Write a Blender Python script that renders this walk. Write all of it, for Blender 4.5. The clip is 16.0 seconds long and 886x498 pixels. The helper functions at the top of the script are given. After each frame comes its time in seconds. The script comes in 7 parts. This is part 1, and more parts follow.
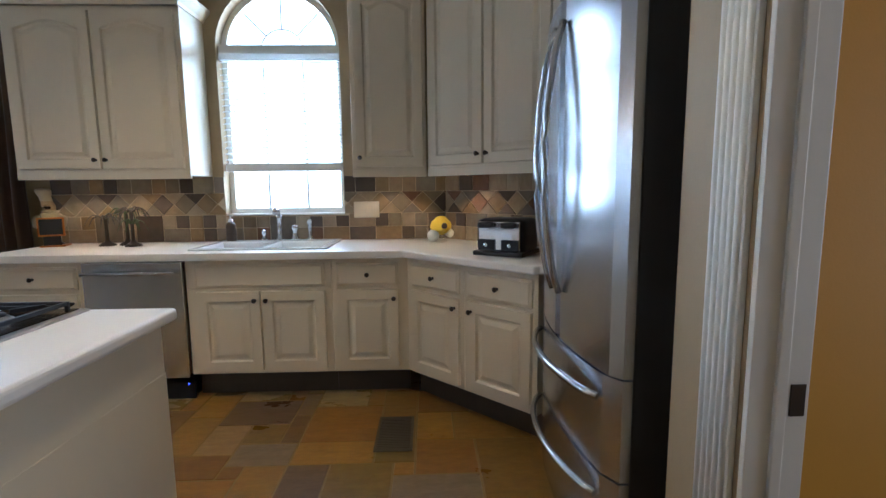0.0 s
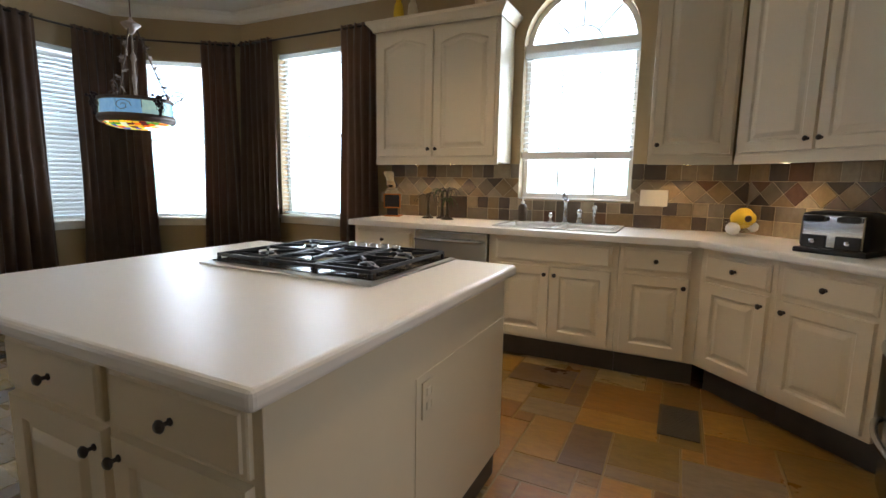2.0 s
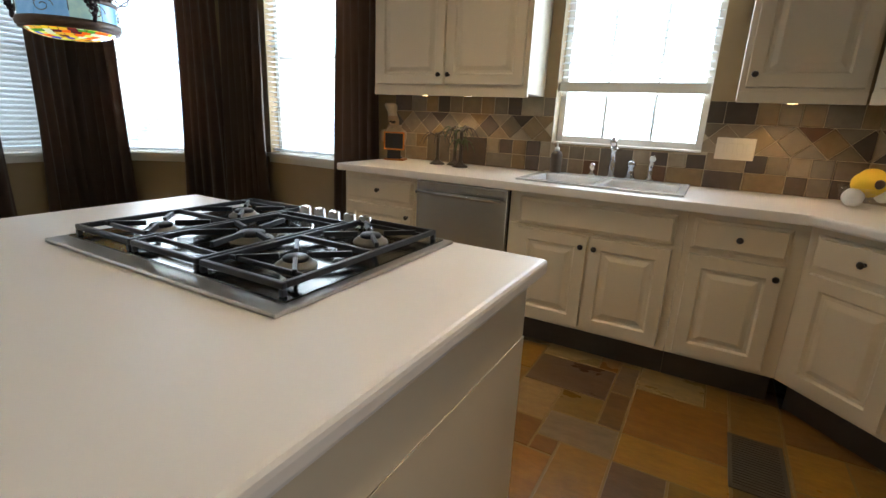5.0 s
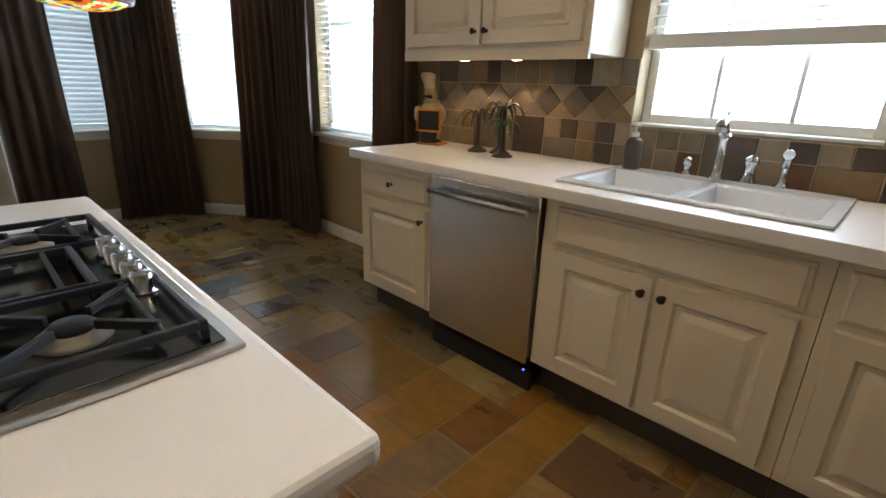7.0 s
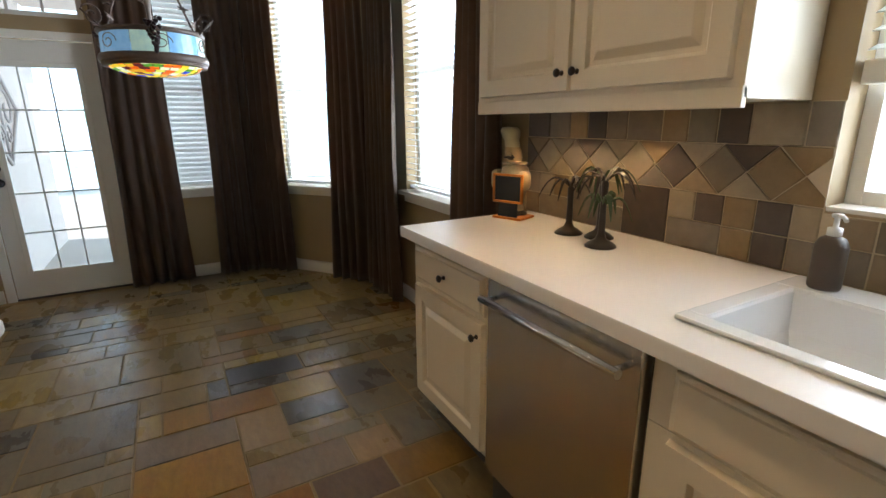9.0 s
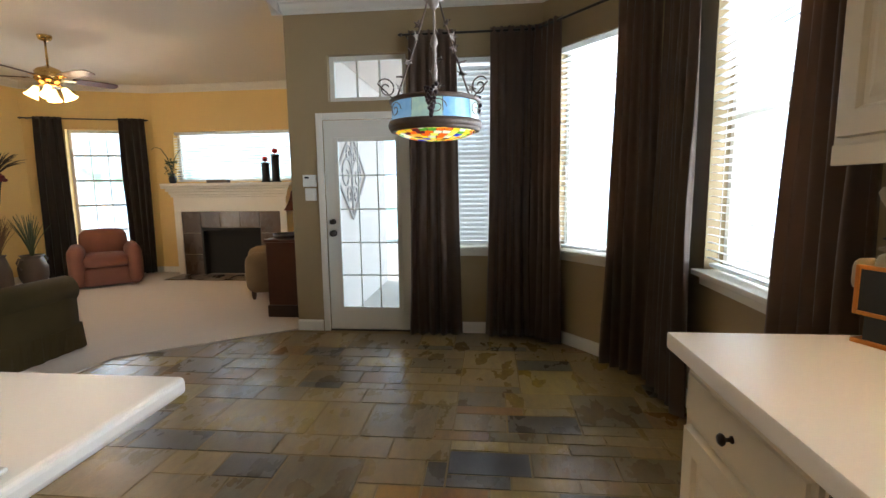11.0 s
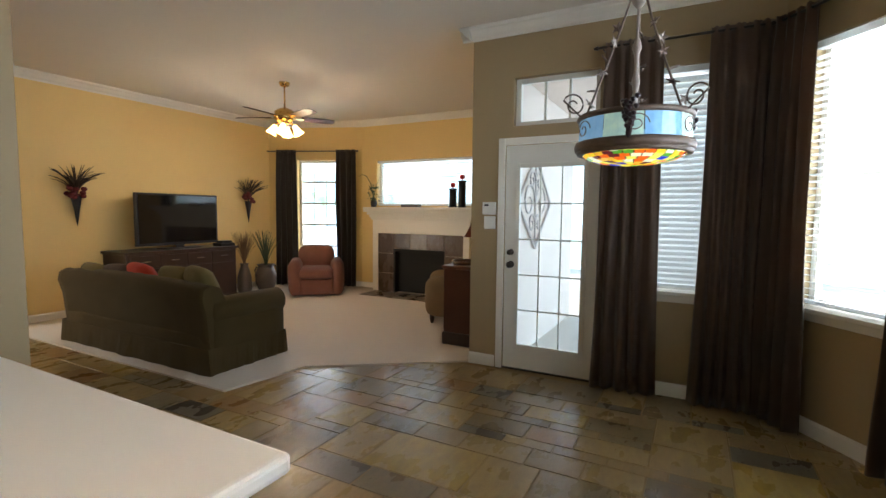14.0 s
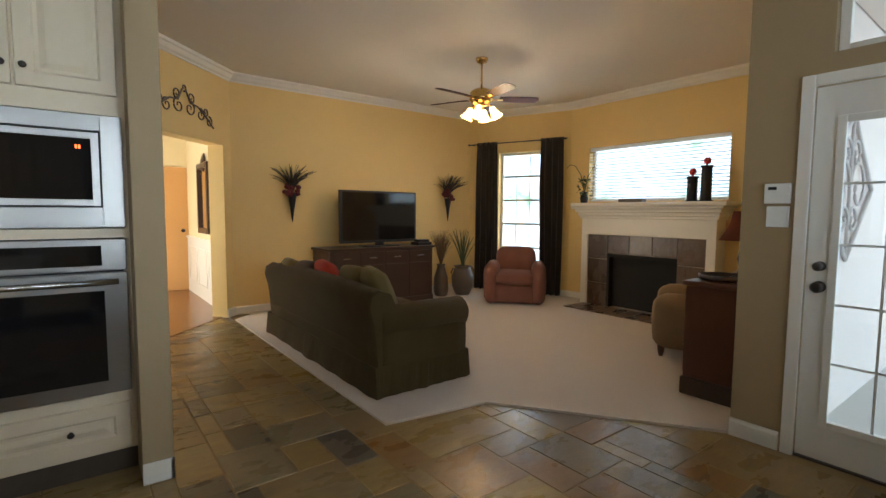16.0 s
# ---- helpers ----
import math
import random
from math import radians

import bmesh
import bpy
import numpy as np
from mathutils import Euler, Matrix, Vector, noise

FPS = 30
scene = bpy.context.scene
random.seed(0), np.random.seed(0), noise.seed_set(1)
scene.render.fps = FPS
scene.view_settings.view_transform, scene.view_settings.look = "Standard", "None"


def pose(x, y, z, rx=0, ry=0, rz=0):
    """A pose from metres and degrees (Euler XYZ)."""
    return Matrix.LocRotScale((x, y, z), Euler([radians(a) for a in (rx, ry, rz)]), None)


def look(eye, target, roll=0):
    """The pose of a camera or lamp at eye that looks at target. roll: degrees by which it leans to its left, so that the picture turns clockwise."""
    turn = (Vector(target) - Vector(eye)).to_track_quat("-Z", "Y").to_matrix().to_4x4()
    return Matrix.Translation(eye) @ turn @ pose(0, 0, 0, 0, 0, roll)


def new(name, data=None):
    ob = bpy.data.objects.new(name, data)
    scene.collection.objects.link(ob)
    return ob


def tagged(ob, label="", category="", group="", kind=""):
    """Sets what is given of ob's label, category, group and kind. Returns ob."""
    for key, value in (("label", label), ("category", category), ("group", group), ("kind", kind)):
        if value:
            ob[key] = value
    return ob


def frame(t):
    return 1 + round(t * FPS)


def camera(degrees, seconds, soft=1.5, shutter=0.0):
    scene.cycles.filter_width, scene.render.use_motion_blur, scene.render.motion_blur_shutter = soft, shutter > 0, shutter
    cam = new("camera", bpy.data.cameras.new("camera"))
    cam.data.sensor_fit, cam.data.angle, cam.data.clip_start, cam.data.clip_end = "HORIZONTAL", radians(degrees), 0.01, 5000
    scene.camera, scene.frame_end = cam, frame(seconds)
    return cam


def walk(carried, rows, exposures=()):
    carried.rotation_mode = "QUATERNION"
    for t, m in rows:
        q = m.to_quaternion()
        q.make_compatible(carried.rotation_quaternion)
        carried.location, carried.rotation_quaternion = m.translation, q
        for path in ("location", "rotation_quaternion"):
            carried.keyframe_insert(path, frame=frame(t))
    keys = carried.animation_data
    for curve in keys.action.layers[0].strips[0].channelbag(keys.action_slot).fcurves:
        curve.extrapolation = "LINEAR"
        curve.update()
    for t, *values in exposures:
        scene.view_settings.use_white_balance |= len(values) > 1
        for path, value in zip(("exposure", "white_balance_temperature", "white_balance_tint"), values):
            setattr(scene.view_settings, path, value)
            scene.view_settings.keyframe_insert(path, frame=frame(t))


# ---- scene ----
cam = camera(85.9, 16.0)
PATH = [
    (0, (0.759, 0.311, 1.325), (0.82, 2.294, 1.073), -0.6),
    (0.5, (0.688, 0.277, 1.299), (0.321, 2.228, 1.055), 0.1),
    (1, (0.501, 0.14, 1.277), (-0.082, 2.038, 1.033), 0.8),
    (1.5, (0.456, 0.07, 1.25), (-0.314, 1.899, 1.004), 1.0),
    (2, (0.484, 0.027, 1.269), (-0.396, 1.801, 0.989), 1.0),
    (2.5, (0.502, 0.034, 1.29), (-0.415, 1.782, 0.971), 1.2),
    (3, (0.542, 0.133, 1.324), (-0.401, 1.857, 0.95), 1.4),
    (3.5, (0.565, 0.261, 1.323), (-0.39, 1.97, 0.916), 1.6),
    (4, (0.528, 0.336, 1.302), (-0.412, 2.049, 0.875), 2.2),
    (4.2, (0.458, 0.382, 1.302), (-0.451, 2.105, 0.846), 2.7),
    (6.3, (0.104, 1.399, 1.226), (-1.029, 2.913, 0.573), 3.1),
    (6.5, (0.139, 1.445, 1.248), (-1.048, 2.915, 0.591), 3.1),
    (7, (0.223, 1.699, 1.295), (-1.093, 3.055, 0.639), 1.8),
    (7.5, (0.236, 1.886, 1.329), (-1.155, 3.176, 0.694), 0.7),
    (8, (0.028, 1.965, 1.386), (-1.301, 3.314, 0.743), 1.8),
    (8.5, (-0.09, 2.151, 1.416), (-1.536, 3.385, 0.794), 0.7),
    (9, (-0.143, 2.385, 1.382), (-1.826, 3.333, 0.863), -0.4),
    (9.5, (-0.294, 2.48, 1.329), (-2.129, 3.167, 0.928), 0.4),
    (10, (-0.486, 2.547, 1.349), (-2.416, 2.933, 0.996), 0.3),
    (10.2, (-0.557, 2.576, 1.342), (-2.513, 2.833, 1.014), 0.2),
    (12.3, (-0.649, 2.828, 1.417), (-2.538, 2.196, 1.231), -0.1),
    (12.5, (-0.728, 2.817, 1.415), (-2.608, 2.156, 1.243), 0.7),
    (13, (-0.754, 2.811, 1.412), (-2.608, 2.078, 1.25), 0.5),
    (13.5, (-0.841, 2.774, 1.404), (-2.656, 1.948, 1.251), 0.6),
    (14, (-0.965, 2.663, 1.403), (-2.729, 1.732, 1.248), 0.6),
    (14.5, (-1.146, 2.605, 1.39), (-2.806, 1.499, 1.244), 0.5),
    (15, (-1.509, 2.46, 1.385), (-3.001, 1.137, 1.234), 0.3),
    (15.5, (-1.715, 2.211, 1.331), (-3.054, 0.732, 1.188), 0.6),
    (16, (-1.876, 2.002, 1.322), (-3.089, 0.419, 1.17), 0.4),
]
walk(cam, [(t, look(eye, target, roll)) for t, eye, target, roll in PATH], [(0, 0.58, 4950, 9), (1.5, 0.58, 5900, 11), (4, 0.5, 6000, 10), (6.5, 0.38, 5800, 9), (9, 0.44, 6150, 11), (13, 0.57, 6250, 10), (16, 0.29, 6250, 9)])

# ---- world and light ----
world = bpy.data.worlds.new("sky")
scene.world = world
world.use_nodes = True
wn = world.node_tree
sky = wn.nodes.new("ShaderNodeTexSky")
sky.sky_type = "NISHITA"
sky.sun_disc = False
sky.sun_elevation = radians(52)
sky.sun_rotation = radians(200)
wn.links.new(sky.outputs[0], wn.nodes["Background"].inputs[0])
wn.nodes["Background"].inputs[1].default_value = 0.15
sun = new("sun", bpy.data.lights.new("sun", "SUN"))
sun.data.energy, sun.data.angle, sun.data.color = 3.0, radians(0.5), (1.0, 0.95, 0.86)
sun.matrix_world = look((0, 0, 20), (0.25 * 12, 0.55 * 12, 20 - 15))


def area_lamp(name, m, w, h, watts, colour):
    ob = new(name, bpy.data.lights.new(name, "AREA"))
    ob.data.shape, ob.data.size, ob.data.size_y, ob.data.energy, ob.data.color = "RECTANGLE", w, h, watts, colour
    ob.matrix_world = m
    return ob


def spot_bulb(name, at, watts, colour, radius=0.03):
    ob = new(name, bpy.data.lights.new(name, "POINT"))
    ob.data.energy, ob.data.color, ob.data.shadow_soft_size = watts, colour, radius
    ob.location = at
    return ob


# ---- plan ----
CEIL = 3.02
YW = 3.92            # sink wall
BC = (-3.95, YW)     # nook corners
AB = (-4.96, 3.15)
XD = -4.96           # patio door wall
LC = (XD, 0.845)     # corner to the living room
XF = -8.0            # fireplace wall
C2 = (XF, -2.74)
C1 = (-7.35, -4.38)
YT = -4.38           # television wall
TA = (-3.42, YT)     # corner to the arched wall
XE = 1.42            # east kitchen wall
CT = 0.95            # counter height
DIAG = 4.818         # x + y along the slanted kitchen wall


def seat_lamps():
    day = (0.86, 0.93, 1.0)
    area_lamp("sky_sink", pose(-0.305, YW + 0.32, 1.93, 90, 0, 180), 0.95, 1.75, 36, day).data.spread = radians(160)
    area_lamp("sky_c", pose(-2.85, YW + 0.30, 1.72, 90, 0, 180), 1.15, 1.75, 55, day).data.spread = radians(160)
    bx, by = (AB[0] + BC[0]) / 2, (AB[1] + BC[1]) / 2
    ang = math.degrees(math.atan2(BC[1] - AB[1], BC[0] - AB[0]))
    nx, ny = -math.sin(radians(ang)), math.cos(radians(ang))
    area_lamp("sky_b", pose(bx + nx * 0.30, by + ny * 0.30, 1.72, 90, 0, 180 + ang), 0.95, 1.75, 50, day).data.spread = radians(160)
    area_lamp("sky_a", pose(XD - 0.30, 2.56, 1.70, 90, 0, 270), 0.72, 1.7, 9, day).data.spread = radians(160)
    cx, cy = C1[0] + (C2[0] - C1[0]) * 0.535, C1[1] + (C2[1] - C1[1]) * 0.535
    ang = math.degrees(math.atan2(C2[1] - C1[1], C2[0] - C1[0]))
    area_lamp("sky_living", pose(cx - math.sin(radians(ang)) * 0.30, cy + math.cos(radians(ang)) * 0.30, 1.36, 90, 0, 180 + ang), 0.75, 1.9, 16, day).data.spread = radians(160)
    area_lamp("sky_mantel", pose(XF - 0.30, -1.42, 1.90, 90, 0, 270), 1.85, 0.75, 7, day).data.spread = radians(160)


seat_lamps()


# ---- materials ----
def mat(name, colour, rough=0.5, metal=0.0, spec=0.5):
    m = bpy.data.materials.new(name)
    m.use_nodes = True
    b = m.node_tree.nodes["Principled BSDF"]
    b.inputs["Base Color"].default_value = (*colour, 1)
    b.inputs["Roughness"].default_value = rough
    b.inputs["Metallic"].default_value = metal
    b.inputs["Specular IOR Level"].default_value = spec
    return m


def nodes_of(m):
    t = m.node_tree
    return t, t.nodes, t.links, t.nodes["Principled BSDF"]


def coords(t, scale=(1, 1, 1), kind="Object"):
    tc = t.nodes.new("ShaderNodeTexCoord")
    mp = t.nodes.new("ShaderNodeMapping")
    mp.inputs["Scale"].default_value = scale
    t.links.new(tc.outputs[kind], mp.inputs[0])
    return mp.outputs[0]


def noisy(t, scale, detail=4.0, rough=0.55, stretch=(1, 1, 1), world_space=False):
    n = t.nodes.new("ShaderNodeTexNoise")
    n.inputs["Scale"].default_value = scale
    n.inputs["Detail"].default_value = detail
    n.inputs["Roughness"].default_value = rough
    if world_space:
        mp = t.nodes.new("ShaderNodeMapping")
        mp.inputs["Scale"].default_value = stretch
        t.links.new(t.nodes.new("ShaderNodeNewGeometry").outputs["Position"], mp.inputs[0])
        t.links.new(mp.outputs[0], n.inputs["Vector"])
        return n.outputs["Fac"]
    t.links.new(coords(t, stretch), n.inputs["Vector"])
    return n.outputs["Fac"]


def ramp(t, fac, stops):
    r = t.nodes.new("ShaderNodeValToRGB")
    e = r.color_ramp.elements
    e[0].position, e[0].color = stops[0][0], (*stops[0][1], 1)
    e[1].position, e[1].color = 1.0, (*stops[-1][1], 1)
    for p, c in stops[1:]:
        if p < 1.0:
            e.new(p).color = (*c, 1)
    t.links.new(fac, r.inputs[0])
    return r.outputs[0]


def mixed(t, fac, a, b, mode="MIX"):
    x = t.nodes.new("ShaderNodeMix")
    x.data_type, x.blend_type = "RGBA", mode
    for sock, v in ((x.inputs[0], fac), (x.inputs[6], a), (x.inputs[7], b)):
        if isinstance(v, (int, float)):
            sock.default_value = v
        elif isinstance(v, tuple):
            sock.default_value = (*v, 1)
        else:
            t.links.new(v, sock)
    return x.outputs[2]


def bumped(m, height, strength=0.2, distance=0.01):
    t, n, l, b = nodes_of(m)
    k = n.new("ShaderNodeBump")
    k.inputs["Strength"].default_value, k.inputs["Distance"].default_value = strength, distance
    l.new(height, k.inputs["Height"])
    l.new(k.outputs[0], b.inputs["Normal"])


def painted(name, colour, rough=0.55, vary=0.06, grain=140, bump=0.12, spec=0.4, big=1.3):
    """Paint on plaster or wood: slow tone drift, small grain, roller texture."""
    m = mat(name, colour, rough, 0, spec)
    t, n, l, b = nodes_of(m)
    dark = tuple(c * (1 - vary) for c in colour)
    lite = tuple(min(1, c * (1 + vary)) for c in colour)
    c = mixed(t, noisy(t, big, 5), dark, lite)
    c = mixed(t, noisy(t, 35, 3), c, mixed(t, 0.5, c, dark))
    l.new(c, b.inputs["Base Color"])
    bumped(m, noisy(t, grain, 3), bump, 0.003)
    return m


def steel(name, colour=(0.60, 0.585, 0.56), rough=0.25, along="Z"):
    m = mat(name, colour, rough, 1.0)
    t, n, l, b = nodes_of(m)
    f = noisy(t, 1, 2, 0.5, (320, 320, 1.5))
    l.new(ramp(t, f, [(0.3, (rough - 0.006,) * 3), (0.7, (rough + 0.008,) * 3)]), b.inputs["Roughness"])
    b.inputs["Anisotropic"].default_value = 0.5
    return m


def slate(name, stops, island=False, rough=0.30, bump=0.35, veins=0.55, grey=0.4):
    """Cleft slate: one tone a piece, clouded with rust and grey, layered relief."""
    m = mat(name, (0.2, 0.17, 0.13), rough, 0, 0.34)
    t, n, l, b = nodes_of(m)
    if island:
        rnd = n.new("ShaderNodeNewGeometry").outputs["Random Per Island"]
    else:
        rnd = n.new("ShaderNodeObjectInfo").outputs["Random"]
    base = ramp(t, rnd, stops)
    base.node.color_ramp.interpolation = "CONSTANT"
    warp = (1.0, 1.8, 1.0)
    cloud = noisy(t, 3.4, 4, 0.55, warp, True)
    fine = noisy(t, 24, 5, 0.6, (1, 1.9, 1), True)
    c = mixed(t, ramp(t, cloud, [(0.24, (0, 0, 0)), (0.78, (veins,) * 3)]), base, (0.31, 0.165, 0.032))
    c = mixed(t, ramp(t, noisy(t, 4.6, 4, 0.55, (1.0, 2.6, 1), True), [(0.36, (0, 0, 0)), (0.86, (grey,) * 3)]), c, (0.10, 0.094, 0.078))
    c = mixed(t, ramp(t, noisy(t, 8.0, 5, 0.6, (1.0, 3.0, 1), True), [(0.34, (0, 0, 0)), (0.90, (0.75,) * 3)]), c, mixed(t, 1.0, c, (0.58, 0.50, 0.45), "MULTIPLY"))
    c = mixed(t, ramp(t, fine, [(0.3, (0.3,) * 3), (0.62, (0,) * 3)]), c, mixed(t, 1.0, c, (0.55, 0.55, 0.55), "MULTIPLY"))
    l.new(c, b.inputs["Base Color"])
    l.new(ramp(t, cloud, [(0.25, (rough - 0.12,) * 3), (0.8, (rough + 0.12,) * 3)]), b.inputs["Roughness"])
    h = mixed(t, 0.4, noisy(t, 6, 7, 0.62, (1, 1.9, 1), True), fine)
    bumped(m, h, bump, 0.006)
    return m


# stone tones, with the kitchen's warm lamplight and nook's daylight partly painted in
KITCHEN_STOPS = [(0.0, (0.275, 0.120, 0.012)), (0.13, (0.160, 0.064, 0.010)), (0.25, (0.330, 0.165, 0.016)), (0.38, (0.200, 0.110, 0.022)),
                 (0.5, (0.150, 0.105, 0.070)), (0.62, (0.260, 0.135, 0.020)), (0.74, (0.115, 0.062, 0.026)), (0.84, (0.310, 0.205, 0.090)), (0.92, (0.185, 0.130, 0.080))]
NOOK_STOPS = [(0.0, (0.275, 0.193, 0.074)), (0.14, (0.165, 0.127, 0.067)), (0.28, (0.329, 0.234, 0.085)), (0.42, (0.238, 0.185, 0.094)),
              (0.56, (0.081, 0.076, 0.067)), (0.64, (0.354, 0.262, 0.113)), (0.76, (0.250, 0.134, 0.037)), (0.86, (0.378, 0.271, 0.074)), (0.94, (0.226, 0.193, 0.122))]
SPLASH_STOPS = [(0.0, (0.280, 0.200, 0.105)), (0.14, (0.205, 0.170, 0.118)), (0.28, (0.052, 0.044, 0.042)), (0.4, (0.320, 0.250, 0.160)),
                (0.52, (0.150, 0.078, 0.046)), (0.60, (0.225, 0.200, 0.165)), (0.72, (0.092, 0.078, 0.070)), (0.82, (0.370, 0.310, 0.215)), (0.92, (0.150, 0.128, 0.100))]
M_SLATE = slate("kitchen_slate_lamplit", KITCHEN_STOPS, rough=0.36, bump=0.3, veins=0.5, grey=0.1)
M_SLATE_NOOK = slate("nook_slate_daylit", NOOK_STOPS, rough=0.31, bump=0.4, veins=0.22, grey=0.45)
M_SLATE_J = slate("floor_slate_field", NOOK_STOPS, island=True, rough=0.31, bump=0.35, veins=0.25, grey=0.45)
# tones of the slabs that stand out
SLAB = {n: slate("slate_" + n, [(0, c), (0.9, c)], rough=0.36, bump=0.32, veins=v, grey=0.12) for n, c, v in (
    ("rust", (0.245, 0.105, 0.011), 0.5), ("ochre", (0.345, 0.180, 0.018), 0.5), ("olive", (0.180, 0.112, 0.020), 0.4), ("mauve", (0.115, 0.070, 0.044), 0.25),
    ("pale", (0.340, 0.230, 0.110), 0.25), ("grey", (0.215, 0.160, 0.105), 0.2), ("charcoal", (0.045, 0.044, 0.046), 0.05))}
M_SPLASH = slate("wall_slate", SPLASH_STOPS, rough=0.5, bump=0.3, veins=0.18, grey=0.2)
M_GROUT = painted("grout", (0.25, 0.175, 0.080), 0.85, 0.15)
M_GROUT2 = painted("wall_grout", (0.50, 0.41, 0.28), 0.85, 0.12)
M_TAN = painted("tan_paint", (0.355, 0.262, 0.142), 0.6)
M_YELLOW = painted("yellow_paint", (0.74, 0.535, 0.215), 0.6)
M_GOLD = painted("golden_dining_paint", (0.56, 0.285, 0.022), 0.6)
M_CREAM = painted("cream_hall_paint", (0.80, 0.68, 0.42), 0.6)
M_CEIL = painted("ceiling_paint", (0.70, 0.66, 0.58), 0.8, 0.03, 90, 0.25)
M_TRIM = painted("white_trim_paint", (0.76, 0.73, 0.66), 0.4, 0.03, 60, 0.04)
M_CAB = painted("cream_cabinet_paint", (0.69, 0.595, 0.435), 0.36, 0.05, 60, 0.05, 0.5, 2.0)
M_COUNTER = painted("white_solid_surface", (0.79, 0.745, 0.69), 0.40, 0.02, 300, 0.015, 0.5)
M_STEEL = steel("brushed_steel")
M_FRIDGE = steel("fridge_steel", (0.56, 0.58, 0.62), 0.25)
M_DARKSIDE = painted("dark_grey_enamel", (0.05, 0.047, 0.045), 0.35, 0.1)
M_CHROME = mat("polished_chrome", (0.72, 0.73, 0.75), 0.09, 1.0)
M_OVEN = steel("oven_steel", (0.33, 0.325, 0.315), 0.28)
M_TRAY = steel("cooktop_steel", (0.52, 0.50, 0.46), 0.33)
M_PAN = steel("polished_dark_steel", (0.15, 0.142, 0.125), 0.16)
M_SATIN = steel("satin_handle", (0.55, 0.55, 0.55), 0.2)
M_IRON = painted("black_cast_iron", (0.010, 0.010, 0.012), 0.42, 0.2, 200, 0.3)
M_BURNER = painted("aluminium_burner", (0.30, 0.28, 0.24), 0.35, 0.2)
M_BRONZE = painted("oiled_bronze", (0.035, 0.024, 0.018), 0.35, 0.25, 80, 0.1)
M_BLACKGLASS = mat("black_oven_glass", (0.008, 0.008, 0.009), 0.06)
M_BLACK = painted("black_plastic", (0.015, 0.015, 0.016), 0.4, 0.1)
M_SINK = mat("white_enamel", (0.80, 0.80, 0.79), 0.12)
M_BRASS = mat("polished_brass", (0.60, 0.40, 0.14), 0.18, 1.0)
M_DARKWOOD = painted("dark_stained_wood", (0.045, 0.022, 0.014), 0.33, 0.35, 30, 0.05, 0.5, 4)
M_REDWOOD = painted("reddish_brown_wood", (0.095, 0.03, 0.014), 0.33, 0.3, 30, 0.05, 0.5, 4)
M_WOODFLOOR = painted("oak_floor", (0.20, 0.085, 0.03), 0.22, 0.35, 40, 0.05, 0.5, 3)
M_BLADE = painted("walnut_blade", (0.045, 0.012, 0.008), 0.5, 0.25, 60, 0.1, 0.2, 9)
M_PLANT = painted("dark_leaf", (0.045, 0.07, 0.022), 0.5, 0.3)
M_DRY = painted("dried_grass", (0.17, 0.10, 0.05), 0.8, 0.3)
M_DRYDARK = painted("dark_dried_reed", (0.05, 0.035, 0.025), 0.8, 0.3)
M_REDBLOOM = painted("dark_red_blossom", (0.14, 0.018, 0.018), 0.7, 0.3)
M_REDWAX = painted("red_wax", (0.65, 0.03, 0.02), 0.35, 0.1)
M_IVORY = painted("ivory_glaze", (0.60, 0.50, 0.32), 0.35, 0.2, 60, 0.1, 0.5, 9)
M_ORANGE = painted("orange_wood_frame", (0.52, 0.17, 0.02), 0.45, 0.15)
M_SLATEBOARD = painted("chalkboard", (0.014, 0.016, 0.018), 0.6, 0.2)
M_YELLOWPLUSH = painted("yellow_petal", (0.80, 0.55, 0.03), 0.75, 0.12)
M_BEIGEPLATE = mat("almond_plastic", (0.70, 0.62, 0.47), 0.3)
M_WHITEPLASTIC = mat("white_plastic", (0.78, 0.77, 0.73), 0.35)
M_STONE = painted("grey_brown_vase", (0.10, 0.075, 0.055), 0.45, 0.3)
M_DOORWOOD = painted("honey_door_paint", (0.62, 0.34, 0.12), 0.45, 0.1)
M_HEARTH = slate("hearth_tile", [(0, (0.135, 0.085, 0.05)), (0.35, (0.21, 0.16, 0.11)), (0.6, (0.085, 0.055, 0.036)), (0.8, (0.18, 0.125, 0.075))], bump=0.15, veins=0.1, grey=0.1)
M_SOOT = painted("black_firebox", (0.012, 0.011, 0.010), 0.8, 0.3)


def cloth(name, colour, rough=0.9, weave=420, bump=0.35, through_light=0.0, vary=0.22, sheen=0.06):
    m = mat(name, colour, rough, 0, 0.15)
    t, n, l, b = nodes_of(m)
    b.inputs["Sheen Weight"].default_value = sheen
    dark = tuple(c * (1 - vary) for c in colour)
    lite = tuple(min(1, c * (1 + vary)) for c in colour)
    l.new(mixed(t, noisy(t, 5, 5), dark, lite), b.inputs["Base Color"])
    bumped(m, noisy(t, weave, 2), bump, 0.004)
    if through_light:
        tr = n.new("ShaderNodeBsdfTranslucent")
        tr.inputs[0].default_value = (*[min(1, c * 3.0) for c in colour], 1)
        mx = n.new("ShaderNodeMixShader")
        mx.inputs[0].default_value = through_light
        out = n["Material Output"]
        l.new(b.outputs[0], mx.inputs[1])
        l.new(tr.outputs[0], mx.inputs[2])
        l.new(mx.outputs[0], out.inputs[0])
    return m


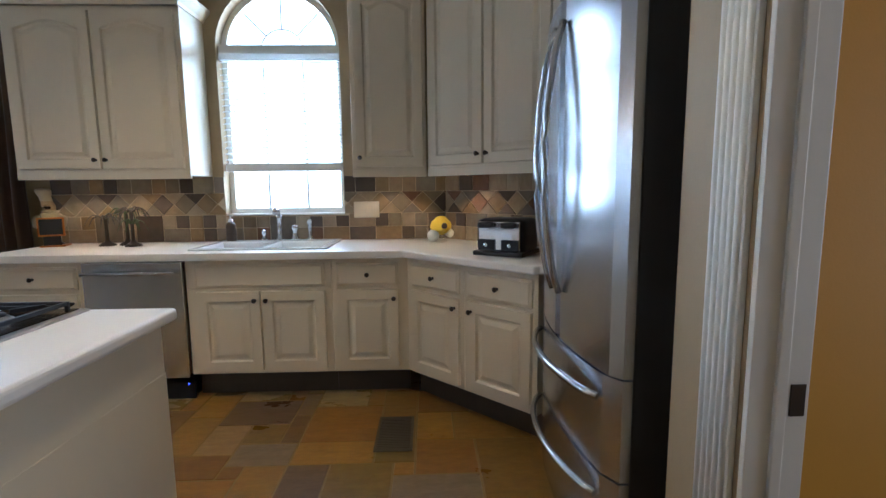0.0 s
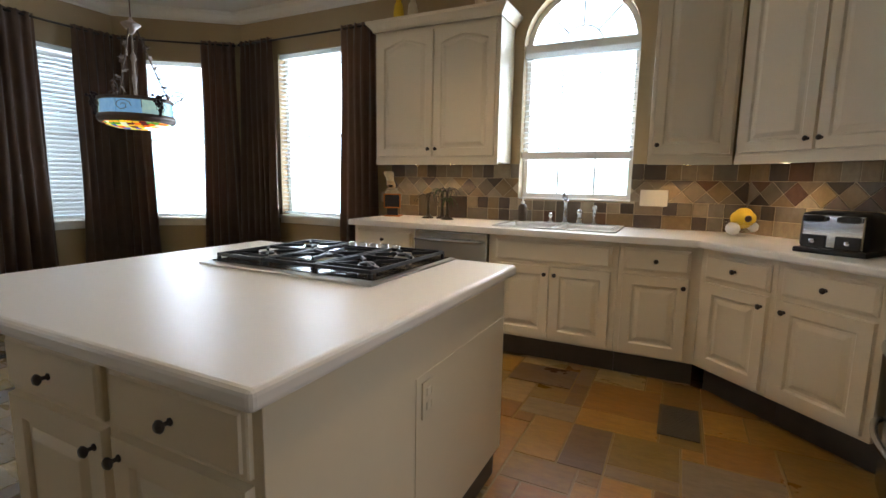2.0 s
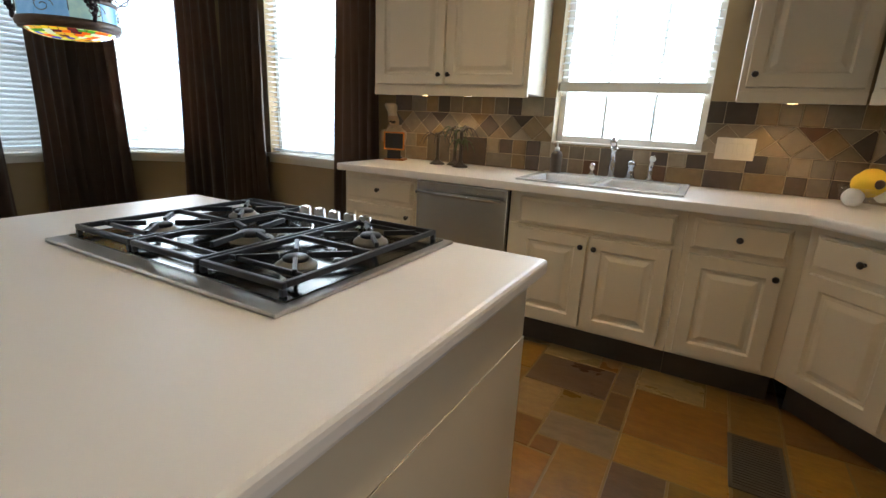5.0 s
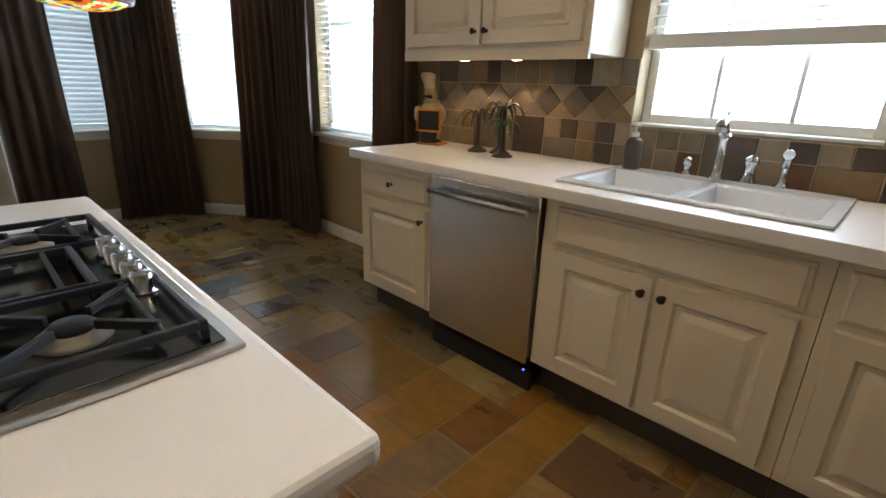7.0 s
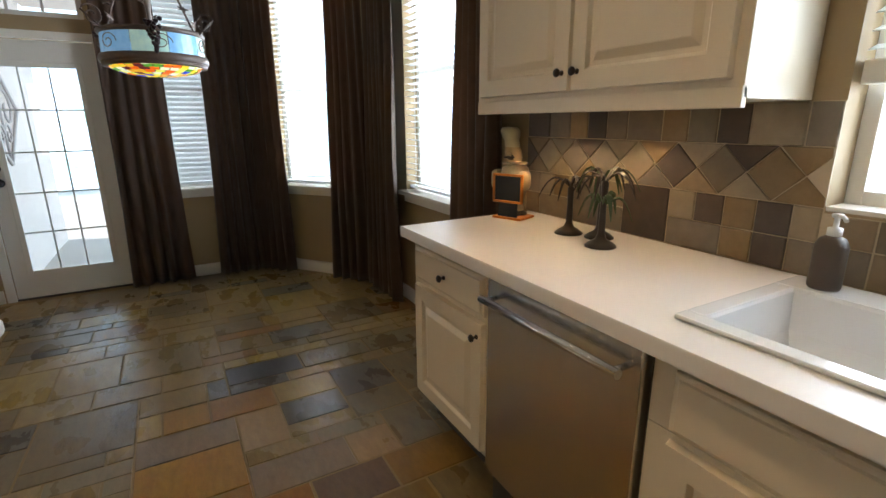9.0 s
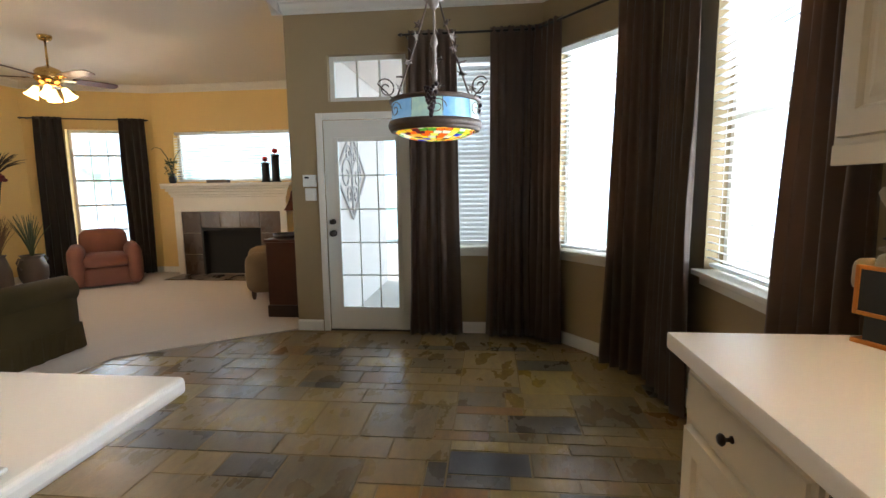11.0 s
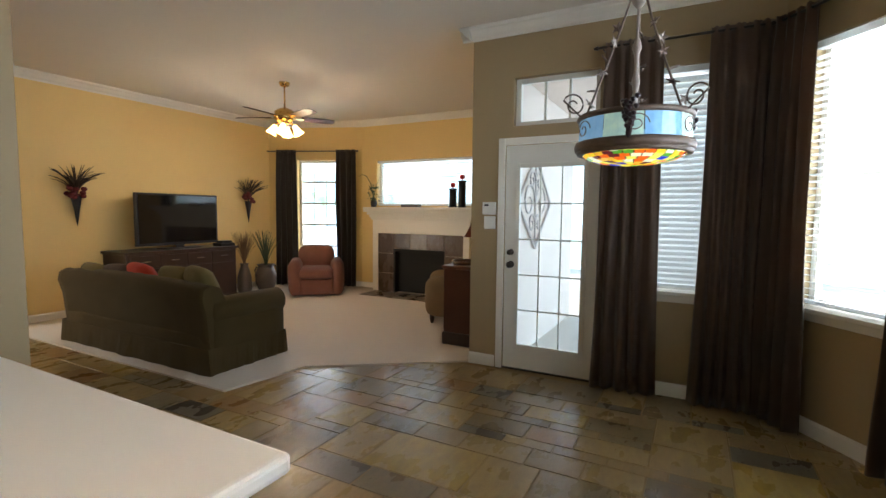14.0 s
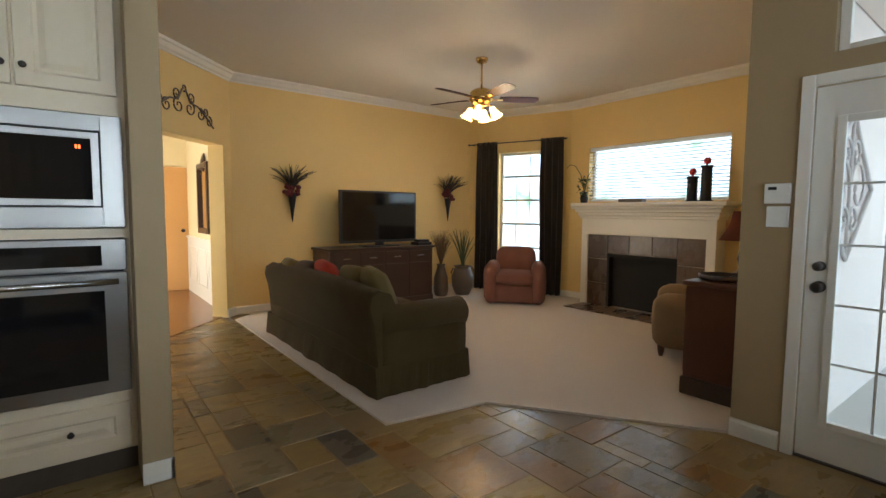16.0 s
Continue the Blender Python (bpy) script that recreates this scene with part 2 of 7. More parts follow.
M_CURTAIN = cloth("brown_taffeta", (0.092, 0.058, 0.040), 0.42, 300, 0.2, 0.3, 0.3, 0.22)
M_CURTAIN2 = cloth("black_brown_taffeta", (0.03, 0.024, 0.02), 0.6, 300, 0.15, 0.12)
M_SOFA = cloth("olive_chenille", (0.056, 0.038, 0.014), 0.95, 260, 0.5, sheen=0.04)
M_PILLOW_O = cloth("olive_pillow", (0.12, 0.09, 0.03), 0.9)
M_PILLOW_R = cloth("red_pillow", (0.30, 0.03, 0.015), 0.9)
M_PILLOW_D = cloth("dark_pattern_pillow", (0.07, 0.045, 0.03), 0.9, vary=0.5)
M_ARMCHAIR = cloth("rose_brown_fabric", (0.185, 0.082, 0.06), 0.95)
M_BEIGECLOTH = cloth("beige_upholstery", (0.24, 0.17, 0.10), 0.95)
M_CARPET = cloth("beige_carpet", (0.51, 0.43, 0.345), 1.0, 190, 0.9, 0, 0.07, 0.5)
M_SHADE_D = cloth("dark_red_lampshade", (0.085, 0.03, 0.018), 0.9, through_light=0.25)


def blind_mat():
    m = mat("white_blind_slat", (0.80, 0.80, 0.78), 0.5)
    t, n, l, b = nodes_of(m)
    tr = n.new("ShaderNodeBsdfTranslucent")
    tr.inputs[0].default_value = (0.8, 0.82, 0.82, 1)
    mx = n.new("ShaderNodeMixShader")
    mx.inputs[0].default_value = 0.35
    l.new(b.outputs[0], mx.inputs[1])
    l.new(tr.outputs[0], mx.inputs[2])
    l.new(mx.outputs[0], n["Material Output"].inputs[0])
    return m


M_BLIND = blind_mat()


def glass_mat(name, tint=(1, 1, 1), rough=0.0):
    m = mat(name, tint, rough)
    t, n, l, b = nodes_of(m)
    b.inputs["Transmission Weight"].default_value = 1.0
    b.inputs["IOR"].default_value = 1.45
    return m


M_GLASS = glass_mat("clear_glass")
M_PANE = mat("window_glass", (1, 1, 1), 0.02)


def pane_mat():
    t, n, l, b = nodes_of(M_PANE)
    tr = n.new("ShaderNodeBsdfTransparent")
    gl = n.new("ShaderNodeBsdfGlossy")
    gl.inputs["Roughness"].default_value = 0.02
    mx = n.new("ShaderNodeMixShader")
    mx.inputs[0].default_value = 0.06
    l.new(tr.outputs[0], mx.inputs[1])
    l.new(gl.outputs[0], mx.inputs[2])
    l.new(mx.outputs[0], n["Material Output"].inputs[0])


pane_mat()


def lit(name, colour, strength):
    m = mat(name, colour, 0.5)
    t, n, l, b = nodes_of(m)
    b.inputs["Emission Color"].default_value = (*colour, 1)
    b.inputs["Emission Strength"].default_value = strength
    return m


M_BULB = lit("frosted_lit_glass", (1.0, 0.62, 0.24), 5.0)
M_PUCK = lit("puck_light_lens", (1.0, 0.66, 0.28), 9.0)
M_LED = lit("blue_indicator", (0.05, 0.08, 1.0), 5.0)
M_CLOCK = lit("orange_clock_digits", (1.0, 0.12, 0.02), 3.0)


def art_glass(name, stops, glow, single=False):
    """Leaded glass lit from a bulb behind: each piece has its own colour."""
    m = mat(name, (0.5, 0.5, 0.5), 0.2)
    t, n, l, b = nodes_of(m)
    rnd = n.new("ShaderNodeObjectInfo").outputs["Random"] if single else n.new("ShaderNodeNewGeometry").outputs["Random Per Island"]
    c = ramp(t, rnd, stops)
    c.node.color_ramp.interpolation = "CONSTANT"
    c = mixed(t, ramp(t, noisy(t, 30, 4), [(0.35, (0.5,) * 3), (0.65, (0,) * 3)]), c, mixed(t, 1.0, c, (0.6, 0.75, 0.9), "MULTIPLY"))
    l.new(c, b.inputs["Base Color"])
    l.new(c, b.inputs["Emission Color"])
    b.inputs["Emission Strength"].default_value = glow
    return m


M_BOWLGLASS = art_glass("stained_bowl_glass", [(0.0, (0.85, 0.55, 0.03)), (0.2, (0.75, 0.70, 0.10)), (0.36, (0.85, 0.13, 0.01)), (0.5, (0.10, 0.30, 0.03)),
                                               (0.62, (0.80, 0.40, 0.03)), (0.75, (0.02, 0.04, 0.40)), (0.84, (0.75, 0.74, 0.45)), (0.93, (0.12, 0.02, 0.02))], 0.8, True)
M_BANDGLASS = art_glass("opal_band_glass", [(0.0, (0.22, 0.42, 0.62)), (0.35, (0.35, 0.58, 0.68)), (0.6, (0.45, 0.62, 0.52)), (0.85, (0.25, 0.36, 0.66))], 0.38, True)
M_VERDIGRIS = painted("aged_bronze_scroll", (0.13, 0.085, 0.062), 0.5, 0.4, 120, 0.3, 0.5, 30)
M_PALEIRON = painted("weathered_pale_metal", (0.38, 0.31, 0.27), 0.5, 0.35, 120, 0.3, 0.5, 30)


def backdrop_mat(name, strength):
    """Garden far beyond the panes, washed out; emission stands in for its sunlight."""
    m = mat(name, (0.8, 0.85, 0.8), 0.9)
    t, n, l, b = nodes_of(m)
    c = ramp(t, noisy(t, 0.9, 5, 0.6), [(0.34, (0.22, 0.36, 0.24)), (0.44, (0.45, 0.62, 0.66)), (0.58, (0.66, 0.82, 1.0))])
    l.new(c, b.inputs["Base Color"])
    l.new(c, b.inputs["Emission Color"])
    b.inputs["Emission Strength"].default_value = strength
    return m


# two glow strengths of one garden: sunlit side and shaded side
M_GARDEN = backdrop_mat("bright_glow_garden", 3.4)
M_GARDEN_DIM = backdrop_mat("dim_glow_garden", 2.1)
M_PATIO = painted("patio_concrete", (0.55, 0.52, 0.47), 0.85, 0.1)
# iron coloured pale to imitate the bright haze outside
M_TRELLIS = painted("glare_paled_iron", (0.52, 0.47, 0.45), 0.7, 0.15)
M_STUCCO = painted("pink_beige_stucco", (0.74, 0.64, 0.58), 0.9, 0.08, 70, 0.5)


# ---- mesh helpers ----
def box(bm, x0, x1, y0, y1, z0, z1, bevel=0.0, m=None):
    x0, x1, y0, y1, z0, z1 = min(x0, x1), max(x0, x1), min(y0, y1), max(y0, y1), min(z0, z1), max(z0, z1)
    pts = [(x, y, z) for z in (z0, z1) for y in (y0, y1) for x in (x0, x1)]
    vs = [bm.verts.new(p) for p in pts]
    fs = [bm.faces.new([vs[i] for i in q]) for q in ((0, 2, 3, 1), (4, 5, 7, 6), (0, 1, 5, 4), (2, 6, 7, 3), (0, 4, 6, 2), (1, 3, 7, 5))]
    if bevel:
        es = list({e for f in fs for e in f.edges})
        r = bmesh.ops.bevel(bm, geom=es, offset=bevel, segments=2, affect="EDGES", profile=0.6)
        vs = list({v for f in r["faces"] for v in f.verts} | {v for v in vs if v.is_valid})
    if m is not None:
        bmesh.ops.transform(bm, matrix=m, verts=[v for v in vs if v.is_valid])
    return vs


def lathe(bm, profile, steps=20, at=(0, 0, 0), m=None):
    """A turned shape from (radius, height) pairs round z."""
    rings = []
    for r, z in profile:
        ring = []
        for k in range(steps):
            a = 2 * math.pi * k / steps
            p = Vector((r * math.cos(a) + at[0], r * math.sin(a) + at[1], z + at[2]))
            ring.append(bm.verts.new(m @ p if m is not None else p))
        rings.append(ring)
    for a, b in zip(rings, rings[1:]):
        for k in range(steps):
            f = bm.faces.new((a[k], a[(k + 1) % steps], b[(k + 1) % steps], b[k]))
            f.smooth = True
    if profile[0][0] > 1e-4:
        bm.faces.new(rings[0][::-1])
    if profile[-1][0] > 1e-4:
        bm.faces.new(rings[-1])
    return rings


def tube(bm, pts, radius, steps=8, taper=None):
    """A round bar along a line of points."""
    pts = [Vector(p) for p in pts]
    rings = []
    for i, p in enumerate(pts):
        d = (pts[min(i + 1, len(pts) - 1)] - pts[max(i - 1, 0)]).normalized()
        side = d.cross(Vector((0, 0, 1)))
        side = d.cross(Vector((0, 1, 0))) if side.length < 0.05 else side
        side.normalize()
        up = side.cross(d)
        r = radius if taper is None else radius * (1 + (taper - 1) * i / (len(pts) - 1))
        rings.append([bm.verts.new(p + side * math.cos(2 * math.pi * k / steps) * r + up * math.sin(2 * math.pi * k / steps) * r) for k in range(steps)])
    for a, b in zip(rings, rings[1:]):
        for k in range(steps):
            f = bm.faces.new((a[k], a[(k + 1) % steps], b[(k + 1) % steps], b[k]))
            f.smooth = True
    bm.faces.new(rings[0][::-1])
    bm.faces.new(rings[-1])


def prism(bm, poly, z0, z1):
    lo = [bm.verts.new((x, y, z0)) for x, y in poly]
    hi = [bm.verts.new((x, y, z1)) for x, y in poly]
    bm.faces.new(lo[::-1])
    bm.faces.new(hi)
    for k in range(len(poly)):
        j = (k + 1) % len(poly)
        bm.faces.new((lo[k], lo[j], hi[j], hi[k]))


def soft_box(bm, x0, x1, y0, y1, z0, z1, r, puff=0.0, cuts=5, m=None, seed=0):
    """A padded block: rounded all over, with swelling faces."""
    sub = bmesh.new()
    bmesh.ops.create_cube(sub, size=2)
    bmesh.ops.subdivide_edges(sub, edges=sub.edges[:], cuts=cuts, use_grid_fill=True)
    hx, hy, hz = (x1 - x0) / 2, (y1 - y0) / 2, (z1 - z0) / 2
    c = Vector(((x0 + x1) / 2, (y0 + y1) / 2, (z0 + z1) / 2))
    verts = []
    idx = {}
    for v in sub.verts:
        u = v.co.copy()
        p = Vector((u.x * hx, u.y * hy, u.z * hz))
        core = Vector([max(-h + r, min(h - r, q)) for h, q in zip((hx, hy, hz), p)])
        d = p - core
        if d.length > 1e-6:
            p = core + d.normalized() * r
        p += Vector((u.x * (1 - u.y ** 2) * (1 - u.z ** 2), u.y * (1 - u.x ** 2) * (1 - u.z ** 2), u.z * (1 - u.x ** 2) * (1 - u.y ** 2))) * puff
        p += Vector((noise.noise(p * 4 + Vector((seed, 0, 0))), noise.noise(p * 4 + Vector((0, seed, 7))), noise.noise(p * 4 + Vector((3, 0, seed))))) * 0.008
        p += c
        idx[v.index] = bm.verts.new(m @ p if m is not None else p)
    for f in sub.faces:
        g = bm.faces.new([idx[v.index] for v in f.verts])
        g.smooth = True
    sub.free()


def link(name, bm, material, parent=None, m=None):
    me = bpy.data.meshes.new(name)
    bmesh.ops.recalc_face_normals(bm, faces=bm.faces[:])
    bm.to_mesh(me)
    bm.free()
    me.materials.append(material)
    ob = new(name, me)
    if parent is not None:
        ob.parent = parent
    if m is not None:
        ob.matrix_local = m
    return ob


def part(name, bm, material, parent, label=""):
    ob = link(name, bm, material, parent)
    return tagged(ob, label) if label else ob


def thing(name, m, label, category, group="", kind=""):
    ob = new(name)
    ob.empty_display_size = 0.1
    ob.matrix_world = m
    return tagged(ob, label, category, group, kind)


def setting(name, bm, material, label="", category="", parent=None):
    ob = link(name, bm, material, parent)
    return tagged(ob, label, category, "", "structure") if parent is None else ob


# ---- walls ----
def wall(name, p0, p1, material, openings=(), thick=0.16, label="", z1=CEIL, arch=None, mitre0=0.0, mitre1=0.0):
    """Inner face runs p0 to p1 with the room on its right hand; openings are (s0, s1, z0, z1)."""
    a, b = Vector((*p0, 0)), Vector((*p1, 0))
    length = (b - a).length
    d = (b - a).normalized()
    nrm = Vector((-d.y, d.x, 0))
    m = Matrix(((d.x, nrm.x, 0, a.x), (d.y, nrm.y, 0, a.y), (0, 0, 1, 0), (0, 0, 0, 1)))
    bm = bmesh.new()
    cutsx = sorted({-mitre0, length + mitre1, *[o[0] for o in openings], *[o[1] for o in openings]})
    for s0, s1 in zip(cutsx, cutsx[1:]):
        mid = (s0 + s1) / 2
        holes = sorted((o[2], o[3]) for o in openings if o[0] < mid < o[1])
        z = 0.0
        for h0, h1 in holes:
            if h0 > z:
                box(bm, s0, s1, 0, thick, z, h0, 0, m)
            z = h1
        if z < z1:
            box(bm, s0, s1, 0, thick, z, z1, 0, m)
    if arch:
        s0, s1, zs = arch
        r, cx = (s1 - s0) / 2, (s0 + s1) / 2
        n = 24
        top = zs + r
        for k in range(n):
            a0, a1 = math.pi * k / n, math.pi * (k + 1) / n
            q = [(cx + r * math.cos(a0), zs + r * math.sin(a0)), (cx + r * math.cos(a0), top), (cx + r * math.cos(a1), top), (cx + r * math.cos(a1), zs + r * math.sin(a1))]
            f0 = [bm.verts.new(m @ Vector((x, 0, zz))) for x, zz in q]
            f1 = [bm.verts.new(m @ Vector((x, thick, zz))) for x, zz in q]
            bm.faces.new(f0)
            bm.faces.new(f1[::-1])
            bm.faces.new((f0[0], f0[3], f1[3], f1[0]))
    bmesh.ops.remove_doubles(bm, verts=bm.verts[:], dist=1e-5)
    ob = setting(name, bm, material, label or "painted plaster wall", "wall")
    return ob, m, length


def run_trim(name, p0, p1, profile, material, label, category, ext0=0.0, ext1=0.0, group=""):
    """A moulding along the foot or head of a wall: profile of (out into the room, height)."""
    a, b = Vector((*p0, 0)), Vector((*p1, 0))
    d = (b - a).normalized()
    into = Vector((d.y, -d.x, 0))
    bm = bmesh.new()
    ends = []
    for q, e in ((a, -ext0), (b, ext1)):
        ends.append([bm.verts.new(q + d * e + into * o + Vector((0, 0, z))) for o, z in profile])
    n = len(profile)
    for k in range(n):
        j = (k + 1) % n
        bm.faces.new((ends[0][k], ends[0][j], ends[1][j], ends[1][k]))
    bm.faces.new(ends[0][::-1])
    bm.faces.new(ends[1])
    return setting(name, bm, material, label, category)


CROWN = [(0.0, CEIL - 0.105), (0.012, CEIL - 0.105), (0.018, CEIL - 0.088), (0.045, CEIL - 0.07), (0.075, CEIL - 0.035), (0.092, CEIL - 0.028), (0.1, CEIL - 0.012), (0.1, CEIL - 0.001), (0.0, CEIL - 0.001)]
BASE = [(0.001, 0.0), (0.016, 0.0), (0.016, 0.085), (0.011, 0.098), (0.006, 0.105), (0.001, 0.105)]

# ---- structure ----
WIN = (-0.745, 0.135, 1.14, 2.345)          # sink window: x0, x1, sill, spring line
sx = lambda x: x - BC[0]
ARCH_R = (WIN[1] - WIN[0]) / 2
wall("wall_sink", BC, (DIAG - YW, YW), M_TAN, [(sx(WIN[0]), sx(WIN[1]), WIN[2], WIN[3] + ARCH_R), (sx(-3.42), sx(-2.32), 0.88, 2.56)], 0.17,
     "tan painted kitchen wall with an arched window", arch=(sx(WIN[0]), sx(WIN[1]), WIN[3]), mitre0=0.06)
BLEN = math.dist(AB, BC)
B0, B1 = 0.20, BLEN - 0.24
wall("wall_nook", AB, BC, M_TAN, [(B0, B1, 0.82, 2.50)], 0.17, "tan slanted breakfast nook wall with a window", mitre0=0.06, mitre1=0.06)
DOOR = (1.17, 1.975)
wall("wall_patio", LC, AB, M_TAN, [(DOOR[0] - LC[1] - 0.01, DOOR[1] - LC[1] + 0.01, 0, 2.0), (1.235 - LC[1], 1.955 - LC[1], 2.15, 2.56), (2.22 - LC[1], 2.90 - LC[1], 0.82, 2.50)], 0.17,
     "tan wall with the patio door and transom")
wall("wall_living_north", (XF, LC[1]), (LC[0] - 0.17, LC[1]), M_YELLOW, (), 0.16, "yellow painted living room wall")
bm = bmesh.new()
box(bm, XF - 0.2, LC[0] - 0.172, LC[1] + 0.162, LC[1] + 0.178, -0.15, CEIL + 0.1)
tagged(link("wall_stucco", bm, M_STUCCO), "pale pinkish stucco on the patio side of the house", "wall", "", "structure")
FW = (-2.40, -0.44, 1.50, 2.30)
wall("wall_fireplace", C2, (XF, LC[1]), M_YELLOW, [(FW[0] - C2[1], FW[1] - C2[1], FW[2], FW[3])], 0.17, "yellow fireplace wall with a wide window")
CL = math.dist(C1, C2)
wall("wall_chamfer", C1, C2, M_YELLOW, [(0.31 * CL, 0.76 * CL, 0.35, 2.33)], 0.17, "yellow slanted wall with a tall window", mitre0=0.05, mitre1=0.05)
wall("wall_television", TA, C1, M_YELLOW, (), 0.16, "pale yellow painted television wall")
AW0 = (-2.21, -3.17)
AL = math.dist(AW0, TA)
wall("wall_arch", AW0, TA, M_YELLOW, [(0.10, AL - 0.16, 0, 2.12)], 0.2, "yellow slanted wall with a hall opening")
wall("wall_diagonal", (DIAG - YW, YW), (2.1, DIAG - 2.1), M_TAN, (), 0.16, "tan slanted kitchen corner wall")
wall("wall_alcove_back", (2.1, DIAG - 2.1), (2.1, 1.54), M_TAN, (), 0.16, "tan refrigerator alcove wall")
wall("wall_alcove_side", (2.1, 1.54), (1.55, 1.54), M_TAN, (), 0.1, "tan refrigerator alcove return")
wall("wall_east", (XE, 1.44), (XE, -1.3), M_TAN, [(1.44 - 1.25, 1.44 - 0.33, 0, 2.08)], 0.125, "tan wall with a cased doorway", mitre0=0.1)
wall("wall_south", (XE, -1.42), (-2.07, -1.42), M_TAN, (), 0.14, "tan kitchen wall behind the ovens", mitre0=0.18)
bm = bmesh.new()
box(bm, -2.21, -2.075, -3.17, -0.625, 0, CEIL, 0.006)
setting("wall_stub", bm, M_TAN, "tan wall end beside the oven cabinet", "wall")
# rooms that close the place: dining side, hall
wall("wall_dining_north", (2.26, 2.9), (4.2, 2.9), M_GOLD, (), 0.12, "yellow dining room wall")
wall("wall_dining_east", (4.2, 2.9), (4.2, -1.42), M_GOLD, [(1.4, 3.4, 0.3, 2.4)], 0.12, "yellow dining room wall with an added unseen window opening")
wall("wall_dining_back", (2.26, 1.54), (2.26, 2.9), M_GOLD, (), 0.002, "yellow dining room wall")
wall("wall_dining_alcove", (1.55, 1.434), (2.26, 1.434), M_GOLD, (), 0.05, "yellow dining room wall beside the doorway")
# fill lamp behind an invented, unseen window, to brighten dining room and doorway
area_lamp("fill_dining", pose(4.36, 0.5, 1.35, 90, 0, 90), 2.0, 2.1, 18, (1.0, 0.95, 0.88))
wall("wall_dining_south", (4.2, -1.42), (1.42, -1.42), M_GOLD, (), 0.14, "yellow dining room wall")
wall("wall_hall_west", (-3.33, -6.9), (-3.33, -4.56), M_CREAM, (), 0.08, "cream hall wall above white panelling")
wall("wall_hall_south", (-1.2, -6.9), (-3.41, -6.9), M_CREAM, (), 0.12, "cream hall end wall")
wall("wall_hall_east", (-1.2, -3.0), (-1.2, -6.9), M_CREAM, [(1.6, 2.9, 0.2, 2.2)], 0.12, "cream hall wall with a window")
wall("wall_hall_north", (-2.075, -3.0), (-1.2, -3.0), M_CREAM, (), 0.1, "cream hall wall")
area_lamp("sky_hall", pose(-0.95, -5.2, 1.2, 90, 0, 90), 1.2, 1.9, 70, (1.0, 0.93, 0.80))

# recessed kitchen downlights, above the walk
for n, (x, y) in enumerate(((0.45, 1.55), (-0.85, 2.55))):
    rl = thing("recessed_light", pose(x, y, CEIL), "white recessed ceiling downlight, lit warm", "ceiling light", "kitchen downlights")
    bm = bmesh.new()
    lathe(bm, [(0.075, -0.001), (0.095, -0.001), (0.095, -0.006), (0.075, -0.010), (0.075, -0.001)], 24)
    part("trim_ring", bm, M_TRIM, rl)
    bm = bmesh.new()
    lathe(bm, [(0.074, -0.003), (0.04, -0.006), (0, -0.007)], 20)
    part("lens", bm, M_PUCK, rl, "glowing lens")
    lp = area_lamp("downlight", pose(x, y, CEIL - 0.02), 0.15, 0.15, 4 if n == 0 else 5, (1.0, 0.72, 0.40))
    lp.data.spread = radians(105)
    lp.data.shape = "DISK"

OUT = [(2.3, 4.3), (-5.3, 4.3), (-5.3, 1.02), (-8.2, 1.02), (-8.2, -7.1), (4.4, -7.1), (4.4, 4.3)]
bm = bmesh.new()
prism(bm, OUT[::-1], CEIL, CEIL + 0.12)
setting("ceiling", bm, M_CEIL, "off-white painted plaster ceiling", "ceiling")
bm = bmesh.new()
box(bm, -5.14, 4.4, -7.1, 4.09, -0.14, -0.0024)
setting("floor", bm, M_GROUT, "grouted bed of the slate floor", "floor")
CARPET = [(-3.345, -0.49), (-4.08, -0.37), (-4.955, 0.835), (-7.99, 0.835), (-7.99, -2.74), (-7.35, -4.37), (-3.44, -4.37), (-3.58, -4.25), (-3.345, -4.05)]
bm = bmesh.new()
box(bm, -8.17, -5.14, -4.55, 1.0, -0.14, -0.001)
setting("subfloor", bm, M_GROUT, "floor under the living room carpet", "floor")
bm = bmesh.new()
prism(bm, CARPET[::-1], -0.011, 0.014)
tagged(link("carpet", bm, M_CARPET), "wall-to-wall beige cut-pile carpet", "carpet", "", "structure")
bm = bmesh.new()
prism(bm, [(-3.42, -6.9), (-1.2, -6.9), (-1.2, -3.0), (-2.2, -3.25), (-3.3, -4.36)], -0.01, 0.008)
setting("floor_hall", bm, M_WOODFLOOR, "glossy reddish oak hall floor", "floor")

for n, (p, q, e0, e1) in enumerate(((BC, (DIAG - YW, YW), -0.02, 0), (AB, BC, 0, 0), (LC, AB, 0.1, 0), ((XF, LC[1]), LC, 0, 0.1), (C2, (XF, LC[1]), 0, 0), (C1, C2, 0, 0), (TA, C1, 0, 0), (AW0, TA, 0, 0), ((DIAG - YW, YW), (2.1, DIAG - 2.1), 0, 0), ((XE, 1.54), (XE, -1.42), 0, 0), ((XE, -1.42), (-2.07, -1.42), 0, 0))):
    run_trim("crown_molding_%d" % (n + 1), p, q, CROWN, M_TRIM, "white painted crown molding under the ceiling", "crown molding", e0, e1)
for n, (p, q) in enumerate(((BC, (-1.95, YW)), (AB, BC), (LC, (XD, DOOR[0] - 0.075)), ((XD, DOOR[1] + 0.075), AB), (C2, (XF, -2.3)), (C1, C2), (TA, C1), ((-3.31, -4.27), TA), ((-2.21, -0.609), (-2.075, -0.609)), ((-2.21, -3.17), (-2.21, -0.61)))):
    run_trim("baseboard_%d" % (n + 1), p, q, BASE, M_TRIM, "white painted baseboard along the wall foot", "baseboard")


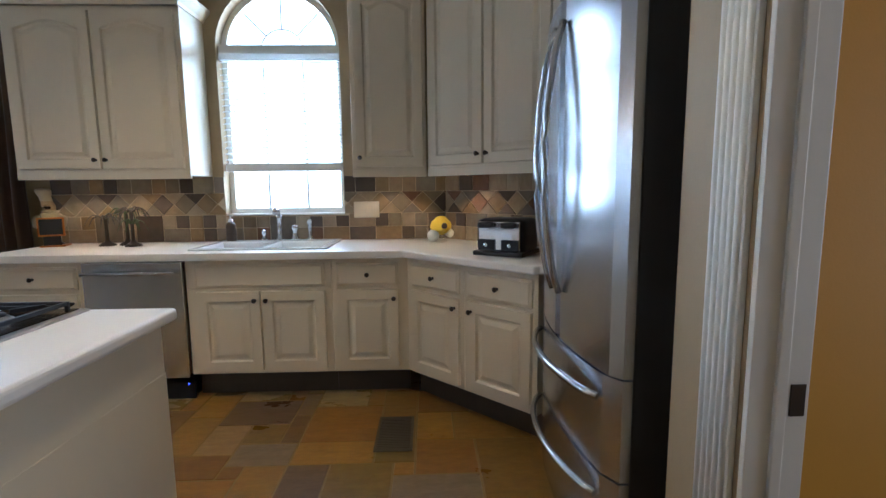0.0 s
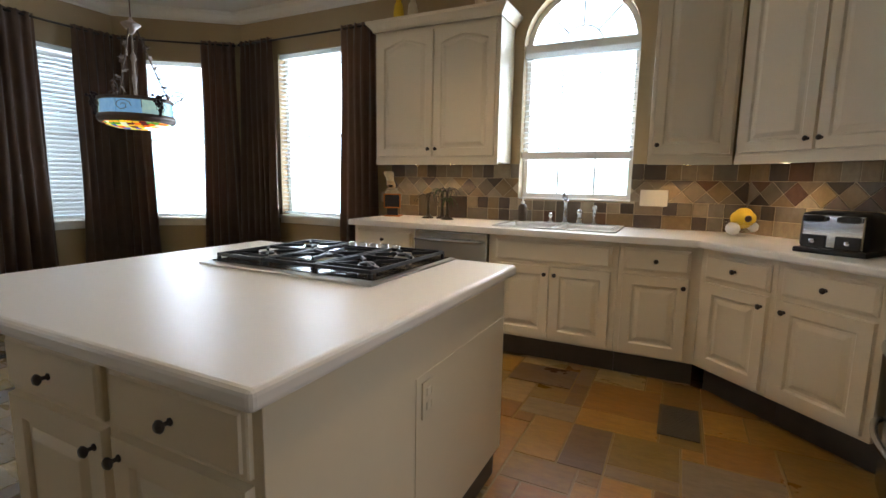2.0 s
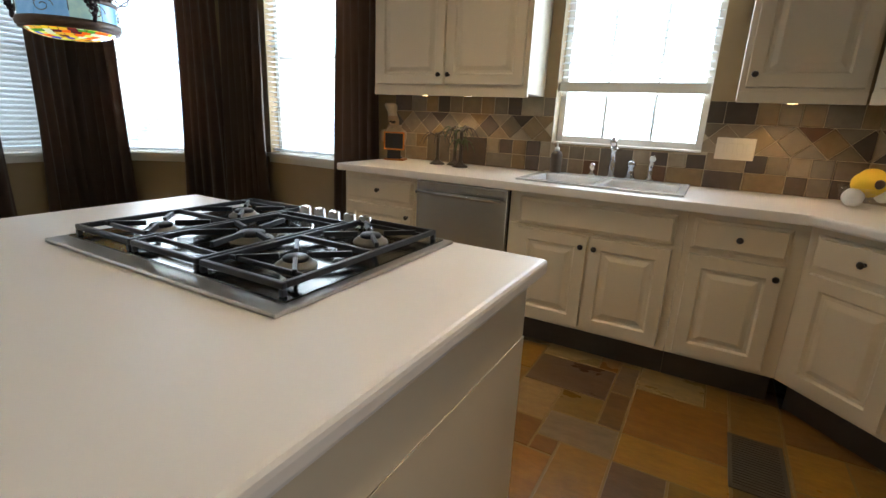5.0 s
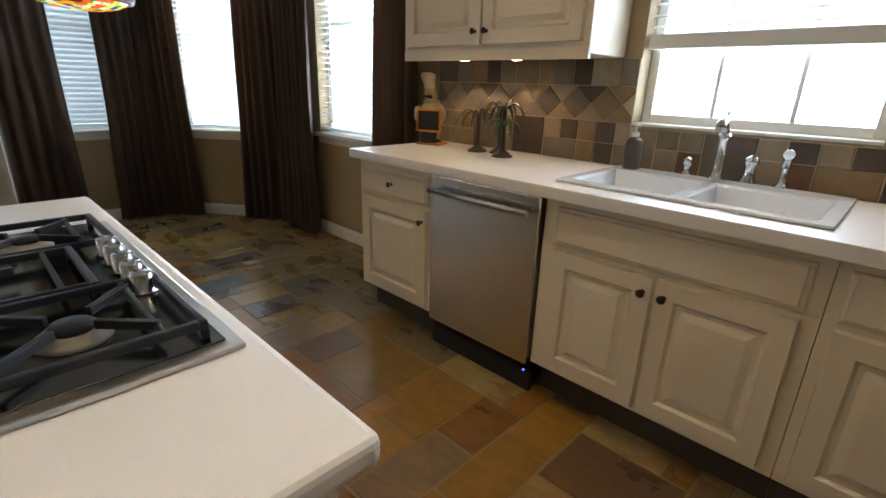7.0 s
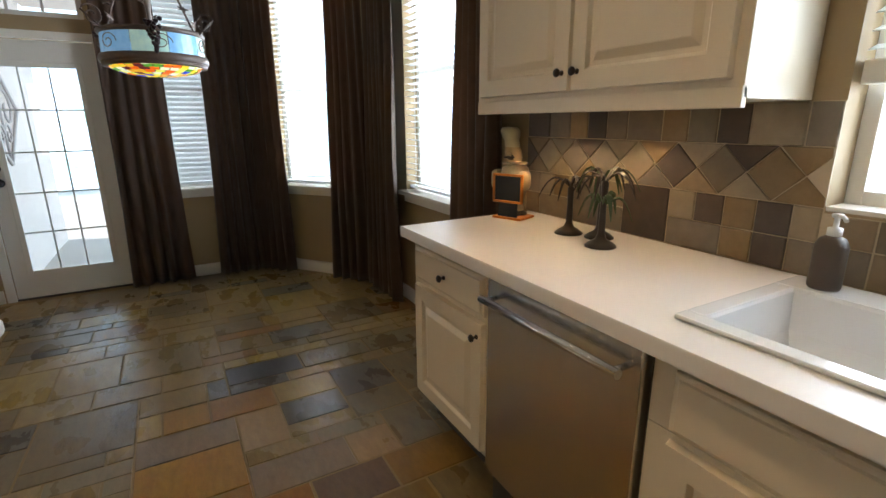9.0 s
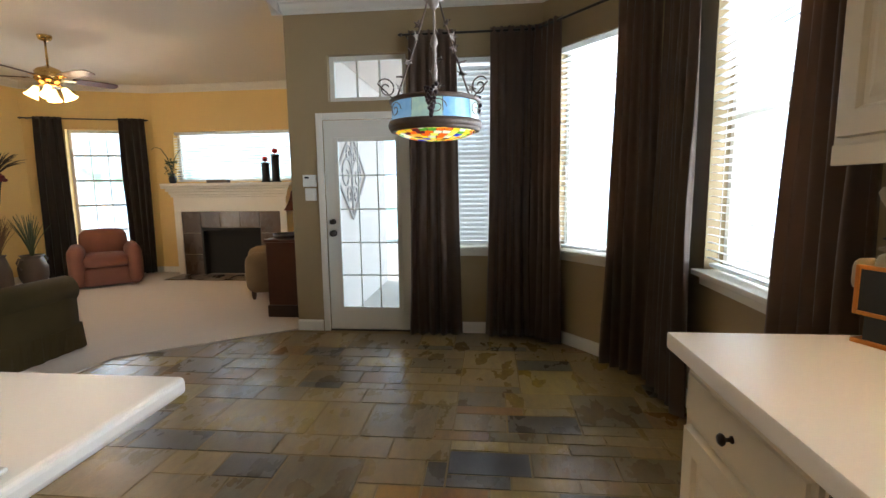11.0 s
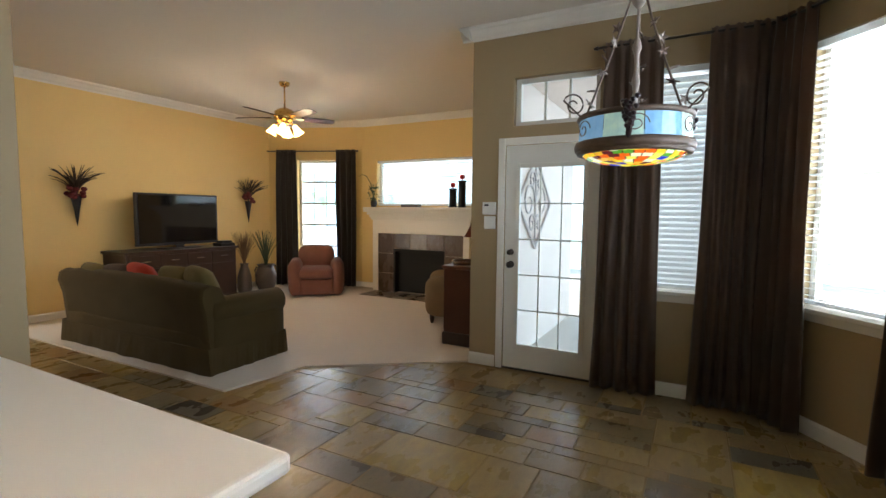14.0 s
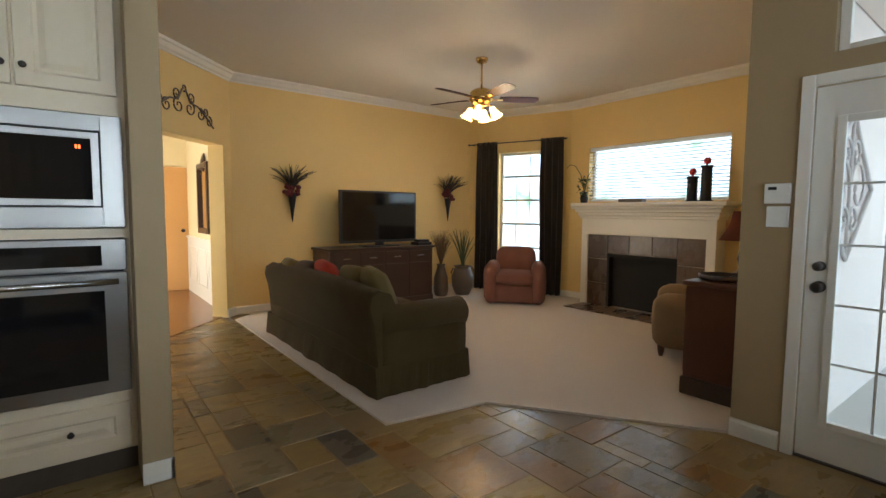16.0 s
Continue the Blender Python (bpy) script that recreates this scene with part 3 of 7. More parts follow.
# ---- windows ----
def window(name, p0, p1, z0, z1, label, cols=1, rows=2, blind=None, depth=0.10, sill=0.06, slat_tilt=35, casing=False, lattice=0.012):
    """Frame, panes, sill and an optional blind in a wall opening; p0 to p1 along the inner face, the room on the right hand."""
    a, b = Vector((*p0, 0)), Vector((*p1, 0))
    w = (b - a).length
    d = (b - a).normalized()
    m = Matrix(((d.x, -d.y, 0, a.x), (d.y, d.x, 0, a.y), (0, 0, 1, 0), (0, 0, 0, 1)))
    top = thing(name, m, label, "window", "", "structure")
    f = 0.045
    bm = bmesh.new()
    for x0, x1, u0, u1 in ((0, f, z0, z1), (w - f, w, z0, z1), (f, w - f, z0, z0 + f), (f, w - f, z1 - f, z1)):
        box(bm, x0, x1, depth, depth + 0.05, u0, u1, 0.004)
    part("window_frame", bm, M_TRIM, top)
    for k in range(1, rows):
        z = z0 + (z1 - z0) * k / rows
        bm = bmesh.new()
        box(bm, f, w - f, depth + 0.005, depth + 0.045, z - 0.018, z + 0.018, 0.003)
        part("meeting_rail", bm, M_TRIM, top)
    for k in range(1, cols):
        x = f + (w - 2 * f) * k / cols
        bm = bmesh.new()
        box(bm, x - lattice / 2, x + lattice / 2, depth + 0.012, depth + 0.03, z0 + f, z1 - f)
        part("muntin", bm, M_TRIM, top)
    bm = bmesh.new()
    box(bm, f, w - f, depth + 0.022, depth + 0.027, z0 + f, z1 - f)
    g = part("pane", bm, M_PANE, top)
    g.visible_shadow = False
    if sill:
        bm = bmesh.new()
        box(bm, -0.03, w + 0.03, -sill, depth, z0 - 0.03, z0 + 0.002, 0.006)
        part("window_sill", bm, M_TRIM, top)
        bm = bmesh.new()
        box(bm, -0.01, w + 0.01, -0.018, 0.0, z0 - 0.085, z0 - 0.031, 0.004)
        part("sill_apron", bm, M_TRIM, top)
    if blind:
        zb, tilt = blind
        bl = tagged(new("window_blind"), "white faux-wood horizontal blind hanging in the window", "blind", "window blinds")
        bl.matrix_world = m
        bm = bmesh.new()
        box(bm, 0.012, w - 0.012, 0.012, 0.07, z1 - 0.05, z1 - 0.004, 0.004)
        part("head_rail", bm, M_BLIND, bl)
        bm = bmesh.new()
        box(bm, 0.015, w - 0.015, 0.02, 0.065, zb, zb + 0.022, 0.004)
        part("bottom_rail", bm, M_BLIND, bl)
        pitch = 0.043
        count = int((z1 - 0.06 - zb - 0.03) / pitch)
        sm = bmesh.new()
        pr = [(-0.025, -0.0015), (0.0, 0.0025), (0.025, -0.0015), (0.025, 0.0005), (0.0, 0.0045), (-0.025, 0.0005)]
        e0 = [sm.verts.new((0.006, y, z)) for y, z in pr]
        e1 = [sm.verts.new((w - 0.006, y, z)) for y, z in pr]
        for k in range(6):
            sm.faces.new((e0[k], e0[(k + 1) % 6], e1[(k + 1) % 6], e1[k]))
        sm.faces.new(e0[::-1])
        sm.faces.new(e1)
        bmesh.ops.recalc_face_normals(sm, faces=sm.faces[:])
        me = bpy.data.meshes.new("slat")
        sm.to_mesh(me)
        sm.free()
        me.materials.append(M_BLIND)
        for k in range(count):
            ob = new("slat", me)
            ob.parent = bl
            ob.matrix_local = pose(0, 0.030, zb + 0.05 + k * pitch, tilt + random.uniform(-2, 2), 0, 0)
        for x in (0.12 * w, 0.88 * w):
            bm = bmesh.new()
            tube(bm, [(x, 0.016, zb + 0.01), (x, 0.016, z1 - 0.03)], 0.0015, 5)
            part("ladder_cord", bm, M_BLIND, bl)
    return top


window("window_1", (-3.42, YW), (-2.32, YW), 0.88, 2.56, "white framed nook window with a blind half closed", 1, 2, (0.90, -9))
bd = ((BC[0] - AB[0]) / BLEN, (BC[1] - AB[1]) / BLEN)
window("window_2", (AB[0] + bd[0] * B0, AB[1] + bd[1] * B0), (AB[0] + bd[0] * B1, AB[1] + bd[1] * B1), 0.82, 2.50, "white framed slanted nook window with a blind", 1, 2, (0.84, -9))
window("window_3", (XD, 2.22), (XD, 2.90), 0.82, 2.50, "white framed nook window with a closed blind", 1, 2, (0.85, 58))
window("window_4", (XF, FW[0]), (XF, FW[1]), FW[2], FW[3], "wide white framed window above the mantel", 1, 1, (FW[2] + 0.01, 20), sill=0)
cd = ((C2[0] - C1[0]) / CL, (C2[1] - C1[1]) / CL)
cp = lambda s: (C1[0] + cd[0] * s * CL, C1[1] + cd[1] * s * CL)
window("window_5", cp(0.31), cp(0.76), 0.35, 2.33, "tall white living room window with muntins", 3, 5, None, lattice=0.014)
window("window_6", (XD, 1.235), (XD, 1.955), 2.15, 2.56, "white framed transom window above the patio door", 3, 1, None, 0.06, 0, lattice=0.02)


def sink_window():
    x0, x1, z0, zs = WIN
    top = thing("window_7", pose(0, YW, 0), "arched white kitchen window over the sink with a raised blind", "window", "", "structure")
    f, r, cx = 0.04, ARCH_R, (x0 + x1) / 2
    bm = bmesh.new()
    for a0, a1, u0, u1 in ((x0, x0 + f, z0, zs), (x1 - f, x1, z0, zs), (x0 + f, x1 - f, z0, z0 + 0.05)):
        box(bm, a0, a1, 0.10, 0.15, u0, u1, 0.003)
    part("window_frame", bm, M_TRIM, top)
    bm = bmesh.new()
    box(bm, x0, x1, 0.045, 0.15, zs - 0.035, zs + 0.03, 0.004)
    part("transom_bar", bm, M_TRIM, top)
    n = 24
    bm = bmesh.new()
    for k in range(n):
        a0, a1 = math.pi * k / n, math.pi * (k + 1) / n
        q = [(cx + (r - e) * math.cos(a), zs + (r - e) * math.sin(a)) for a, e in ((a0, 0), (a1, 0), (a1, f), (a0, f))]
        lo = [bm.verts.new((x, 0.10, z)) for x, z in q]
        hi = [bm.verts.new((x, 0.15, z)) for x, z in q]
        bm.faces.new(lo)
        bm.faces.new(hi[::-1])
        bm.faces.new((lo[2], lo[3], hi[3], hi[2]))
    part("arch_frame", bm, M_TRIM, top)
    for a in (45, 90, 135):
        bm = bmesh.new()
        c, s = math.cos(radians(a)), math.sin(radians(a))
        tube(bm, [(cx + 0.16 * c, 0.125, zs + 0.16 * s), (cx + (r - f) * c, 0.125, zs + (r - f) * s)], 0.007, 6)
        part("muntin", bm, M_TRIM, top)
    bm = bmesh.new()
    tube(bm, [(cx + 0.16 * math.cos(math.pi * k / 14), 0.125, zs + 0.16 * math.sin(math.pi * k / 14)) for k in range(15)], 0.007, 6)
    part("fan_muntin", bm, M_TRIM, top)
    for k in (1, 2):
        bm = bmesh.new()
        x = x0 + (x1 - x0) * k / 3
        box(bm, x - 0.008, x + 0.008, 0.112, 0.132, z0 + 0.05, zs - 0.03)
        part("muntin", bm, M_TRIM, top)
    bm = bmesh.new()
    box(bm, x0 + f, x1 - f, 0.124, 0.128, z0 + 0.05, zs - 0.03)
    part("pane", bm, M_PANE, top).visible_shadow = False
    bm = bmesh.new()
    arc = [(cx + (r - f) * math.cos(math.pi * k / n), zs + (r - f) * math.sin(math.pi * k / n)) for k in range(n + 1)]
    bm.faces.new([bm.verts.new((x, 0.126, z)) for x, z in arc])
    part("arched_pane", bm, M_PANE, top).visible_shadow = False
    bm = bmesh.new()
    box(bm, x0, x1, 0.0, 0.10, z0 - 0.006, z0 + 0.012, 0.003)
    part("window_sill", bm, M_TRIM, top)
    bl = tagged(new("window_blind"), "white horizontal blind raised above the sink", "blind", "window blinds")
    bl.location = (0, YW, 0)
    bm = bmesh.new()
    box(bm, x0 + 0.01, x1 - 0.01, 0.02, 0.075, 1.465, 1.525, 0.006)
    part("bottom_rail", bm, M_TRIM, bl)
    bm = bmesh.new()
    box(bm, x0 + 0.006, x1 - 0.006, 0.02, 0.08, zs - 0.08, zs - 0.036, 0.006)
    part("head_rail", bm, M_BLIND, bl)
    sm = bmesh.new()
    box(sm, x0 + 0.012, x1 - 0.012, -0.024, 0.024, -0.0015, 0.0015)
    me = bpy.data.meshes.new("slat")
    sm.to_mesh(me)
    sm.free()
    me.materials.append(M_BLIND)
    for k in range(17):
        ob = new("slat", me)
        ob.parent = bl
        ob.matrix_local = pose(0, 0.048, 1.555 + k * 0.0435, 20 + random.uniform(-2, 2))


sink_window()


# ---- patio door and casings ----
def patio_door():
    y0, y1 = DOOR
    m = Matrix(((0, -1, 0, XD), (1, 0, 0, 0), (0, 0, 1, 0), (0, 0, 0, 1)))
    top = thing("door_1", m, "white patio door with fifteen glass lights, closed", "door", "", "structure")
    g0, g1, h0, h1 = 1.295, 1.85, 0.225, 1.80
    bm = bmesh.new()
    for a, b, c, e in ((y0, g0, 0.012, 1.985), (g1, y1, 0.012, 1.985), (g0, g1, 0.012, h0), (g0, g1, h1, 1.985)):
        box(bm, a, b, 0.02, 0.062, c, e)
    part("door_slab", bm, M_TRIM, top)
    bm = bmesh.new()
    for a, b, c, e in ((g0 - 0.03, g0 + 0.008, h0 - 0.03, h1 + 0.03), (g1 - 0.008, g1 + 0.03, h0 - 0.03, h1 + 0.03), (g0 + 0.008, g1 - 0.008, h0 - 0.03, h0 + 0.008), (g0 + 0.008, g1 - 0.008, h1 - 0.008, h1 + 0.03)):
        box(bm, a, b, 0.006, 0.021, c, e, 0.004)
    part("glazing_bead", bm, M_TRIM, top)
    for k in (1, 2):
        bm = bmesh.new()
        y = g0 + (g1 - g0) * k / 3
        box(bm, y - 0.006, y + 0.006, 0.03, 0.042, h0, h1)
        part("muntin", bm, M_TRIM, top)
    for k in (1, 2, 3, 4):
        bm = bmesh.new()
        z = h0 + (h1 - h0) * k / 5
        box(bm, g0, g1, 0.031, 0.041, z - 0.006, z + 0.006)
        part("muntin", bm, M_TRIM, top)
    bm = bmesh.new()
    box(bm, g0, g1, 0.044, 0.048, h0, h1)
    part("pane", bm, M_PANE, top).visible_shadow = False
    for z, r in ((1.055, 0.026), (0.945, 0.031)):
        bm = bmesh.new()
        lathe(bm, [(r, 0.0), (r, 0.006), (0.012, 0.01), (0.012, 0.03), (r * 0.85, 0.04), (r * 0.95, 0.052), (r * 0.6, 0.064), (0, 0.066)], 18, m=pose(y0 + 0.06, 0.02, z, 90))
        part("door_knob" if z < 1 else "deadbolt", bm, M_BRONZE, top, "dark bronze")
    bm = bmesh.new()
    box(bm, y0 - 0.01, y1 + 0.01, 0.0, 0.13, 0.0, 0.012, 0.003)
    part("threshold", bm, M_BRONZE, top)
    for a, b, c, e in ((y0 - 0.062, y0 - 0.002, 0, 2.05), (y1 + 0.002, y1 + 0.062, 0, 2.05), (y0 - 0.002, y1 + 0.002, 1.99, 2.05)):
        bm = bmesh.new()
        box(bm, a, b, -0.018, 0.0, c, e, 0.005)
        part("casing", bm, M_TRIM, top)


patio_door()


def cased_opening():
    top = thing("door_2", pose(0, 0, 0), "white reeded casing of the dining room doorway", "doorway", "", "structure")
    bm = bmesh.new()
    box(bm, XE - 0.016, XE, 1.262, 1.385, 0, 2.20, 0.004)
    for k in range(5):
        y = 1.278 + k * 0.022
        tube(bm, [(XE - 0.017, y, 0.14), (XE - 0.017, y, 2.14)], 0.0085, 8)
    part("casing", bm, M_TRIM, top)
    bm = bmesh.new()
    box(bm, XE - 0.001, XE + 0.128, 1.232, 1.2485, 0, 2.08, 0.003)
    box(bm, XE + 0.05, XE + 0.075, 1.222, 1.232, 0, 2.07, 0.003)
    part("jamb", bm, M_TRIM, top)
    bm = bmesh.new()
    box(bm, XE + 0.086, XE + 0.118, 1.2285, 1.2315, 0.845, 0.915, 0.001)
    part("strike_plate", bm, M_BRONZE, top, "dark bronze strike plate")
    bm = bmesh.new()
    box(bm, XE - 0.016, XE, 0.32, 1.262, 2.085, 2.20, 0.004)
    part("head_casing", bm, M_TRIM, top)
    bm = bmesh.new()
    box(bm, XE - 0.016, XE, 0.20, 0.32, 0, 2.20, 0.004)
    part("casing", bm, M_TRIM, top)


cased_opening()


def hall_details():
    door = thing("door_3", pose(-3.0, -6.895, 0), "honey coloured hall door, closed", "door", "", "structure")
    bm = bmesh.new()
    box(bm, -0.33, 0.42, -0.004, 0.035, 0.01, 2.03, 0.004)
    part("door_slab", bm, M_DOORWOOD, door)
    bm = bmesh.new()
    lathe(bm, [(0.03, 0), (0.03, 0.006), (0.012, 0.012), (0.012, 0.035), (0.028, 0.05), (0.02, 0.065), (0, 0.067)], 14, m=pose(-0.25, 0.035, 1.0, -90))
    part("door_knob", bm, M_BRONZE, door)
    panel = thing("trim_wainscot", pose(-3.33, 0, 0), "white panelled wainscot along the hall wall", "wainscot", "", "structure")
    bm = bmesh.new()
    box(bm, 0.002, 0.02, -6.88, -4.58, 0, 0.88, 0.003)
    box(bm, 0.002, 0.035, -6.88, -4.58, 0.88, 0.92, 0.006)
    part("panel", bm, M_TRIM, panel)
    for k in range(3):
        bm = bmesh.new()
        y = -6.7 + k * 0.72
        for a, b, c, e in ((y, y + 0.6, 0.2, 0.225), (y, y + 0.6, 0.735, 0.76), (y, y + 0.025, 0.225, 0.735), (y + 0.575, y + 0.6, 0.225, 0.735)):
            box(bm, 0.02, 0.03, a, b, c, e, 0.003)
        part("panel_molding", bm, M_TRIM, panel)
    mir = thing("wall_mirror", pose(-3.325, -5.45, 0), "tall dark carved mirror frame on the hall wall", "mirror")
    bm = bmesh.new()
    for a, b, c, e in ((-0.35, -0.27, 1.0, 2.0), (0.27, 0.35, 1.0, 2.0), (-0.27, 0.27, 1.0, 1.08), (-0.27, 0.27, 1.92, 2.0)):
        box(bm, 0.0, 0.05, a, b, c, e, 0.015)
    lathe(bm, [(0.0, 0), (0.14, 0.01), (0.10, 0.03), (0.05, 0.045), (0, 0.05)], 16, m=pose(0.0, 0, 2.0, 0, 90, 0))
    part("frame", bm, M_DARKWOOD, mir)
    bm = bmesh.new()
    box(bm, 0.0, 0.015, -0.27, 0.27, 1.08, 1.92)
    part("mirror_glass", bm, M_CHROME, mir)


hall_details()


# ---- kitchen cabinets ----
def outline(w, h, inset, arch, n=12):
    """Points round a panel, the top edge bowed up in the middle."""
    x0, x1, z0, z1 = inset, w - inset, inset, h - inset
    pts = [(x0, z0), (x1, z0)]
    for k in range(n + 1):
        u = k / n
        x = x1 + (x0 - x1) * u
        z = z1 - arch + arch * math.sin(math.pi * u) ** 1.3 if arch else z1
        pts.append((x, z))
    return pts


def raised_panel(bm, x, z, w, h, arch=0.0, rail=0.062, y=0.0, thick=0.02):
    """A frame-and-panel front; its face looks to -y."""
    loops = [(0.0, 0.0, -0.0), (0.004, 0.0, thick), (rail, arch, thick), (rail + 0.010, arch, thick - 0.011), (rail + 0.024, arch, thick - 0.011), (rail + 0.046, arch, thick - 0.002), (rail + 0.05, arch, thick - 0.001)]
    rings = []
    for inset, a, out in loops:
        pts = outline(w, h, inset, a)
        rings.append([bm.verts.new((x + px, y - out, z + pz)) for px, pz in pts])
    n = len(rings[0])
    for a, b in zip(rings, rings[1:]):
        for k in range(n):
            bm.faces.new((a[k], a[(k + 1) % n], b[(k + 1) % n], b[k]))
    bm.faces.new(rings[-1])


def slab_front(bm, x, z, w, h, y=0.0, thick=0.02):
    loops = [(0.0, 0.0), (0.0, thick - 0.010), (0.004, thick - 0.007), (0.012, thick - 0.005), (0.016, thick)]
    rings = [[bm.verts.new((x + px, y - o, z + pz)) for px, pz in ((i, i), (w - i, i), (w - i, h - i), (i, h - i))] for i, o in loops]
    for a, b in zip(rings, rings[1:]):
        for k in range(4):
            bm.faces.new((a[k], a[(k + 1) % 4], b[(k + 1) % 4], b[k]))
    bm.faces.new(rings[-1])


def knob_on(parent, x, z, y=-0.02):
    bm = bmesh.new()
    lathe(bm, [(0.009, 0), (0.009, 0.003), (0.005, 0.006), (0.005, 0.014), (0.013, 0.020), (0.015, 0.025), (0.010, 0.031), (0, 0.032)], 14, m=pose(x, y, z, 90))
    return part("knob", bm, M_BRONZE, parent, "oiled bronze knob")


def front(top, name, x, z, w, h, knob=None, arch=0.0, panel=True):
    bm = bmesh.new()
    if panel:
        raised_panel(bm, x, z, w, h, arch)
    else:
        slab_front(bm, x, z, w, h)
    ob = part(name, bm, M_CAB, top)
    if knob:
        knob_on(ob, *knob)
    return ob


TOE, BODY_TOP = 0.17, CT - 0.045


def base_cabinet(m, w, depth, label, doors, drawers, toe=True, z0=TOE, group="base cabinets", basin=False):
    """doors and drawers: (x, width, knob side or None)."""
    top = thing("base_cabinet", m, label, "cabinet", group)
    bm = bmesh.new()
    box(bm, 0, w, 0, depth, z0, 0.72 if basin else BODY_TOP, 0.003)
    part("body", bm, M_CAB, top)
    if basin:
        bm = bmesh.new()
        box(bm, 0, w, 0.001, 0.03, 0.7205, BODY_TOP, 0.002)
        part("apron", bm, M_CAB, top)
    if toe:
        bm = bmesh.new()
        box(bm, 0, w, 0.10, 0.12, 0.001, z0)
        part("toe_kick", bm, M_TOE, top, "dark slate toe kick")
    for x, ww, k in drawers:
        front(top, "drawer_front", x, 0.728, ww, 0.145, (x + ww / 2, 0.80) if k else None, 0, False)
    for x, ww, k in doors:
        kx = x + ww - 0.03 if k == "r" else x + 0.03
        front(top, "door", x, z0 + 0.02, ww, 0.515 - (z0 - 0.17), (kx, 0.648) if k else None)
    return top


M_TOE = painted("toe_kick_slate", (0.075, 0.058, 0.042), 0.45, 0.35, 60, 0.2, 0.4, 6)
FY = 3.26
base_cabinet(pose(-1.945, FY, 0), 0.575, 0.64, "cream painted base cabinet with a drawer over one door", [(0.03, 0.52, "r")], [(0.03, 0.52, 1)])
base_cabinet(pose(-0.745, FY, 0), 0.895, 0.64, "cream painted sink cabinet with two raised-panel doors", [(0.06, 0.392, "r"), (0.462, 0.392, "l")], [(0.06, 0.794, 0)], basin=True)
base_cabinet(pose(0.152, FY, 0), 0.474, 0.64, "cream painted corner base cabinet with a drawer", [(0.03, 0.385, "r")], [(0.03, 0.385, 1)])
DG = lambda s, off=0.0: pose(0.625 + s * 0.70711 + off * 0.70711, 3.26 - s * 0.70711 + off * 0.70711, 0, 0, 0, -45)
base_cabinet(DG(0.0), 0.47, 0.62, "cream painted slanted base cabinet with a drawer", [(0.042, 0.398, "r")], [(0.042, 0.398, 1)])
base_cabinet(DG(0.472), 0.478, 0.62, "cream painted slanted base cabinet beside the refrigerator", [(0.03, 0.418, "l")], [(0.03, 0.418, 1)])


def upper_cabinet(m, w, depth, z0, z1, label, doors, crown=True, arch=0.05):
    top = thing("wall_cabinet", m, label, "cabinet", "wall cabinets")
    bm = bmesh.new()
    box(bm, 0, w, 0, depth, z0, z1, 0.003)
    part("body", bm, M_CAB, top)
    for x, ww, k in doors:
        kx = x + ww - 0.03 if k == "r" else x + 0.03
        front(top, "door", x, z0 + 0.045, ww, z1 - z0 - 0.075, (kx, z0 + 0.105), arch)
    bm = bmesh.new()
    box(bm, 0.0, w, -0.004, 0.018, z0 - 0.022, z0 + 0.03, 0.003)
    part("light_rail", bm, M_CAB, top)
    if crown:
        bm = bmesh.new()
        prof = [(0.0, 0.0), (0.012, 0.0), (0.018, 0.02), (0.045, 0.05), (0.058, 0.062), (0.06, 0.085), (0.0, 0.085)]
        rings = []
        for o, z in prof:
            rings.append([bm.verts.new(p) for p in ((-o, depth, z1 + z - 0.005), (-o, -o - 0.02, z1 + z - 0.005), (w + o, -o - 0.02, z1 + z - 0.005), (w + o, depth, z1 + z - 0.005))])
        for a, b in zip(rings, rings[1:]):
            for k in range(3):
                bm.faces.new((a[k], a[k + 1], b[k + 1], b[k]))
        bm.faces.new(rings[-1])
        part("crown", bm, M_CAB, top)
    return top


UY = 3.59
upper_cabinet(pose(-1.955, UY, 0), 1.13, 0.33, 1.43, 2.51, "cream painted wall cabinet with two arched doors", [(0.03, 0.53, "r"), (0.57, 0.53, "l")])
upper_cabinet(pose(0.255, UY, 0), 0.498, 0.33, 1.43, 2.66, "cream painted wall cabinet with one arched door", [(0.025, 0.455, "l")], False)
UD = lambda s: pose(0.761 + s * 0.70711, 3.59 - s * 0.70711, 0, 0, 0, -45)
upper_cabinet(UD(0.005), 0.98, 0.32, 1.43, 2.66, "cream painted slanted wall cabinet with two arched doors", [(0.03, 0.45, "r"), (0.49, 0.45, "l")], False)


def puck(at):
    top = thing("puck_light", pose(*at), "small round warm light under the wall cabinet", "light", "under-cabinet lights")
    bm = bmesh.new()
    lathe(bm, [(0.038, 0.0), (0.038, -0.012), (0.03, -0.014)], 18)
    part("housing", bm, M_CHROME, top)
    bm = bmesh.new()
    lathe(bm, [(0.028, -0.0145), (0.02, -0.018), (0, -0.019)], 16)
    part("lens", bm, M_PUCK, top, "glowing frosted lens")
    spot = new("puck_lamp", bpy.data.lights.new("puck_lamp", "SPOT"))
    spot.data.energy, spot.data.color, spot.data.spot_size, spot.data.shadow_soft_size = 2.2, (1.0, 0.66, 0.34), radians(120), 0.02
    spot.location = (at[0], at[1], at[2] - 0.03)


for q in ((-1.62, 3.72, 1.43), (-1.28, 3.72, 1.43), (0.50, 3.72, 1.43), (1.02, 3.50, 1.43)):
    puck(q)


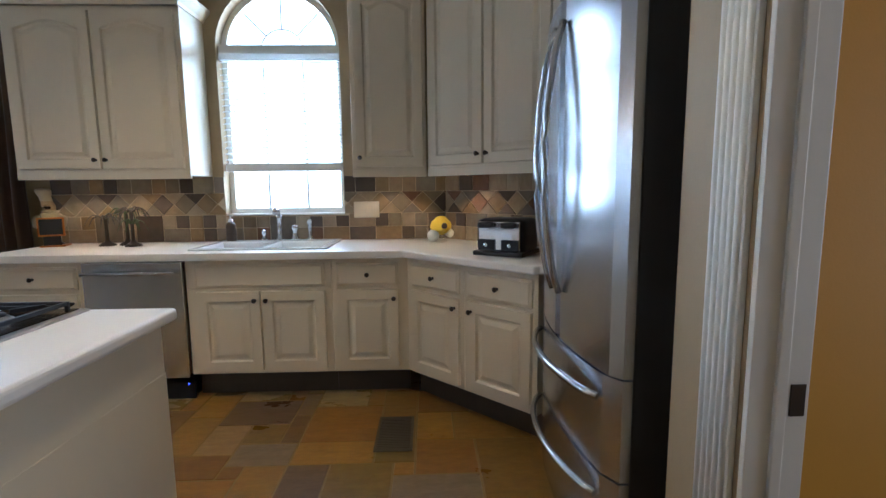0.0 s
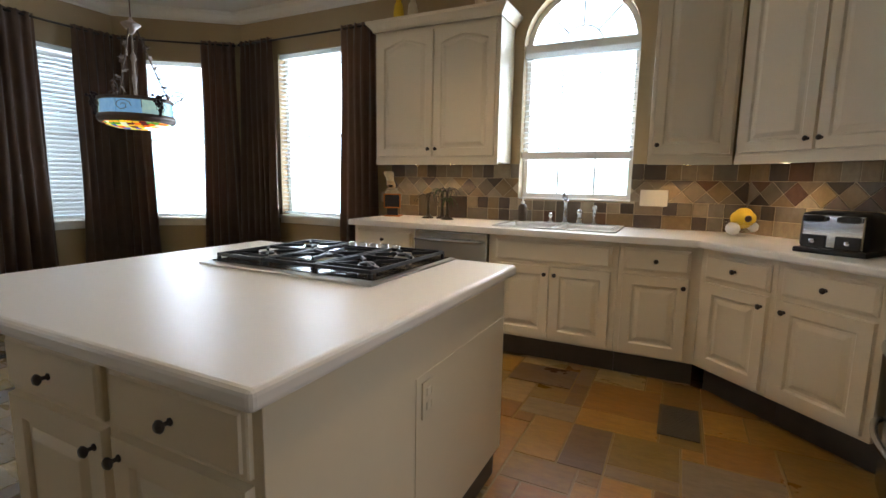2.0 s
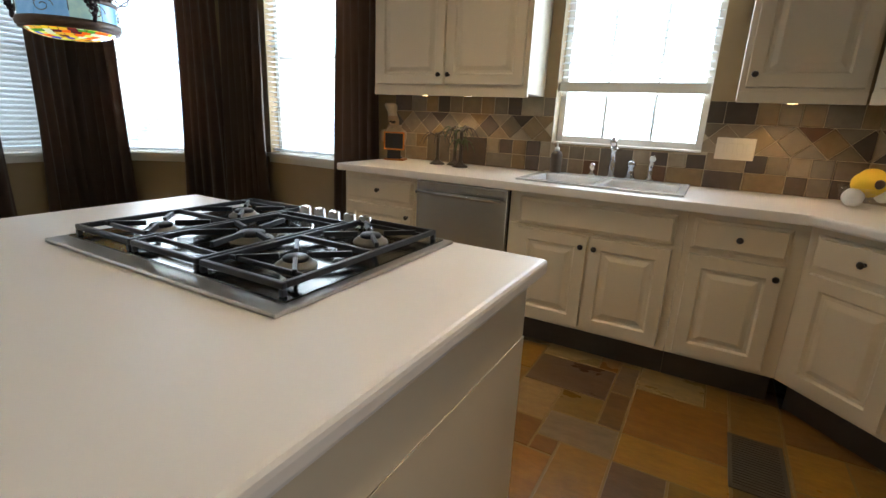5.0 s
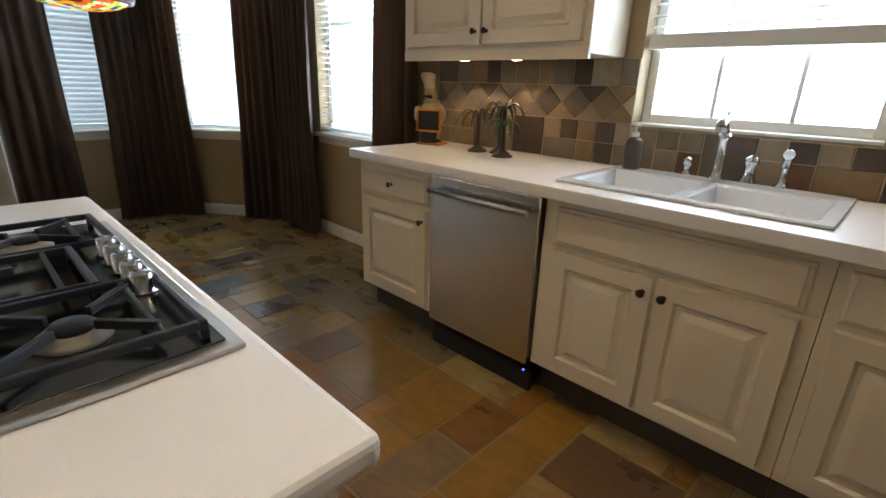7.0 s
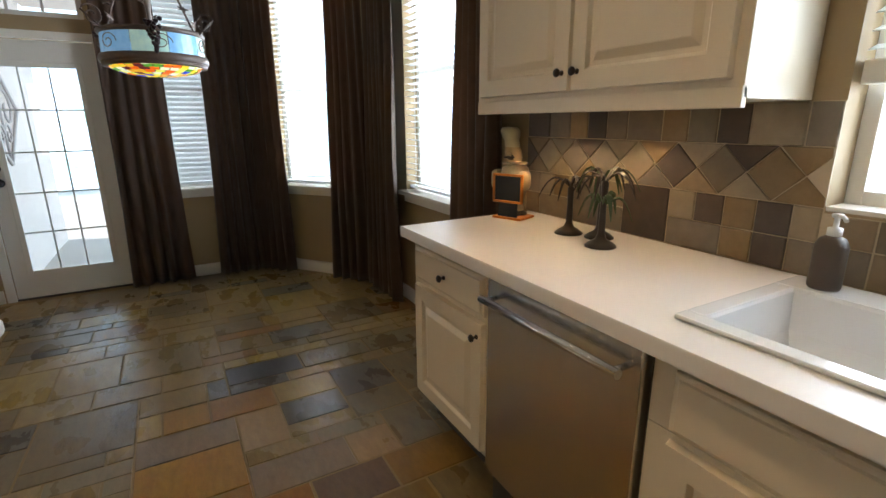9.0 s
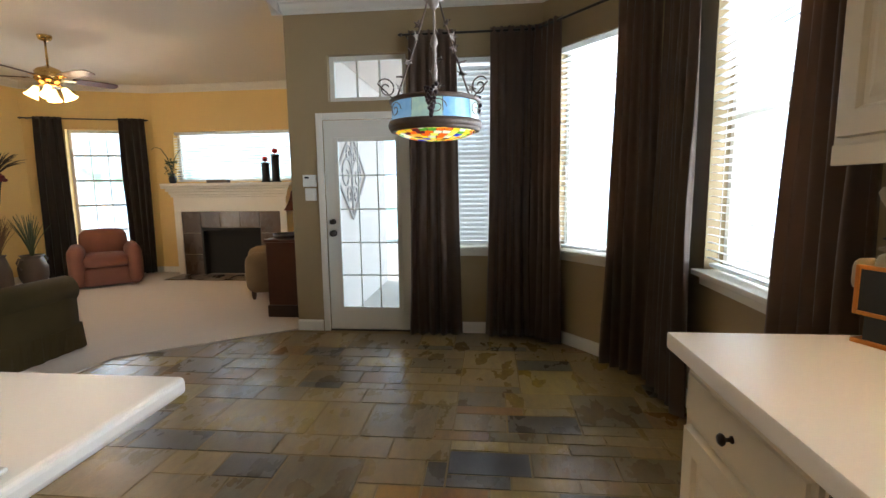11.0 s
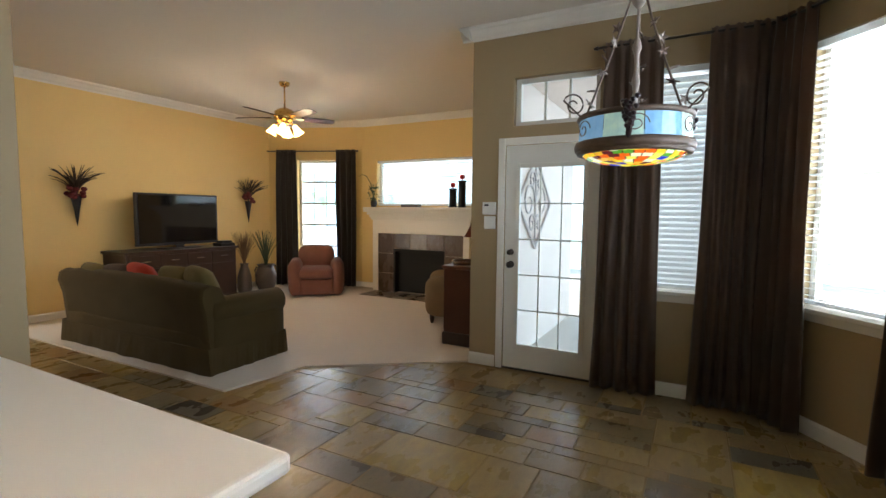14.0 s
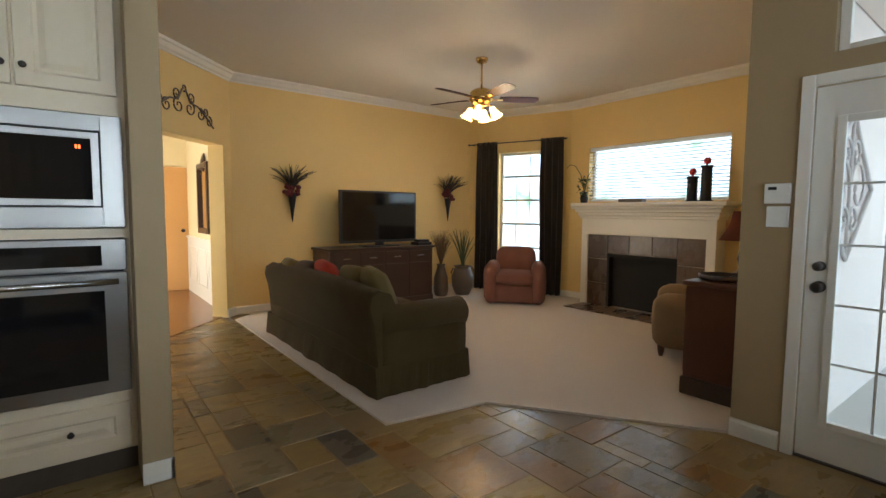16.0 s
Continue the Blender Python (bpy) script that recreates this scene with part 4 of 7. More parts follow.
def counter(name, poly, label, z1=CT, thick=0.045, hole=None):
    bm = bmesh.new()
    if hole is None:
        prism(bm, poly, z1 - thick, z1)
    else:
        for q in poly:
            prism(bm, q, z1 - thick, z1)
    r = 0.012
    ob = tagged(link(name, bm, M_COUNTER), label, "countertop")
    if hole is None:
        b = ob.modifiers.new("edge", "BEVEL")
        b.width, b.segments, b.limit_method, b.angle_limit = r, 3, "ANGLE", radians(30)
    return ob


SINK = (-0.755, 0.115, 3.325, 3.87)
# slab with the sink cut out as one ring of faces
def sink_counter():
    bm = bmesh.new()
    ox = [(-1.98, 3.205), (0.60, 3.205), (1.262, 2.543), (1.296, 2.571), (1.62, 2.571), (1.62, DIAG - 1.62 - 0.004), (DIAG - YW - 0.002, YW - 0.003), (-1.98, YW - 0.003)]
    ix = [(SINK[0] + 0.03, SINK[2] + 0.03), (SINK[1] - 0.03, SINK[2] + 0.03), (SINK[1] - 0.03, SINK[3] - 0.03), (SINK[0] + 0.03, SINK[3] - 0.03)]
    lay = {}
    for z in (CT - 0.045, CT):
        o = [bm.verts.new((x, y, z)) for x, y in ox]
        i = [bm.verts.new((x, y, z)) for x, y in ix]
        lay[z] = (o, i)
        fs = [(o[0], o[1], i[1], i[0]), (o[1], o[2], o[3], o[4], o[5], o[6], i[2], i[1]), (o[6], o[7], i[3], i[2]), (o[7], o[0], i[0], i[3])]
        for f in fs:
            bm.faces.new(f)
    for k in (0, 1):
        lo, hi = lay[CT - 0.045][k], lay[CT][k]
        for a in range(len(lo)):
            b = (a + 1) % len(lo)
            bm.faces.new((lo[a], lo[b], hi[b], hi[a]))
    ob = tagged(link("countertop", bm, M_COUNTER), "white solid-surface counter along the window wall", "countertop")
    bev = ob.modifiers.new("edge", "BEVEL")
    bev.width, bev.segments, bev.limit_method, bev.angle_limit = 0.012, 3, "ANGLE", radians(40)


sink_counter()


def dishwasher():
    x0, x1 = -1.362, -0.752
    top = thing("dishwasher", pose(0, 3.25, 0), "stainless steel dishwasher with a bar handle under the counter", "dishwasher")
    bm = bmesh.new()
    box(bm, x0, x1, 0.03, 0.58, 0.11, BODY_TOP - 0.002)
    part("tub", bm, M_BLACK, top)
    bm = bmesh.new()
    box(bm, x0 + 0.004, x1 - 0.004, -0.012, 0.03, 0.155, 0.895, 0.005)
    part("door", bm, M_STEEL, top)
    bm = bmesh.new()
    tube(bm, [(x0 + 0.03, -0.058, 0.832), (x1 - 0.03, -0.058, 0.832)], 0.0125, 14)
    part("handle", bm, M_SATIN, top, "satin bar handle")
    for x in (x0 + 0.05, x1 - 0.05):
        bm = bmesh.new()
        tube(bm, [(x, -0.058, 0.832), (x, -0.01, 0.832)], 0.008, 10)
        part("handle_post", bm, M_SATIN, top)
    bm = bmesh.new()
    box(bm, x0, x1, 0.03, 0.05, 0.002, 0.15)
    part("toe_panel", bm, M_BLACK, top)
    bm = bmesh.new()
    lathe(bm, [(0.004, 0), (0.004, 0.003), (0, 0.004)], 10, m=pose(x1 - 0.035, 0.03, 0.10, 90))
    part("indicator_light", bm, M_LED, top, "tiny blue status light")


dishwasher()


def sink():
    x0, x1, y0, y1 = SINK
    top = thing("kitchen_sink", pose(0, 0, CT), "white enamel double bowl drop-in sink in the counter", "sink")
    bm = bmesh.new()
    mid = (x0 + x1) / 2
    r = 0.012
    # rim strips
    for a, b, c, d in ((x0, x1, y0, y0 + 0.045), (x0, x1, y1 - 0.125, y1), (x0, x0 + 0.045, y0 + 0.045, y1 - 0.125), (x1 - 0.045, x1, y0 + 0.045, y1 - 0.125), (mid - 0.02, mid + 0.02, y0 + 0.045, y1 - 0.125)):
        box(bm, a, b, c, d, 0.001, 0.012, 0.004)
    part("rim", bm, M_SINK, top)
    for a, b in ((x0 + 0.045, mid - 0.02), (mid + 0.02, x1 - 0.045)):
        bm = bmesh.new()
        c, d = y0 + 0.045, y1 - 0.125
        rings = []
        for i, z in ((-0.003, 0.012), (0.004, 0.002), (0.012, -0.10), (0.03, -0.155), (0.07, -0.168)):
            rings.append([bm.verts.new(p) for p in ((a + i, c + i, z), (b - i, c + i, z), (b - i, d - i, z), (a + i, d - i, z))])
        for p, q in zip(rings, rings[1:]):
            for k in range(4):
                bm.faces.new((p[k], p[(k + 1) % 4], q[(k + 1) % 4], q[k]))
        bm.faces.new(rings[-1])
        part("bowl", bm, M_SINK, top)
        bm = bmesh.new()
        lathe(bm, [(0.042, 0), (0.04, 0.004), (0.02, 0.002), (0, 0.002)], 18, at=((a + b) / 2, (c + d) / 2, -0.168))
        part("drain", bm, M_CHROME, top, "chrome drain")


sink()


def faucet():
    z = CT + 0.016
    y = 3.815
    top = thing("faucet", pose(-0.325, y, z), "polished chrome single-post pull-out kitchen faucet", "faucet")
    bm = bmesh.new()
    lathe(bm, [(0.032, 0), (0.032, 0.006), (0.022, 0.014), (0.02, 0.06), (0.017, 0.10), (0.018, 0.15), (0.023, 0.165), (0.02, 0.18), (0.0, 0.184)], 20)
    part("body", bm, M_CHROME, top)
    bm = bmesh.new()
    tube(bm, [(0, 0, 0.17), (0, -0.015, 0.20), (0.005, -0.05, 0.225), (0.01, -0.09, 0.235), (0.014, -0.125, 0.225), (0.016, -0.145, 0.20)], 0.015, 14, 1.1)
    part("spout", bm, M_CHROME, top)
    bm = bmesh.new()
    tube(bm, [(0, 0.0, 0.18), (-0.004, 0.012, 0.215), (-0.008, 0.016, 0.262)], 0.009, 10, 0.6)
    part("lever", bm, M_CHROME, top)
    dis = thing("soap_pump", pose(-0.44, y, z), "short chrome air gap cap beside the faucet", "sink accessory")
    bm = bmesh.new()
    lathe(bm, [(0.024, 0), (0.022, 0.008), (0.013, 0.018), (0.012, 0.04), (0.019, 0.048), (0.019, 0.066), (0.01, 0.074), (0, 0.075)], 18)
    part("cap", bm, M_CHROME, dis)
    hd = thing("lever_tap", pose(-0.215, y, z), "chrome lever tap on a bell base by the faucet", "tap")
    bm = bmesh.new()
    lathe(bm, [(0.032, 0), (0.03, 0.008), (0.022, 0.03), (0.018, 0.065), (0.026, 0.078), (0.026, 0.095), (0.012, 0.106), (0, 0.108)], 18)
    part("base", bm, M_CHROME, hd)
    bm = bmesh.new()
    tube(bm, [(0, 0, 0.095), (0.01, -0.025, 0.104), (0.015, -0.055, 0.11)], 0.007, 10)
    part("lever", bm, M_CHROME, hd)
    sp = thing("side_sprayer", pose(-0.105, y, z), "chrome side sprayer standing in its holder", "sprayer")
    bm = bmesh.new()
    lathe(bm, [(0.027, 0), (0.025, 0.008), (0.014, 0.018), (0.012, 0.07), (0.016, 0.085), (0.0, 0.09)], 16)
    part("holder", bm, M_CHROME, sp)
    bm = bmesh.new()
    tube(bm, [(0, 0, 0.08), (0.002, -0.008, 0.11), (0.006, -0.03, 0.13), (0.008, -0.048, 0.128)], 0.015, 12, 1.2)
    part("spray_head", bm, M_CHROME, sp)


faucet()


def refrigerator():
    y0, y1, xf = 1.665, 2.555, 1.315
    top = thing("refrigerator", pose(0, 0, 0), "stainless French-door refrigerator with two lower drawers", "refrigerator")
    bm = bmesh.new()
    box(bm, xf + 0.06, 2.06, y0 + 0.004, y1 - 0.004, 0.02, 1.98, 0.006)
    part("body", bm, M_DARKSIDE, top, "dark grey enamelled cabinet sides")

    def bulge(y):
        u = (y - (y0 + y1) / 2) / ((y1 - y0) / 2)
        return xf - 0.055 * (1 - u * u)

    def door(name, a, b, z0, z1):
        bm = bmesh.new()
        n = 14
        f, k = [], []
        for j in range(n + 1):
            y = a + (b - a) * j / n
            e = 0.012 * (max(0, 1 - j / 0.8) if j == 0 else 0) + (0.012 if j in (0, n) else 0)
            f.append((bulge(y) + e, y))
        poly = f + [(xf + 0.055, b), (xf + 0.055, a)]
        prism(bm, poly, z0, z1)
        for face in bm.faces:
            face.smooth = abs(face.normal.z) < 0.5 and abs(face.normal.x) > 0.5
        return part(name, bm, M_FRIDGE, top)

    mid = (y0 + y1) / 2
    d1 = door("door", y0, mid - 0.003, 0.748, 2.0)
    d2 = door("door", mid + 0.003, y1, 0.748, 2.0)
    w1 = door("drawer", y0, y1, 0.412, 0.740)
    w2 = door("drawer", y0, y1, 0.06, 0.404)

    def bow(parent, pts, r=0.013):
        bm = bmesh.new()
        tube(bm, pts, r, 12)
        part("handle", bm, M_SATIN, parent, "curved steel bar handle")

    for par, y in ((d1, mid - 0.045), (d2, mid + 0.045)):
        pts = []
        for k in range(17):
            u = k / 16
            pts.append((bulge(y) - 0.012 - 0.065 * math.sin(math.pi * u) ** 0.7, y + (0.02 if y > mid else -0.02) * math.sin(math.pi * u), 0.93 + 0.98 * u))
        bow(par, pts)
    for par, z in ((w1, 0.665), (w2, 0.335)):
        pts = []
        for k in range(19):
            u = k / 18
            y = y0 + 0.07 + (y1 - y0 - 0.14) * u
            pts.append((bulge(y) - 0.012 - 0.055 * math.sin(math.pi * u) ** 0.6, y, z + 0.012 * math.sin(math.pi * u)))
        bow(par, pts)


refrigerator()


# ---- island ----
IX0, IX1, IY0, IY1 = -1.64, -0.124, 0.55, 1.972
ITOP = 0.922        # island top height


def island():
    top = thing("kitchen_island", pose(0, 0, 0), "cream painted kitchen island with drawers and a plain end panel", "island")
    bm = bmesh.new()
    box(bm, -1.10, IX1 - 0.04, IY0 + 0.06, IY1 - 0.04, 0.10, ITOP - 0.0455, 0.003)
    part("body", bm, M_CAB, top)
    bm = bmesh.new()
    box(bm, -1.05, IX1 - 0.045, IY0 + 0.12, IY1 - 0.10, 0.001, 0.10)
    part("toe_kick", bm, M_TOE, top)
    bm = bmesh.new()
    box(bm, IX1 - 0.0395, IX1 - 0.037, 1.17, IY1 - 0.04, 0.102, 0.70, 0.0008)
    part("end_panel", bm, M_CAB, top)
    w = (IX1 + 1.10 - 0.04 - 0.05) / 2
    for k in range(2):
        x = -1.085 + k * (w + 0.02)
        bm = bmesh.new()
        slab_front(bm, x, 0.712, w - 0.012, 0.145, IY0 + 0.06)
        d = part("drawer_front", bm, M_CAB, top)
        knob_on(d, x + w / 2, 0.782, IY0 + 0.04)
        bm = bmesh.new()
        raised_panel(bm, x, 0.125, w - 0.012, 0.572, 0, 0.062, IY0 + 0.06)
        d = part("door", bm, M_CAB, top)
        knob_on(d, x + (w - 0.045 if k != 1 else 0.03), 0.647, IY0 + 0.04)
    outlet = thing("outlet_cover", pose(IX1 - 0.037, 1.235, 0.62), "cream painted outlet cover on the island end", "outlet")
    bm = bmesh.new()
    box(bm, 0.0005, 0.006, -0.036, 0.036, -0.058, 0.058, 0.002)
    part("plate", bm, M_CAB, outlet)
    for z in (-0.022, 0.022):
        bm = bmesh.new()
        box(bm, 0.006, 0.009, -0.014, 0.014, z - 0.013, z + 0.013, 0.003)
        part("socket", bm, M_BEIGEPLATE, outlet)
    bm = bmesh.new()
    prism(bm, [(IX0, IY0), (IX1, IY0), (IX1, IY1), (IX0, IY1)], ITOP - 0.045, ITOP)
    ob = tagged(link("island_top", bm, M_COUNTER), "glossy white solid-surface island top with rounded edges", "countertop")
    b = ob.modifiers.new("edge", "BEVEL")
    b.width, b.segments, b.limit_method = 0.014, 3, "ANGLE"


island()


def cooktop():
    x0, x1, y0, y1 = -1.24, -0.40, 1.285, 1.938
    top = thing("gas_cooktop", pose(0, 0, ITOP), "five-burner stainless gas cooktop with black cast-iron grates", "cooktop")
    bm = bmesh.new()
    box(bm, x0, x1, y0, y1, 0.001, 0.011, 0.004)
    part("tray", bm, M_TRAY, top)
    bm = bmesh.new()
    box(bm, x0 + 0.022, x1 - 0.022, y0 + 0.045, y1 - 0.02, 0.0112, 0.015, 0.002)
    part("burner_pan", bm, M_PAN, top, "dark polished steel pan")
    w = (x1 - x0 - 0.07) / 3
    burners = []
    for k in range(3):
        a, b = x0 + 0.035 + k * w + 0.004, x0 + 0.035 + (k + 1) * w - 0.004
        c, d = y0 + 0.055, y1 - (0.035 if k != 1 else 0.115)
        bm = bmesh.new()
        t, z0, z1 = 0.012, 0.030, 0.044
        for p in ((a, b, c, c + t), (a, b, d - t, d), (a, a + t, c + t, d - t), (b - t, b, c + t, d - t)):
            box(bm, *p, z0, z1, 0.003)
        for px, py in ((a, c), (b - t, c), (a, d - t), (b - t, d - t)):
            box(bm, px, px + t, py, py + t, 0.015, z0, 0.002)
        cx = (a + b) / 2
        spots = [c + (d - c) * 0.27, c + (d - c) * 0.75] if k != 1 else [c + (d - c) * 0.5]
        if k != 1:
            box(bm, a + t, b - t, (c + d) / 2 - t / 2, (c + d) / 2 + t / 2, z0, z1, 0.003)
        for cy in spots:
            burners.append((cx, cy, 0.045 if k == 1 else 0.036))
            for q in range(4 if k != 1 else 6):
                ang = math.pi / 4 + q * (math.pi / 2 if k != 1 else math.pi / 3)
                rr = 0.125 if k != 1 else 0.15
                ex, ey = cx + math.cos(ang) * rr, cy + math.sin(ang) * rr
                ex, ey = max(a + t, min(b - t, ex)), max(c + t, min(d - t, ey))
                ix, iy = cx + math.cos(ang) * 0.035, cy + math.sin(ang) * 0.035
                ln = math.dist((ex, ey), (ix, iy))
                mm = Matrix.Translation(((ex + ix) / 2, (ey + iy) / 2, 0)) @ pose(0, 0, 0, 0, 0, math.degrees(math.atan2(ey - iy, ex - ix)))
                box(bm, -ln / 2, ln / 2, -0.005, 0.005, z0 + 0.003, z1 + 0.003, 0.002, mm)
        for yy in (c + (d - c) * 0.12, c + (d - c) * 0.9):
            box(bm, a + t, b - t, yy - 0.004, yy + 0.004, z0 + 0.002, z1 - 0.001, 0.002)
        part("grate", bm, M_IRON, top, "black cast-iron grate")
    for cx, cy, r in burners:
        bm = bmesh.new()
        lathe(bm, [(r + 0.012, 0.015), (r + 0.01, 0.022), (r, 0.026), (r, 0.030), (0, 0.030)], 22, at=(cx, cy, 0))
        bn = part("burner", bm, M_BURNER, top)
        bm = bmesh.new()
        lathe(bm, [(r * 0.8, 0.0302), (r * 0.82, 0.036), (r * 0.7, 0.040), (0, 0.041)], 20, at=(cx, cy, 0))
        part("burner_cap", bm, M_IRON, bn)
    for k in range(5):
        bm = bmesh.new()
        lathe(bm, [(0.024, 0.0151), (0.024, 0.020), (0.0195, 0.022), (0.0185, 0.050), (0.015, 0.053), (0, 0.0535)], 18, at=((x0 + x1) / 2 - 0.105 + k * 0.062, y1 - 0.058, 0))
        part("knob", bm, M_SATIN, top, "brushed steel control knob")


cooktop()


# ---- oven tower ----
def oven_tower():
    m = pose(-2.078, -0.80, 0, 0, 0, 180) @ pose(-0.80, 0, 0)
    top = thing("oven_cabinet", m, "cream painted tall cabinet holding the built-in ovens", "cabinet")
    w = 0.80
    for nm, a, b, c, d in (("side_panel", 0, 0.03, 0.13, 2.60), ("side_panel", w - 0.03, w, 0.13, 2.60), ("bottom_box", 0.03, w - 0.03, 0.13, 0.425), ("middle_rail", 0.03, w - 0.03, 1.19, 1.235), ("top_box", 0.03, w - 0.03, 1.77, 2.60)):
        bm = bmesh.new()
        box(bm, a, b, 0, 0.60, c, d)
        part(nm, bm, M_CAB, top)
    bm = bmesh.new()
    box(bm, 0.03, w - 0.03, 0.45, 0.60, 0.425, 1.77)
    part("back_panel", bm, M_CAB, top)
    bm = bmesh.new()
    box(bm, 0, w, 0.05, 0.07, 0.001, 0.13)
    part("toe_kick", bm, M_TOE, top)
    front(top, "drawer_front", 0.03, 0.15, w - 0.06, 0.225, (w / 2 - 0.02 + 0.15, 0.27))
    front(top, "door", 0.03, 1.86, w / 2 - 0.035, 0.70, (w / 2 - 0.035, 1.945), 0.04)
    front(top, "door", w / 2 + 0.005, 1.86, w / 2 - 0.035, 0.70, (w / 2 + 0.035, 1.945), 0.04)
    ov = thing("wall_oven", m, "built-in stainless wall oven with a black glass door", "oven")
    bm = bmesh.new()
    box(bm, 0.032, w - 0.032, 0.0, 0.44, 0.43, 1.185)
    part("body", bm, M_BLACK, ov)
    bm = bmesh.new()
    box(bm, 0.02, w - 0.02, -0.022, -0.001, 1.035, 1.185, 0.004)
    p = part("control_panel", bm, M_OVEN, ov)
    bm = bmesh.new()
    box(bm, 0.12, w - 0.12, -0.0245, -0.0225, 1.06, 1.155, 0.001)
    part("display", bm, M_BLACKGLASS, p, "dark glass display")
    bm = bmesh.new()
    box(bm, 0.02, w - 0.02, -0.03, -0.001, 0.435, 1.025, 0.005)
    d = part("oven_door", bm, M_OVEN, ov)
    bm = bmesh.new()
    box(bm, 0.115, w - 0.115, -0.033, -0.0305, 0.50, 0.94, 0.002)
    part("door_glass", bm, M_BLACKGLASS, d, "black oven door glass")
    bm = bmesh.new()
    tube(bm, [(0.06, -0.075, 0.985), (w - 0.06, -0.075, 0.985)], 0.014, 14)
    part("handle", bm, M_SATIN, d, "satin bar handle")
    for x in (0.1, w - 0.1):
        bm = bmesh.new()
        tube(bm, [(x, -0.075, 0.985), (x, -0.03, 0.985)], 0.009, 10)
        part("handle_post", bm, M_SATIN, d)
    mw = thing("microwave_oven", m, "built-in stainless microwave with a black glass window", "microwave")
    bm = bmesh.new()
    box(bm, 0.032, w - 0.032, 0.0, 0.44, 1.24, 1.765)
    part("body", bm, M_BLACK, mw)
    bm = bmesh.new()
    for a, b, c, d in ((0.018, 0.105, 1.24, 1.765), (w - 0.105, w - 0.018, 1.24, 1.765), (0.105, w - 0.105, 1.24, 1.335), (0.105, w - 0.105, 1.69, 1.765)):
        box(bm, a, b, -0.022, -0.001, c, d, 0.003)
    part("trim_frame", bm, M_OVEN, mw)
    bm = bmesh.new()
    for a, b, c, d in ((0.112, 0.142, 1.342, 1.683), (w - 0.142, w - 0.112, 1.342, 1.683), (0.142, w - 0.142, 1.342, 1.372), (0.142, w - 0.142, 1.653, 1.683)):
        box(bm, a, b, -0.018, -0.001, c, d, 0.002)
    dr = part("door_frame", bm, M_OVEN, mw)
    bm = bmesh.new()
    box(bm, 0.142, w - 0.142, -0.014, -0.002, 1.372, 1.653)
    part("door_glass", bm, M_BLACKGLASS, dr, "black microwave window")
    bm = bmesh.new()
    for k, x in enumerate((0.600, 0.612)):
        box(bm, x, x + 0.008, -0.0152, -0.0142, 1.606, 1.624)
    part("clock", bm, M_CLOCK, dr, "small orange clock digits")


oven_tower()


def floor_register():
    top = thing("floor_register", pose(0.563, 2.765, 0.002), "dark bronze metal floor register set in the slate", "floor vent")
    bm = bmesh.new()
    for a, b, c, d in ((-0.10, 0.10, -0.185, -0.17), (-0.10, 0.10, 0.17, 0.185), (-0.10, -0.085, -0.17, 0.17), (0.085, 0.10, -0.17, 0.17)):
        box(bm, a, b, c, d, 0.002, 0.0075, 0.001)
    part("frame", bm, M_TOE, top)
    bm = bmesh.new()
    box(bm, -0.086, 0.086, -0.171, 0.171, 0.002, 0.0032)
    part("backing", bm, M_BRONZE, top)
    for k in range(20):
        bm = bmesh.new()
        y = -0.162 + k * 0.017
        box(bm, -0.085, 0.085, y - 0.0055, y + 0.0055, 0.0034, 0.007)
        part("slat", bm, M_TOE, top)


floor_register()


# ---- counter things ----
M_FACE = painted("tinted_bisque", (0.52, 0.36, 0.20), 0.5, 0.2)
M_JACKET = painted("mottled_cream_glaze", (0.40, 0.31, 0.19), 0.4, 0.45, 60, 0.1, 0.5, 22)


